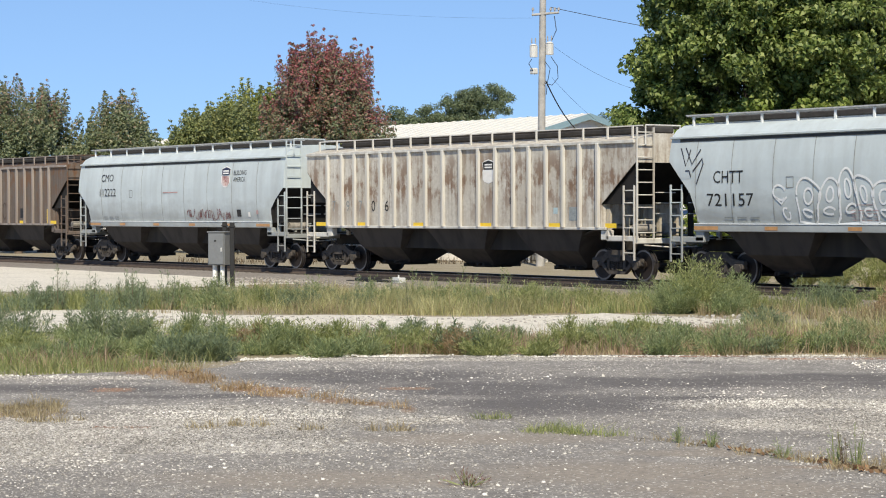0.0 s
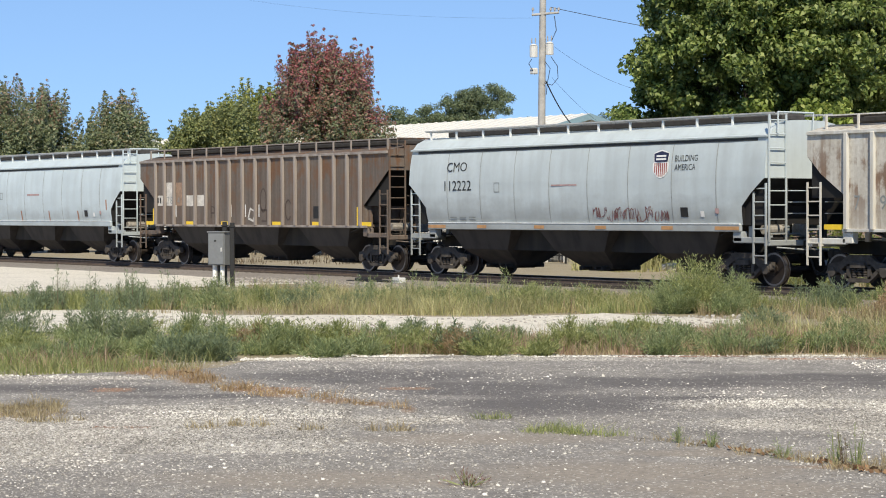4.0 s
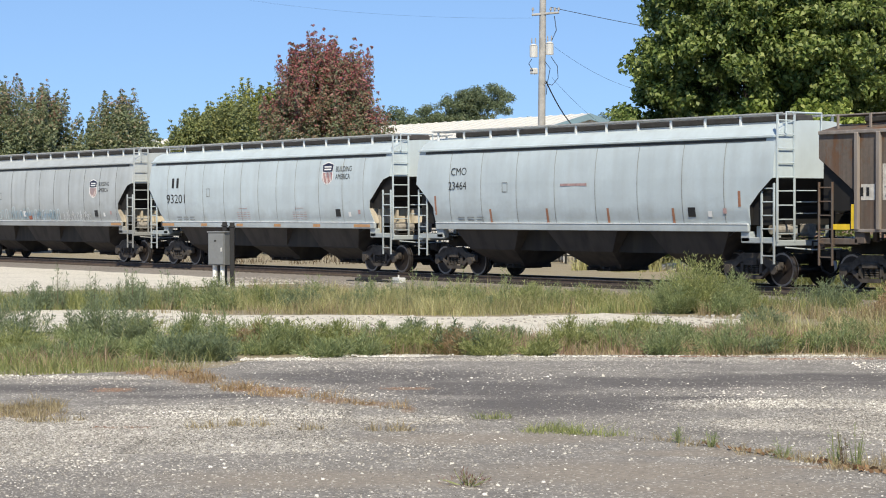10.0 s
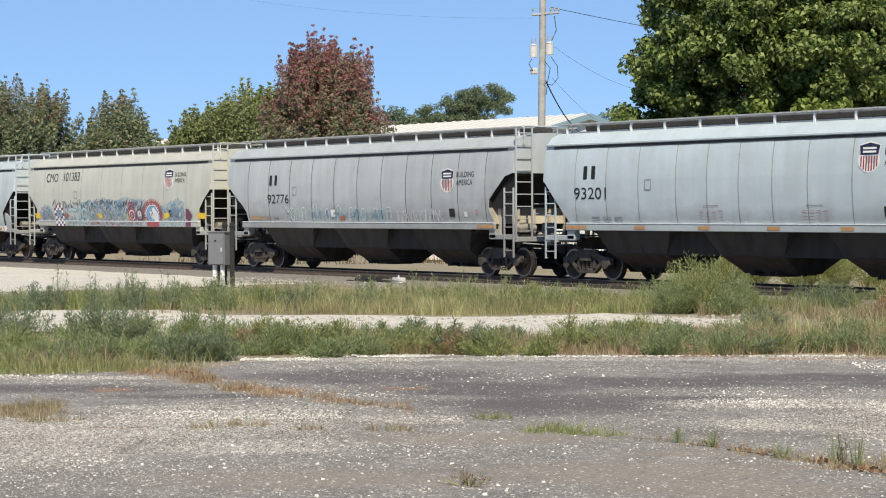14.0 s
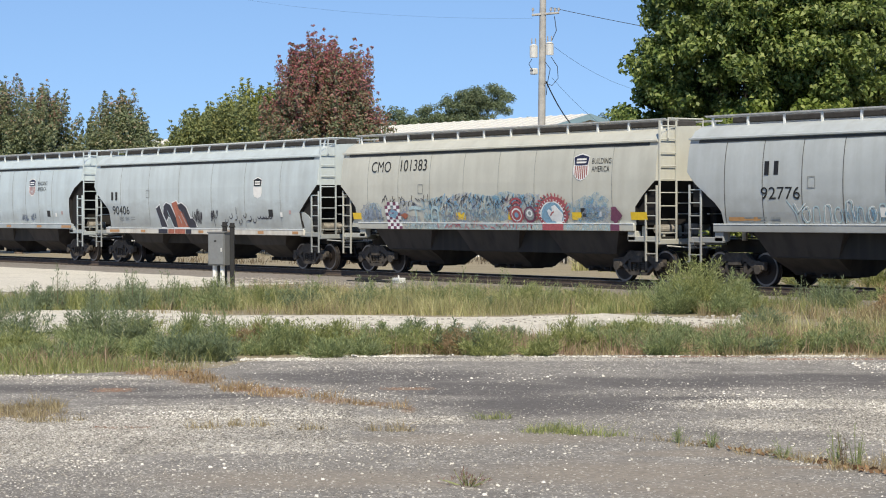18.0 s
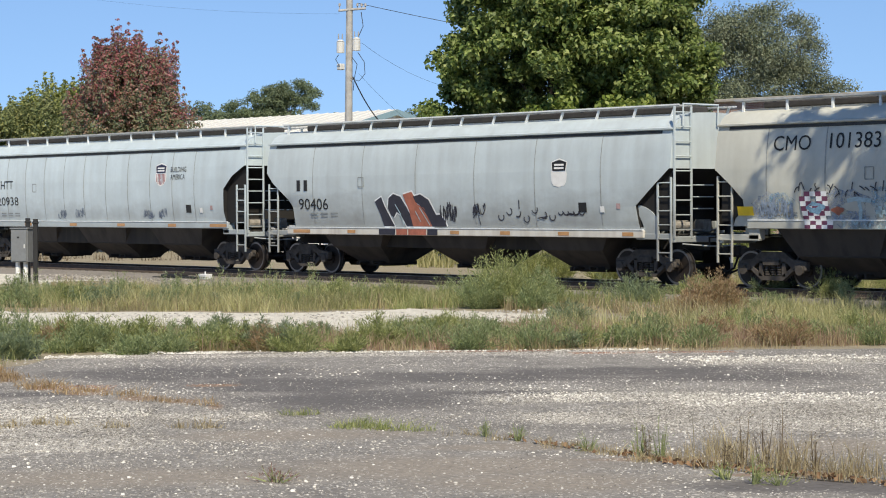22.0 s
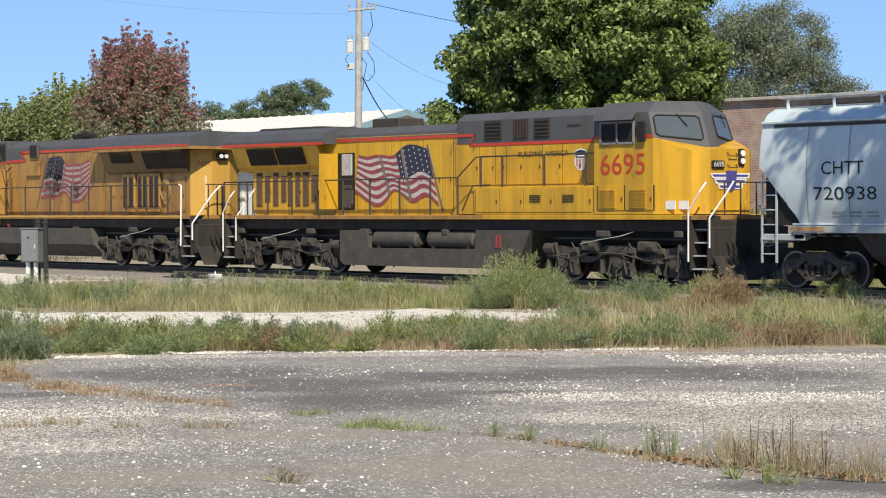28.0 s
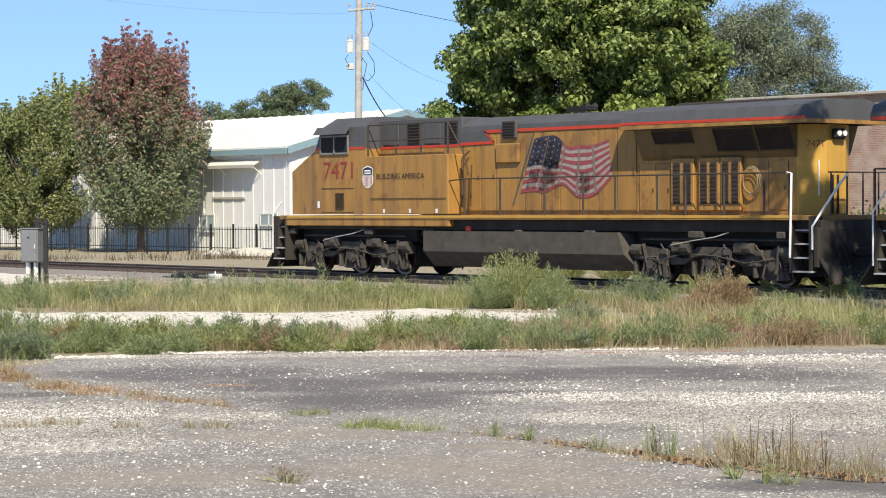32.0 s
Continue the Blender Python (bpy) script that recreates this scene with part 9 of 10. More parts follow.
# thin feathery plants standing in the grass between the gravel and the track
q = random.Random(29)
for i in range(44):
    u = q.uniform(-9.0, 13.5)
    w = q.uniform(49.8, 55.5) - 0.45 * max(0.0, u - 4.0)
    x, y = at(u, w)
    k = q.choice((0, 0, 0, 1, 2))
    feathery(("thin grey-green weed in the tall grass", "thin fresh green weed in the tall grass", "thin blue-green weed in the tall grass")[k], x, y, q.uniform(0.3, 0.6), q.uniform(0.4, 0.78), (M_WEED, M_WEED2, M_WEEDB)[k], 800 + i, 14, 0.05, 60)
for i, (u, w, h) in enumerate(((-9.0, 50.0, 0.95), (-7.6, 50.4, 0.9), (-7.2, 49.8, 0.75), (-6.4, 50.2, 0.85), (-8.3, 50.8, 0.8), (-5.2, 50.4, 0.7))):
    x, y = at(u, w)
    feathery("tall weed with dark seed heads beside the gravel", x, y, 0.35, h, M_WEEDB, 860 + i, 9, 0.05, 70, stem=M_STALKS)

# ragged clumps along the asphalt's edge
q = random.Random(23)
for i in range(26):
    u = -3.4 + 0.54 * i + q.uniform(-0.3, 0.3)
    w = 33.9 + 0.012 * max(0.0, u) ** 2 + q.uniform(-0.5, 1.3)
    x, y = at(u, w)
    k = q.choice((0, 0, 1, 1, 1, 0, 3))
    feathery(("grey-green weed clump at the asphalt's edge", "fresh green weed clump at the asphalt's edge", "blue-green weed clump at the asphalt's edge", "rusty dried weed clump at the asphalt's edge")[k], x, y, q.uniform(0.35, 0.62), q.uniform(0.22, 0.5), WEED_KINDS[k][1], 700 + i, 34, 0.042)

# ---------------------------------------------------------------- litter on the lot
M_STONE = foliage("pale_loose_stone", [(0.0, (0.24, 0.225, 0.20)), (0.5, (0.40, 0.38, 0.345)), (1.0, (0.66, 0.64, 0.60))], 0.9, 0.0)


M_WHITESTONE = foliage("white_limestone_crumb", [(0.0, (0.45, 0.43, 0.38)), (0.5, (0.66, 0.64, 0.58)), (1.0, (0.82, 0.80, 0.75))], 0.9, 0.0)
M_BSTONE = foliage("grey_ballast_stone", [(0.0, (0.14, 0.125, 0.11)), (0.5, (0.27, 0.25, 0.225)), (1.0, (0.46, 0.43, 0.39))], 0.9, 0.0)
M_PEBBLE = foliage("grey_worn_pebble", [(0.0, (0.12, 0.113, 0.103)), (0.6, (0.24, 0.228, 0.208)), (1.0, (0.46, 0.44, 0.40))], 0.9, 0.0)


def stones(label, pts, per, s0, s1, seed, z=LOT, lumps=0.8, mat=None):
    g = np.random.default_rng(seed)
    P = []
    for u, w, du, dw in pts:
        n = int(per * 4 * du * dw)
        P.append(np.stack([u + g.uniform(-du, du, n), w + g.uniform(-dw, dw, n)], 1))
    P = np.concatenate(P)
    keep = np.array([1.3 * noise.noise(Vector((a * 0.33, b * 0.42, seed))) + 0.5 * noise.noise(Vector((a * 1.7, b * 1.0, seed + 9))) > g.uniform(-1.0, 1.0) * (1.2 - lumps) + 0.10 for a, b in P])
    P = P[keep]
    for u, w, ru, rw in DARK_PLACES:
        inside = ((P[:, 0] - u) / ru) ** 2 + ((P[:, 1] - w) / rw) ** 2 < 0.85
        P = P[~(inside & (g.random(len(P)) < (0.97 if w < 19 else 0.62)))]
    for u, w, ru, rw in WORN:
        inside = ((P[:, 0] - u) / ru) ** 2 + ((P[:, 1] - w) / rw) ** 2 < 0.8
        P = P[~(inside & (g.random(len(P)) < 0.6))]
    n = len(P)
    s = s0 + (s1 - s0) * g.random(n) ** 3
    c = np.stack([P[:, 0] * RX + P[:, 1] * FX, P[:, 0] * RY + P[:, 1] * FY, np.full(n, z)], 1)
    # a squat chip: a crooked foot and a smaller, tilted top
    a = g.uniform(0, 6.283, n)
    foot = np.array([(1, 0, 0.0), (0, 1, 0.0), (-1, 0, 0.0), (0, -1, 0.0), (0.5, 0.5, 0.62), (-0.55, 0.5, 0.62), (-0.5, -0.5, 0.62), (0.55, -0.5, 0.62)])
    q = foot[None] * s[:, None, None] * g.uniform(0.6, 1.25, (n, 8, 3)) * g.uniform(0.75, 1.2, (n, 1, 3))
    ca, sa = np.cos(a)[:, None], np.sin(a)[:, None]
    v = c[:, None, :] + np.stack([q[..., 0] * ca - q[..., 1] * sa, q[..., 0] * sa + q[..., 1] * ca, q[..., 2]], 2)
    o = np.arange(n)[:, None] * 8
    f = np.concatenate([o + np.array(t) for t in ((0, 1, 4, 7), (1, 2, 5, 4), (2, 3, 6, 5), (3, 0, 7, 6), (4, 5, 6, 7))])
    return tagged(soup("loose_stones", v.reshape(-1, 3), f, mat or M_STONE), label, "gravel", kind="stuff")


stones("pale loose gravel scattered over the asphalt", [(1.0, 21.0, 8.0, 5.5), (2.0, 28.5, 10.0, 4.0)], 260, 0.005, 0.016, 61, LOT, 0.45)
stones("white crushed stone along the gravel strips", [(-2.0, 43.4, 9.0, 3.2), (-9.0, 63.0, 4.0, 3.0)], 60, 0.015, 0.06, 62, LOT - 0.02, 0.6)
stones("white crumbs along the asphalt's edge", [(-1.2, 33.5, 1.0, 0.25), (-2.5, 32.8, 0.6, 0.3), (-5.6, 29.5, 0.7, 0.3), (-4.4, 30.4, 0.8, 0.3), (0.5, 33.6, 1.4, 0.2), (3.6, 33.3, 3.0, 0.18)], 900, 0.009, 0.026, 66, LOT, 0.55, M_WHITESTONE)
stones("white crumbs along the asphalt's edge", [(8.4, 31.0, 2.4, 0.7)], 220, 0.008, 0.03, 67, LOT, 0.5, M_WHITESTONE)
stones("coarse grey ballast stones on the shoulder", [(-6.0, 71.5, 1.6, 3.0), (-3.0, 67.4, 1.6, 3.0), (0.0, 63.2, 1.6, 3.0), (3.0, 59.0, 1.6, 3.0), (6.0, 54.8, 1.6, 3.0), (9.0, 50.5, 1.6, 3.0), (12.0, 46.4, 1.6, 3.0)], 300, 0.028, 0.065, 63, LOT - 0.02, 0.05, M_BSTONE)
stones("grey pebbles worn out of the asphalt", [(1.5, 20.3, 6.5, 4.2)], 700, 0.004, 0.012, 64, LOT, 0.1, M_PEBBLE)
stones("carpet of pale gravel washed over the asphalt", [(u, w, ru * 0.8, rw * 0.8) for u, w, ru, rw in WASHED], 900, 0.007, 0.018, 65, LOT, 0.2)
stones("grey gravel lying between the pale stones", [(u, w, ru * 0.9, rw * 0.9) for u, w, ru, rw in WASHED], 700, 0.007, 0.016, 68, LOT, 0.1, M_PEBBLE)
stones("bright white crushed stone spilled on the asphalt", [(5.0, 24.9, 1.5, 0.5), (6.3, 24.5, 1.4, 0.8), (4.0, 25.4, 0.9, 0.3), (7.8, 24.0, 1.2, 0.9), (-2.6, 23.8, 1.5, 0.5)], 520, 0.008, 0.020, 69, LOT, 0.5, M_WHITESTONE)
stones("few larger pale stones lying on the asphalt", [(1.5, 19.5, 6.0, 2.6), (3.0, 27.0, 6.0, 3.0)], 16, 0.010, 0.024, 70, LOT, 0.3, M_WHITESTONE)

M_REDCRUMB = foliage("red_brown_soil_crumb", [(0.0, (0.16, 0.085, 0.06)), (0.5, (0.27, 0.155, 0.11)), (1.0, (0.36, 0.24, 0.18))], 0.95, 0.0)
stones("red-brown soil crumbs on the asphalt", [(-3.38, 22.42, 0.30, 0.10), (-4.2, 27.2, 0.28, 0.3), (-0.45, 27.3, 0.36, 0.2), (6.2, 32.6, 1.3, 0.2), (3.7, 33.2, 1.0, 0.15), (-2.2, 27.2, 0.5, 0.3)], 3200, 0.004, 0.013, 75, LOT, 0.1, M_REDCRUMB)

# the long joint in the asphalt, grown with dry grass, parallel to the track
M_CRACK = plain("earth_filled_crack", (0.05, 0.042, 0.034), 0.95, 0, 0.4)
rs = random.Random(4)


def crack(pts, w0, seed):
    q = random.Random(seed)
    fine = []
    for (a, b), (c, d) in zip(pts[:-1], pts[1:]):
        n = max(2, int(math.hypot(c - a, d - b) / 0.18))
        fine += [(a + (c - a) * i / n + q.uniform(-0.03, 0.03), b + (d - b) * i / n + q.uniform(-0.05, 0.05)) for i in range(n)]
    bm = bmesh.new()
    prev = None
    for i, (u, w) in enumerate(fine):
        wd = w0 * q.uniform(0.4, 1.3)
        p = [bm.verts.new((*at(u, w - wd), LOT + 0.004)), bm.verts.new((*at(u, w + wd), LOT + 0.004))]
        if prev and q.random() > 0.25:
            bm.faces.new((prev[0], p[0], p[1], prev[1]))
        prev = p
    return tagged(part("pavement_crack", bm, M_CRACK), "dark earth-filled crack across the asphalt", "crack", kind="structure")


crack([(-1.1, 25.4), (-0.55, 24.6), (-0.1, 23.9), (0.35, 23.4), (0.9, 22.2)], 0.009, 1)
crack([(0.9, 22.1), (1.45, 21.45), (1.9, 21.25), (2.3, 20.9)], 0.012, 5)
crack([(2.3, 20.9), (2.57, 20.4), (2.9, 19.85), (3.37, 19.2), (3.62, 18.55)], 0.022, 6)
crack([(3.62, 18.55), (3.89, 18.2), (4.13, 17.95), (4.48, 17.3), (5.0, 16.9)], 0.035, 7)
crack([(-6.0, 23.3), (-4.9, 23.2), (-3.9, 22.8), (-2.6, 22.35), (-1.4, 22.2), (-0.4, 22.05)], 0.007, 2)
grass("dry grass in the asphalt joint", [(-4.0, 30.1, 0.55, 0.4), (-3.6, 29.3, 0.30, 0.5), (-3.2, 28.5, 0.26, 0.5), (-2.64, 27.4, 0.26, 0.5), (-2.1, 26.6, 0.26, 0.4), (-1.54, 25.9, 0.22, 0.35), (-1.0, 25.25, 0.26, 0.28), (-0.55, 24.6, 0.10, 0.3)], 620, 0.03, 0.12, M_GRASS_O, 9, 0.004, 0.3, LOT, 1.0)
grass("dry tufts in the asphalt", [(-4.75, 24.2, 0.42, 0.7), (-4.2, 23.1, 0.3, 0.2), (-2.5, 22.34, 0.22, 0.10), (-2.05, 22.6, 0.2, 0.12), (-1.44, 22.2, 0.14, 0.1), (-0.55, 22.06, 0.22, 0.10)], 1500, 0.03, 0.13, M_GRASS_B, 10, 0.0035, 0.25, LOT, 1.1)
grass("low green tufts in the asphalt", [(1.1, 21.9, 0.26, 0.22), (1.4, 21.6, 0.20, 0.14), (0.5, 23.3, 0.20, 0.10), (1.65, 21.45, 0.14, 0.06)], 2200, 0.03, 0.12, M_GRASS_G, 11, 0.0035, 0.22, LOT, 1.1)
grass("dry grass at the broken asphalt's edge", [(3.95, 18.6, 0.30, 0.3), (4.35, 18.1, 0.36, 0.4), (4.2, 19.2, 0.2, 0.3), (4.75, 17.5, 0.36, 0.35), (5.2, 17.3, 0.4, 0.45)], 900, 0.05, 0.30, M_GRASS_B, 12, 0.003, 0.4, LOT, 0.7)
grass("short dry grass along the joint", [(2.1, 21.0, 0.25, 0.08), (2.5, 20.5, 0.2, 0.14), (2.9, 19.9, 0.18, 0.2), (3.3, 19.3, 0.2, 0.18), (3.6, 18.7, 0.2, 0.2)], 1700, 0.03, 0.11, M_GRASS_B, 13, 0.0028, 0.25, LOT, 1.1)
for i, (u, w, h) in enumerate(((4.22, 18.05, 0.44), (4.38, 18.0, 0.56), (4.5, 17.9, 0.46), (4.05, 18.1, 0.34), (3.55, 18.9, 0.32), (4.75, 17.7, 0.36), (3.62, 18.7, 0.30), (3.48, 19.0, 0.24), (3.1, 19.5, 0.14), (2.55, 20.4, 0.16), (2.3, 20.8, 0.12))):
    x, y = at(u, w)
    feathery("thin dry dark seed stalks" if i < 6 else "small grey-green sprout in the joint", x, y, 0.10, h * 1.1, M_STALKS if i < 6 else M_WEED, 400 + i, 4 if i < 6 else 9, 0.022, 22, LOT, "dry weeds in the asphalt", 0.13, M_STALKS if i < 6 else None)
x, y = at(0.2, 17.6)
feathery("small reddish weed flat on the asphalt", x, y, 0.26, 0.12, M_REDWEED, 420, 18, 0.024, 14, LOT)
for i, (u, w, h) in enumerate(((4.05, 17.0, 0.2), (4.25, 16.9, 0.16), (3.9, 17.3, 0.12))):
    x, y = at(u, w)
    feathery("small green sprout at the asphalt's edge", x, y, 0.12, h, M_WEED2, 421 + i, 9, 0.03, 16, LOT, "green sprouts on the lot")
M_DEAD = foliage("dead_leaf", [(0.0, (0.13, 0.07, 0.035)), (0.6, (0.28, 0.17, 0.09)), (1.0, (0.42, 0.30, 0.18))], 0.8, 0.1)
g = np.random.default_rng(71)
cu = np.concatenate([g.uniform(3.55, 5.3, 240), g.uniform(2.5, 3.6, 50), g.uniform(-4.4, -3.2, 40)])
cw = np.concatenate([18.5 - (cu[:240] - 3.6) * 1.12 + g.normal(0, 0.09, 240), 20.4 - (cu[240:290] - 2.57) * 1.75 + g.normal(0, 0.07, 50), 29.9 - (cu[290:] + 3.8) * 1.5 + g.normal(0, 0.2, 40)])
rng = np.random.default_rng(72)
v, f = leaf_cloud(np.stack([cu * RX + cw * FX, cu * RY + cw * FY, np.full(len(cu), LOT + 0.025)], 1), 1, 0.02, 0.035, 0.0)
v[:, 2] = np.maximum(v[:, 2], LOT + 0.004)
tagged(soup("fallen_leaves", v, f, M_DEAD), "curled brown fallen leaves along the asphalt's edge", "leaves", kind="stuff")

# ---------------------------------------------------------------- buildings
M_SIDING = plain("white_metal_siding", (0.74, 0.74, 0.72), 0.5, 0.0, 0.05, 3.0, 0.05)
M_ROOF = plain("white_metal_roof", (0.72, 0.71, 0.66), 0.5, 0.0, 0.06, 1.5, 0.05)
M_TRIM = plain("pale_blue_trim", (0.22, 0.33, 0.38), 0.55, 0.0, 0.1)
M_CONC = plain("weathered_concrete", (0.42, 0.40, 0.36), 0.9, 0.0, 0.15, 4.0)
M_DARK = plain("black_iron", (0.02, 0.02, 0.02), 0.6, 0.2, 0.2)


def white_building():
    """Long gabled metal shed beside the track; its gable end looks down the line."""
    b = tagged(new("metal_shed"), "long white metal building with pale blue trim", "building")
    x0, x1, y0, y1 = -142.0, -88.6, 65.0, 80.0
    ym, ze, zr = (y0 + y1) / 2, 5.15, 7.15
    b.location = (0, 0, 0)
    bm = bmesh.new()
    prism_ = [(y0, LOT - 0.03), (y0, ze), (ym, zr - 0.05), (y1, ze), (y1, LOT - 0.03)]
    a = [bm.verts.new((x0, y, z)) for y, z in prism_]
    c = [bm.verts.new((x1, y, z)) for y, z in prism_]
    for i in range(5):
        bm.faces.new((a[i], a[(i + 1) % 5], c[(i + 1) % 5], c[i]))
    bm.faces.new(a[::-1])
    bm.faces.new(c)
    part("wall", bm, M_SIDING, b)
    for s in (-1, 1):
        bm = bmesh.new()
        ye = ym + s * (7.5 + 0.35)
        zz = ze - 0.10
        plate(bm, [(x0 - 0.3, ye, zz), (x1 + 0.35, ye, zz), (x1 + 0.35, ym, zr), (x0 - 0.3, ym, zr)], (0, 0, 0.10))
        r = part("roof", bm, M_ROOF, b, "white ribbed metal roof")
        bm = bmesh.new()
        x = x0
        while x < x1 + 0.3:
            rod(bm, Vector((x, ye, zz + 0.115)), Vector((x, ym, zr + 0.115)), 0.025, seg=4)
            x += 0.9
        part("roof_rib", bm, M_ROOF, r)
        bm = bmesh.new()
        box(bm, (x0 + x1) / 2, ye - s * 0.02 + s * 0.03, zz - 0.13, x1 - x0 + 0.5, 0.06, 0.30)
        part("eave_trim", bm, M_TRIM, r, "pale blue eave trim")
        bm = bmesh.new()
        plate(bm, [(x1 + 0.36, ye, zz - 0.28), (x1 + 0.36, ym, zr - 0.22), (x1 + 0.36, ym, zr + 0.10), (x1 + 0.36, ye, zz + 0.10)], (0.04, 0, 0))
        part("rake_trim", bm, M_TRIM, r, "pale blue rake trim")
    # lean-to canopy and siding ribs on the track side
    bm = bmesh.new()
    plate(bm, [(-104.0, y0 - 0.6, 4.20), (-91.0, y0 - 0.6, 4.20), (-91.0, y0, 4.48), (-104.0, y0, 4.48)], (0, 0, 0.08))
    can = part("canopy", bm, M_ROOF, b, "white lean-to canopy")
    bm = bmesh.new()
    box(bm, -97.5, y0 - 0.6, 4.18, 13.0, 0.06, 0.16)
    part("fascia", bm, M_CONC, can)
    for x in (-103.9, -100.7, -97.5, -94.3, -91.1):
        bm = bmesh.new()
        rod(bm, (x, y0 + 0.02, 3.75), (x, y0 - 0.55, 4.20), 0.03, seg=6)
        part("canopy_brace", bm, M_SIDING, can)
    first = None
    for i in range(58):
        x = x0 + 0.5 + i * 0.92
        if first is None:
            bm = bmesh.new()
            box(bm, 0, 0, 0, 0.06, 0.04, ze - LOT)
            first = part("siding_rib", bm, M_SIDING, b)
            first.location = (x, y0 - 0.02, (ze + LOT) / 2)
        else:
            again(first, b, pose(x, y0 - 0.02, (ze + LOT) / 2))
    for i in range(15):
        o = again(first, b, pose(x1 + 0.02, y0 + 0.5 + i, (ze + LOT) / 2, 0, 0, 90))
    for x, z, w, h in ((-90.3, 1.4, 1.5, 0.6), (-96.0, 1.2, 1.4, 0.9)):
        bm = bmesh.new()
        box(bm, x, y0 - 0.06, z, w, 0.08, h)
        wd = part("window", bm, M_GLASS2, b, "pale blue-grey window strip")
        bm = bmesh.new()
        for dx in (-w / 2, 0, w / 2):
            box(bm, x + dx, y0 - 0.10, z, 0.06, 0.05, h + 0.1)
        for dz in (-h / 2, h / 2):
            box(bm, x, y0 - 0.10, z + dz, w, 0.05, 0.06)
        part("window_frame", bm, M_SIDING, wd)
    bm = bmesh.new()
    box(bm, -94.0, y0 - 0.05, 2.55, 3.0, 0.10, 0.10)
    part("ledge", bm, M_CONC, b)


M_GLASS2 = m_glass("grey_window_glass", (0.30, 0.36, 0.37))
white_building()


def m_brick():
    m, nt, n, l, b = shader("whitewashed_brick")
    tc = n.new("ShaderNodeTexCoord")
    mp = n.new("ShaderNodeMapping")
    mp.inputs["Rotation"].default_value = (radians(90), 0, 0)
    l.new(tc.outputs["Object"], mp.inputs[0])
    br = n.new("ShaderNodeTexBrick")
    br.inputs["Scale"].default_value = 1.0
    br.inputs["Brick Width"].default_value, br.inputs["Row Height"].default_value, br.inputs["Mortar Size"].default_value = 0.215, 0.075, 0.010
    br.inputs["Color1"].default_value, br.inputs["Color2"].default_value = (0.30, 0.13, 0.085, 1), (0.22, 0.10, 0.07, 1)
    br.inputs["Mortar"].default_value = (0.40, 0.36, 0.32, 1)
    l.new(mp.outputs[0], br.inputs["Vector"])
    big = noise_node(nt, 1.3, 7.0, 0.72)
    col = mix(nt, ramp(nt, big.outputs[0], [(0.40, (0.15, 0.15, 0.15)), (0.62, (0.75, 0.75, 0.75))]).outputs[0], br.outputs["Color"], (0.48, 0.40, 0.35))
    l.new(col, b.inputs["Base Color"])
    b.inputs["Roughness"].default_value = 0.9
    bump(nt, b, br.outputs["Fac"], -0.4, 0.01)
    return m


def brick_building():
    b = tagged(new("brick_building"), "old brick building with worn whitewash and a flat parapet", "building")
    x0, x1, y0, y1, h = -67.7, -18.0, 74.7, 95.0, 6.85
    bm = bmesh.new()
    box(bm, (x0 + x1) / 2, (y0 + y1) / 2, (h + LOT) / 2, x1 - x0, y1 - y0, h - LOT + 0.06)
    part("wall", bm, M_BRICK, b)
    bm = bmesh.new()
    for a in ((x0, y0, x1, y0), (x0, y0, x0, y1)):
        cx, cy = (a[0] + a[2]) / 2, (a[1] + a[3]) / 2
        box(bm, cx, cy, h + 0.06, abs(a[2] - a[0]) + 0.4, abs(a[3] - a[1]) + 0.4, 0.14, 0.02)
    part("coping", bm, M_CONC, b, "grey stone parapet coping")
    bm = bmesh.new()
    box(bm, -71.8, (y0 + y1) / 2, (6.1 + LOT) / 2, 8.2, y1 - y0 - 0.06, 6.1 - LOT + 0.06)
    part("annex_wall", bm, M_BRICK, b, "lower whitewashed brick annex")
    bm = bmesh.new()
    box(bm, -71.4, y0 - 0.02, 4.25, 1.0, 0.10, 1.6)
    w = part("window", bm, M_GLASS, b, "dark barred window")
    for k in range(5):
        bm = bmesh.new()
        box(bm, -71.85 + 0.225 * k, y0 - 0.09, 4.25, 0.05, 0.04, 1.6)
        part("window_bar", bm, M_CONC, w)
    for z in (3.42, 5.08):
        bm = bmesh.new()
        box(bm, -71.4, y0 - 0.06, z, 1.3, 0.14, 0.12, 0.01)
        part("window_sill" if z < 4 else "lintel", bm, M_CONC, w)
    for i, x in enumerate((-53.3, -49.0, -44.6, -40.0)):
        bm = bmesh.new()
        box(bm, x, y0 - 0.012, 5.2, 1.1, 0.04, 1.7)
        w = part("window", bm, M_GLASS, b, "dark sash window")
        bm = bmesh.new()
        for dx in (-0.55, 0, 0.55):
            box(bm, x + dx, y0 - 0.05, 5.2, 0.08, 0.06, 1.75)
        for dz in (-0.85, 0, 0.85):
            box(bm, x, y0 - 0.05, 5.2 + dz, 1.15, 0.06, 0.08)
        part("window_frame", bm, M_CONC, w)
        bm = bmesh.new()
        box(bm, x, y0 - 0.06, 4.26, 1.4, 0.14, 0.10)
        part("window_sill", bm, M_CONC, w)


M_BRICK = m_brick()
brick_building()

# ---------------------------------------------------------------- utility pole and wires
M_POLE = plain("weathered_grey_pole_wood", (0.39, 0.385, 0.375), 0.9, 0.0, 0.25, 3.0)
M_XFMR = plain("pale_grey_enamel", (0.62, 0.63, 0.62), 0.4, 0.0, 0.08)
M_WIRE = plain("black_cable", (0.02, 0.02, 0.022), 0.6)
M_PORCELAIN = plain("grey_porcelain", (0.35, 0.34, 0.33), 0.3)


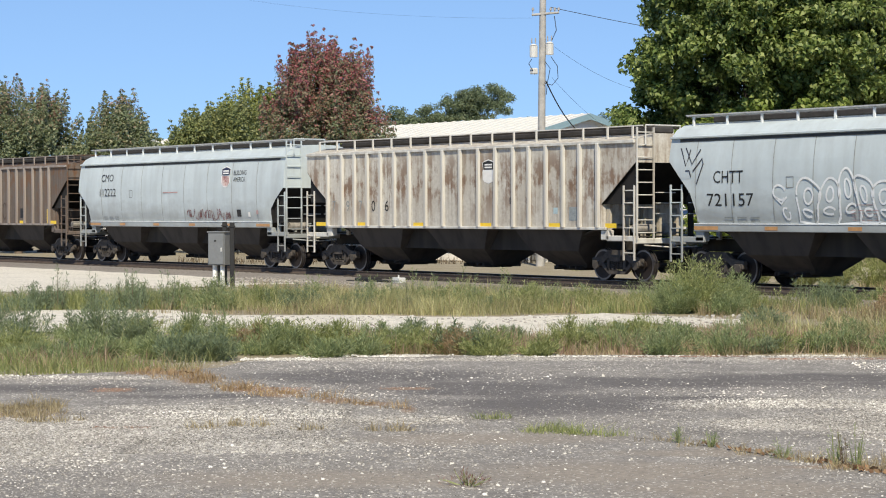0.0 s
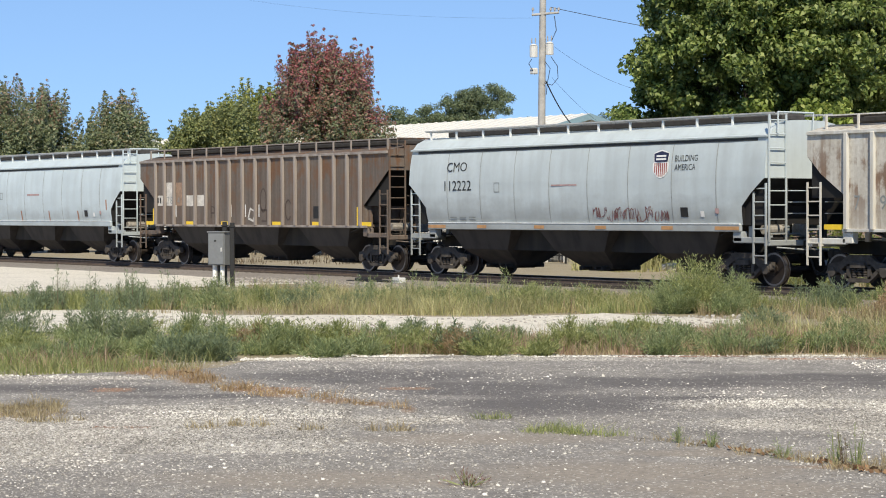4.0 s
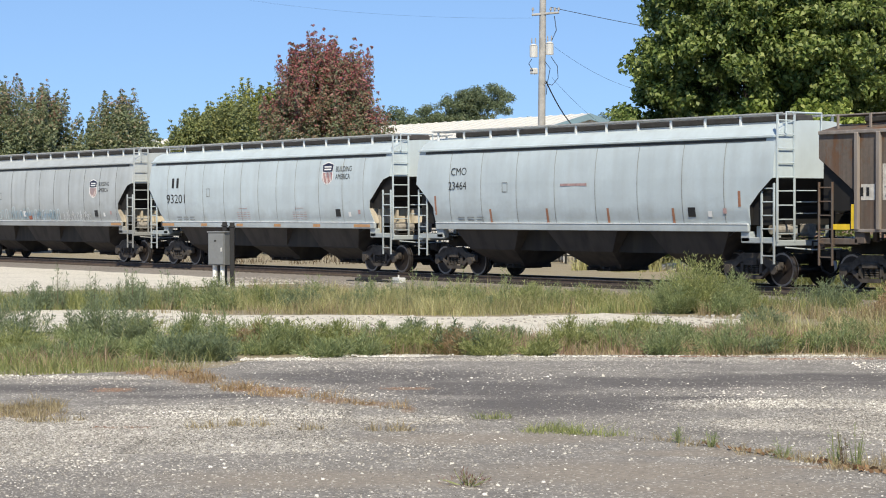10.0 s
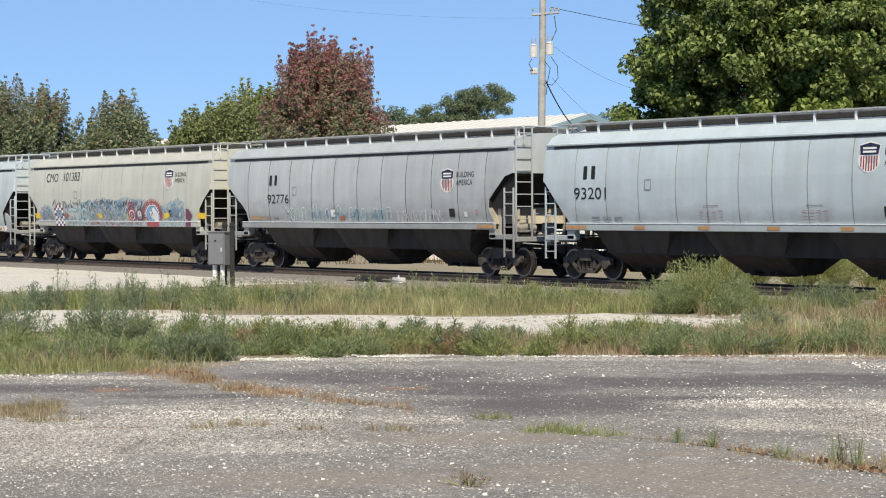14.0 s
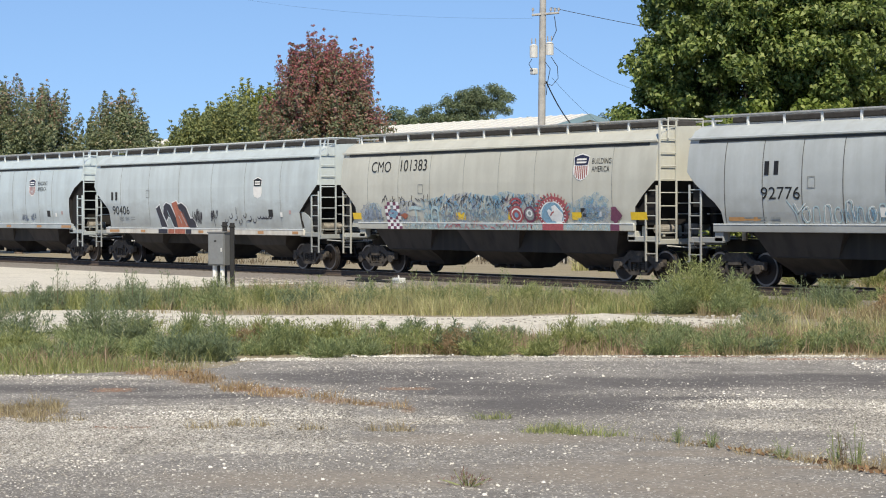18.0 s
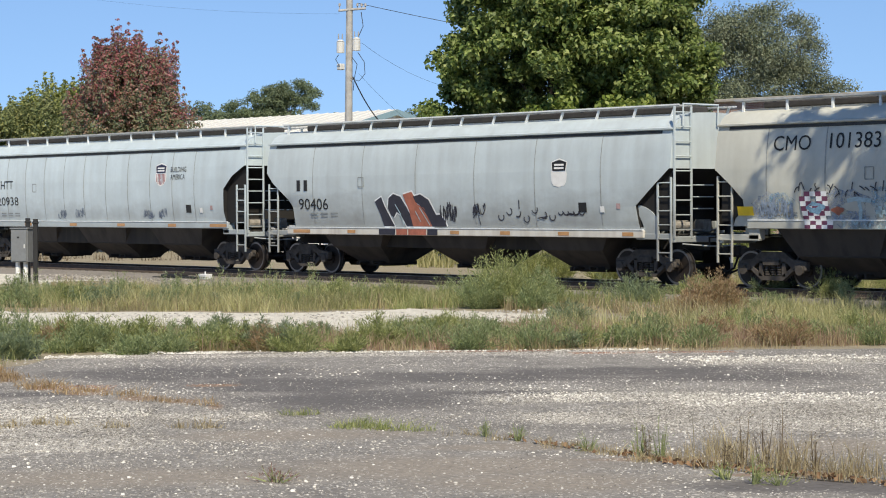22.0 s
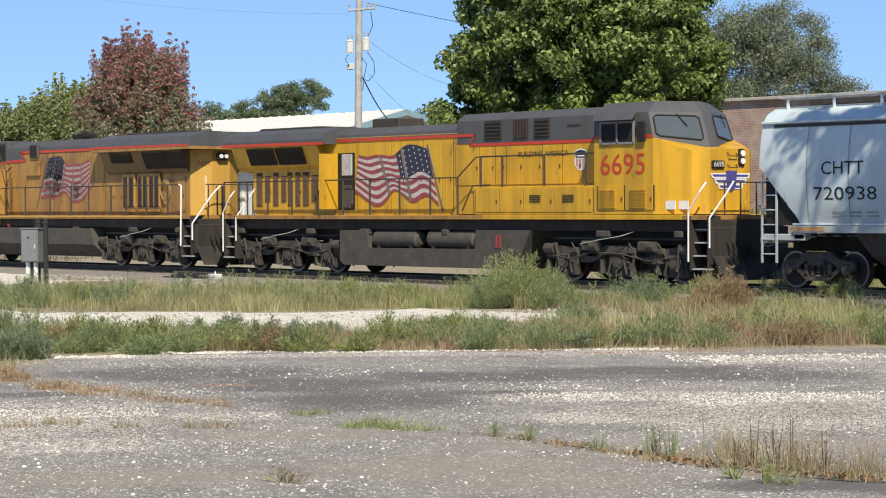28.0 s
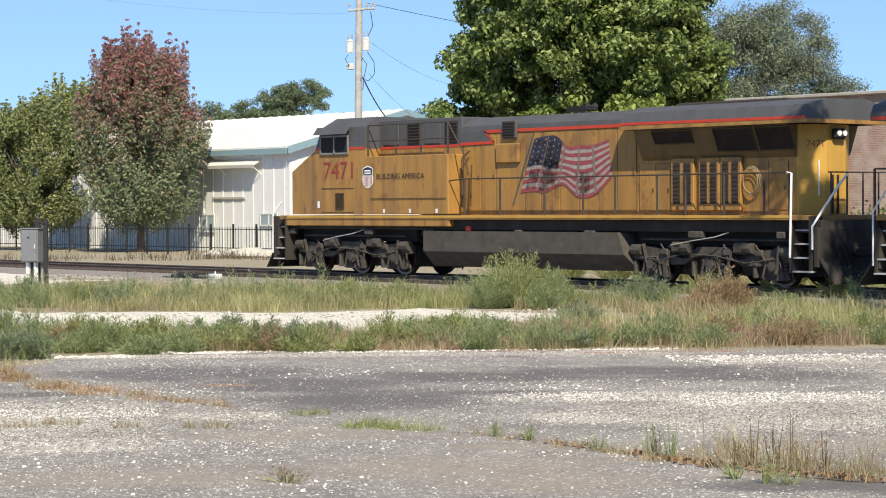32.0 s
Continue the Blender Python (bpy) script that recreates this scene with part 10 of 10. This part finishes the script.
def utility_pole():
    px, py = at(4.1, 90)
    p = tagged(new("utility_pole"), "weathered wooden utility pole with pale transformers", "utility pole")
    p.location = (px, py, LOT - 0.03)
    side = lambda u, z, w=0.0: (u * RX + w * FX, u * RY + w * FY, z)
    bm = bmesh.new()
    rod(bm, side(0, 0), side(0.14, 12.6), 0.185, 0.13, 12)
    part("pole", bm, M_POLE, p)
    for u, z in ((-0.27, 9.0), (0.40, 9.1)):
        bm = bmesh.new()
        c = Vector(side(u, z, -0.12))
        rod(bm, c - Vector((0, 0, 0.22)), c + Vector((0, 0, 0.24)), 0.17, 0.17, 14)
        rod(bm, c + Vector((0, 0, 0.26)), c + Vector((0, 0, 0.33)), 0.17, 0.08, 14)
        t = part("transformer", bm, M_XFMR, p, "pale grey transformer can")
        bm = bmesh.new()
        for du in (-0.08, 0.08):
            d = Vector(side(du, 0))
            rod(bm, c + d + Vector((0, 0, 0.36)), c + d + Vector((0, 0, 0.58)), 0.035, 0.02, 8)
        part("bushing", bm, M_PORCELAIN, t)
    bm = bmesh.new()
    c = Vector(side(-0.26, 8.2, -0.05))
    box(bm, c.x, c.y, c.z, 0.26, 0.26, 0.26, 0.03)
    part("junction_box", bm, M_XFMR, p)
    bm = bmesh.new()
    a, b = Vector(side(-0.35, 10.55, -0.1)), Vector(side(0.80, 10.65, -0.1))
    rod(bm, a, b, 0.05, 0.05, 6)
    arm = part("crossarm", bm, M_POLE, p)
    for u in (-0.3, 0.45, 0.62, 0.78):
        bm = bmesh.new()
        c = Vector(side(u, 10.62, -0.1))
        rod(bm, c, c + Vector((0, 0, 0.14)), 0.02, 0.02, 6)
        rod(bm, c + Vector((0, 0, 0.12)), c + Vector((0, 0, 0.24)), 0.06, 0.04, 8)
        part("insulator", bm, M_PORCELAIN, arm)
    for pts in ([side(0.6, 10.5, -0.15), side(0.68, 9.9, -0.2), side(0.5, 9.5, -0.2)],
                [side(0.45, 8.8, -0.2), side(0.72, 8.4, -0.2), side(0.75, 7.9, -0.2), side(0.5, 7.6, -0.2), side(0.15, 7.7, -0.2)],
                [side(-0.35, 8.7, -0.2), side(-0.48, 8.5, -0.2), side(-0.3, 8.2, -0.2)], [side(0.2, 8.6, -0.2), side(0.42, 8.3, -0.2), side(0.3, 7.7, -0.2), side(0.25, 7.2, -0.2)]):
        bm = bmesh.new()
        tube(bm, pts, 0.016)
        part("drop_wire", bm, M_WIRE, p)
    return side


side = utility_pole()
P0 = Vector((*at(4.1, 90), LOT))


def wire(a, b, sag, r, label, n=16):
    a, b = Vector(a), Vector(b)
    bm = bmesh.new()
    pts = [a.lerp(b, i / n) - Vector((0, 0, sag * 4 * (i / n) * (1 - i / n))) for i in range(n + 1)]
    tube(bm, pts, r, 5)
    return tagged(part("overhead_wire", bm, M_WIRE), label, "wire", "overhead wires")


wire(P0 + Vector(side(0.45, 10.85)), (*at(14.5, 88), 8.6), 0.1, 0.013, "thin black overhead wire")
wire(P0 + Vector(side(0.78, 11.6)), (*at(16.5, 80), 9.6), 0.15, 0.012, "thin black overhead wire")
wire(P0 + Vector(side(-0.3, 10.4)), (*at(-14.5, 108), 13.6), 0.5, 0.003, "thin black overhead wire")
wire(P0 + Vector(side(0.5, 7.9)), (*at(8.5, 100), 5.4), 0.25, 0.006, "thin black service wire")
wire(P0 + Vector(side(0.25, 7.75)), (*at(6.6, 100), 5.6), 0.35, 0.028, "thick black service cable")
wire(P0 + Vector(side(0.6, 9.2)), (*at(9.0, 96), 7.4), 0.25, 0.006, "thin black service wire")

# ---------------------------------------------------------------- trackside
M_CASE = plain("dull_grey_enamel", (0.20, 0.21, 0.215), 0.5, 0.2, 0.12)


def signal_case():
    x, y = at(-6.9, 66.0)
    c = tagged(new("signal_case"), "grey steel trackside equipment case on white legs", "equipment case")
    c.location = (x, y, LOT - 0.03)
    c.rotation_euler = (0, 0, radians(-TURN - 20))
    bm = bmesh.new()
    box(bm, 0, 0, 1.17, 0.56, 0.42, 1.0, 0.015)
    part("case", bm, M_CASE, c)
    bm = bmesh.new()
    box(bm, 0, -0.222, 1.17, 0.50, 0.03, 0.94, 0.008)
    d = part("door", bm, M_CASE, c)
    bm = bmesh.new()
    box(bm, 0.19, -0.25, 1.15, 0.03, 0.03, 0.12)
    part("handle", bm, M_XFMR, d)
    bm = bmesh.new()
    box(bm, -0.02, -0.24, 1.42, 0.07, 0.006, 0.05)
    part("label_plate", bm, M_DARK, d)
    bm = bmesh.new()
    box(bm, 0, 0, 1.69, 0.62, 0.48, 0.04, 0.01)
    part("roof_cap", bm, M_CASE, c)
    for dx in (-0.15, 0.11):
        bm = bmesh.new()
        rod(bm, (dx, 0, 0), (dx, 0, 0.68), 0.07, 0.07, 10)
        part("leg", bm, M_WHITE, c, "white conduit leg")
    bm = bmesh.new()
    rod(bm, (-0.02, 0.05, 0), (-0.02, 0.05, 0.68), 0.06, 0.06, 8)
    part("conduit", bm, M_DARK, c)


signal_case()
for i, (u, w, h) in enumerate(((-6.46, 65.6, 1.98), (-6.83, 67.0, 2.0))):
    x, y = at(u, w)
    bm = bmesh.new()
    box(bm, 0, 0, h / 2, 0.14, 0.14, h, 0.012)
    box(bm, 0, 0, h - 0.12, 0.19, 0.19, 0.05, 0.01)
    o = part("timber_post", bm, M_DARK)
    o.matrix_basis = pose(x, y, LOT - 0.03, 0, 0, -TURN)
    tagged(o, "short black timber post beside the equipment case", "post", "posts at the case")


def switch_machine():
    s = tagged(new("switch_machine"), "low dark switch machine with a pale lamp box", "switch machine")
    x, y = -56.2, 38.3
    s.location = (x, y, -0.33)
    bm = bmesh.new()
    box(bm, -1.9, 0.1, 0.10, 0.9, 0.5, 0.22, 0.03)
    box(bm, -0.9, 0.1, 0.08, 1.1, 0.36, 0.16, 0.03)
    box(bm, -2.7, 0.1, 0.06, 0.5, 0.4, 0.12, 0.03)
    rod(bm, (-1.5, 0.2, 0.08), (-1.5, 2.4, 0.10), 0.03)
    rod(bm, (-0.9, 0.2, 0.08), (-0.9, 2.4, 0.10), 0.03)
    part("machine_body", bm, M_DARK, s)
    bm = bmesh.new()
    box(bm, 0, 0, 0.02, 0.2, 0.2, 0.10)
    box(bm, 0, 0, 0.17, 0.44, 0.26, 0.18, 0.02)
    lb = part("lamp_box", bm, M_XFMR, s, "pale grey box with vents")
    bm = bmesh.new()
    for k in range(3):
        box(bm, -0.12 + 0.11 * k, -0.135, 0.15, 0.07, 0.01, 0.06)
    part("vent", bm, M_CASE, lb)
    bm = bmesh.new()
    rod(bm, (0, 0, 0.26), (0, 0, 0.34), 0.03, 0.02, 8)
    part("cap", bm, M_XFMR, lb)


switch_machine()

# sleepers: those by the switch stand clear of the ballast
tie = None
for i in range(300):
    x = -150 + 0.52 * i
    long_ = -60 < x < -33
    if tie is None:
        bm = bmesh.new()
        box(bm, 0, 0, 0, 0.23, 2.6, 0.17, 0.012)
        tie = tagged(part("sleeper", bm, M_TIE), "dark creosoted wooden sleeper in the ballast", "sleeper", "sleepers of the track", "structure")
        tie.location = (x, TRACK, -0.255)
    else:
        o = new("sleeper", tie.data)
        tagged(o, tie["label"], "sleeper", "sleepers of the track", "structure")
        o.location = (x, TRACK - (0.28 if long_ else 0.0), -0.255)
# one added dark beam stands for exposed sleeper ends and their shade
bm = bmesh.new()
box(bm, -47.0, TRACK - 1.66, -0.20, 26.0, 0.20, 0.24, 0.02)
tagged(part("sleeper_end_band", bm, M_TIE), "long dark band standing for shaded sleeper ends beside the near rail", "timber", kind="structure")


# ---------------------------------------------------------------- fence and yard behind the track
def fence():
    f = tagged(new("iron_fence"), "low black iron fence with slim posts", "fence")
    y = 58.5
    post = None
    for i in range(34):
        x = -128 + 1.9 * i
        if post is None:
            bm = bmesh.new()
            box(bm, 0, 0, 0.75, 0.08, 0.08, 1.5, 0.01)
            post = part("post", bm, M_DARK, f)
            post.location = (x, y, LOT)
        else:
            again(post, f, pose(x, y, LOT))
    for z in (0.35, 1.25):
        bm = bmesh.new()
        box(bm, -128 + 1.9 * 16.5, y, LOT + z, 1.9 * 33, 0.03, 0.04)
        part("rail", bm, M_DARK, f)
    pick = None
    for i in range(280):
        x = -128 + 0.224 * i
        if pick is None:
            bm = bmesh.new()
            box(bm, 0, 0, 0.72, 0.018, 0.018, 1.3)
            pick = part("picket", bm, M_DARK, f)
            pick.location = (x, y, LOT)
        else:
            again(pick, f, pose(x, y, LOT))


fence()


def cooler(x, y, s):
    c = tagged(new("air_conditioner"), "grey outdoor air conditioner unit beside the building", "air conditioner", "outdoor units")
    c.location = (x, y, LOT - 0.03)
    bm = bmesh.new()
    box(bm, 0, 0, 0.5 * s, 0.95 * s, 0.8 * s, 0.95 * s, 0.03)
    part("casing", bm, M_CASE, c)
    bm = bmesh.new()
    for k in range(9):
        box(bm, 0, -0.41 * s, (0.12 + 0.09 * k) * s, 0.86 * s, 0.02, 0.03)
    part("grille", bm, M_XFMR, c)
    bm = bmesh.new()
    disc(bm, (0, 0, 0.99 * s), 0.33 * s, 0.03, axis="Z", seg=16)
    part("fan_guard", bm, M_DARK, c)


for x, y, s in ((-79.5, 61.8, 1.0), (-77.8, 61.8, 1.0), (-75.8, 62.0, 0.9)):
    cooler(x, y, s)


def rock(x, y, r, seed, label="pale limestone boulder lying in the grass"):
    q = random.Random(seed)
    bm = bmesh.new()
    bmesh.ops.create_icosphere(bm, subdivisions=2, radius=r)
    for v in bm.verts:
        v.co *= 1 + 0.35 * noise.noise(v.co * (1.6 / r) + Vector((seed, 0, 0)))
        v.co.z *= 0.55
        v.co.x *= 1.5
        v.co.z = max(v.co.z, -0.15 * r)
    o = part("boulder", bm, M_CHALKROCK)
    o.location = (x, y, LOT + 0.05 * r)
    return tagged(o, label, "rock", "boulders along the yard")


M_CHALKROCK = plain("pale_limestone", (0.52, 0.48, 0.41), 0.9, 0.0, 0.2, 4.0, 0.4)
for i, (x, y, r) in enumerate(((-83.5, 58.0, 0.55), (-81.9, 57.8, 0.75), (-80.6, 58.0, 0.6), (-85.2, 57.9, 0.4), (-76.5, 57.7, 0.35), (-62.5, 55.5, 0.5), (-61.2, 55.6, 0.7), (-59.4, 55.4, 0.45), (-52.0, 55.2, 0.55), (-50.2, 55.0, 0.7))):
    rock(x, y, r, 80 + i)


M_BLUESHED = plain("faded_blue_grey_corrugated_steel", (0.20, 0.27, 0.34), 0.55, 0.1, 0.2, 2.0)


def storage_shed():
    b = tagged(new("storage_shed"), "small blue-grey corrugated steel storage shed behind the track", "shed")
    b.location = (-72.6, 60.4, LOT - 0.03)
    bm = bmesh.new()
    box(bm, 2.0, 1.4, 1.0, 4.0, 2.8, 2.0, 0.02)
    part("wall", bm, M_BLUESHED, b)
    first = None
    for i in range(20):
        if first is None:
            bm = bmesh.new()
            box(bm, 0, 0, 1.0, 0.09, 0.06, 1.96, 0.015)
            first = part("corrugation", bm, M_BLUESHED, b)
            first.location = (0.1, -0.02, 0)
        else:
            again(first, b, pose(0.1 + 0.2 * i, -0.02, 0))
    bm = bmesh.new()
    plate(bm, [(-0.15, -0.2, 2.02), (4.15, -0.2, 2.02), (4.15, 3.0, 2.3), (-0.15, 3.0, 2.3)], (0, 0, 0.05))
    part("roof", bm, M_BLUESHED, b)
    t = tagged(new("tyre"), "old black tyre leaning on the blue shed", "tyre")
    t.location = (-71.2, 60.18, LOT - 0.03)
    bm = bmesh.new()
    n = 18
    ring = [(0.20, -0.10), (0.40, -0.12), (0.43, -0.06), (0.43, 0.06), (0.40, 0.12), (0.20, 0.10)]
    rows = [[(r * math.cos(2 * math.pi * i / n), y, 0.43 + r * math.sin(2 * math.pi * i / n)) for r, y in ring] for i in range(n + 1)]
    loft(bm, rows, cap=False)
    part("tread", bm, M_BLACK, t)


def pipe_rack():
    r = tagged(new("pipe_rack"), "white steel pipe rack with low boards stored on it", "rack")
    r.location = (-79.0, 60.2, LOT - 0.03)
    for x in (0.0, 1.3, 2.6, 3.9):
        for y in (0.0, 0.9):
            bm = bmesh.new()
            rod(bm, (x, y, 0), (x, y, 1.7), 0.05, seg=8)
            part("post", bm, M_WHITE, r)
    for z in (0.55, 1.45):
        bm = bmesh.new()
        rod(bm, (-0.2, 0, z), (4.1, 0, z), 0.035, seg=8)
        part("rail", bm, M_WHITE, r)
    for k in range(4):
        bm = bmesh.new()
        box(bm, 1.95, 0.25 + 0.17 * k, 0.66 + 0.015 * (k % 2), 3.9 - 0.3 * (k % 3), 0.15, 0.12, 0.01)
        part("board", bm, M_SIDING, r, "pale painted board")


storage_shed()
pipe_rack()


# ---------------------------------------------------------------- what moves
def motions():
    t_, s_ = [a for a, _ in TRAIN], [b for _, b in TRAIN]
    for car, x in CARS:
        walk(car, [(t, pose(s + x, TRACK, 0)) for t, s in TRAIN])
    times = [i / 10 for i in range(321)]
    for w, ax, r in WHEELS:
        walk(w, [(t, pose(ax, 0, r, 0, math.degrees(float(np.interp(t, t_, s_)) / r), 0)) for t in times])


motions()
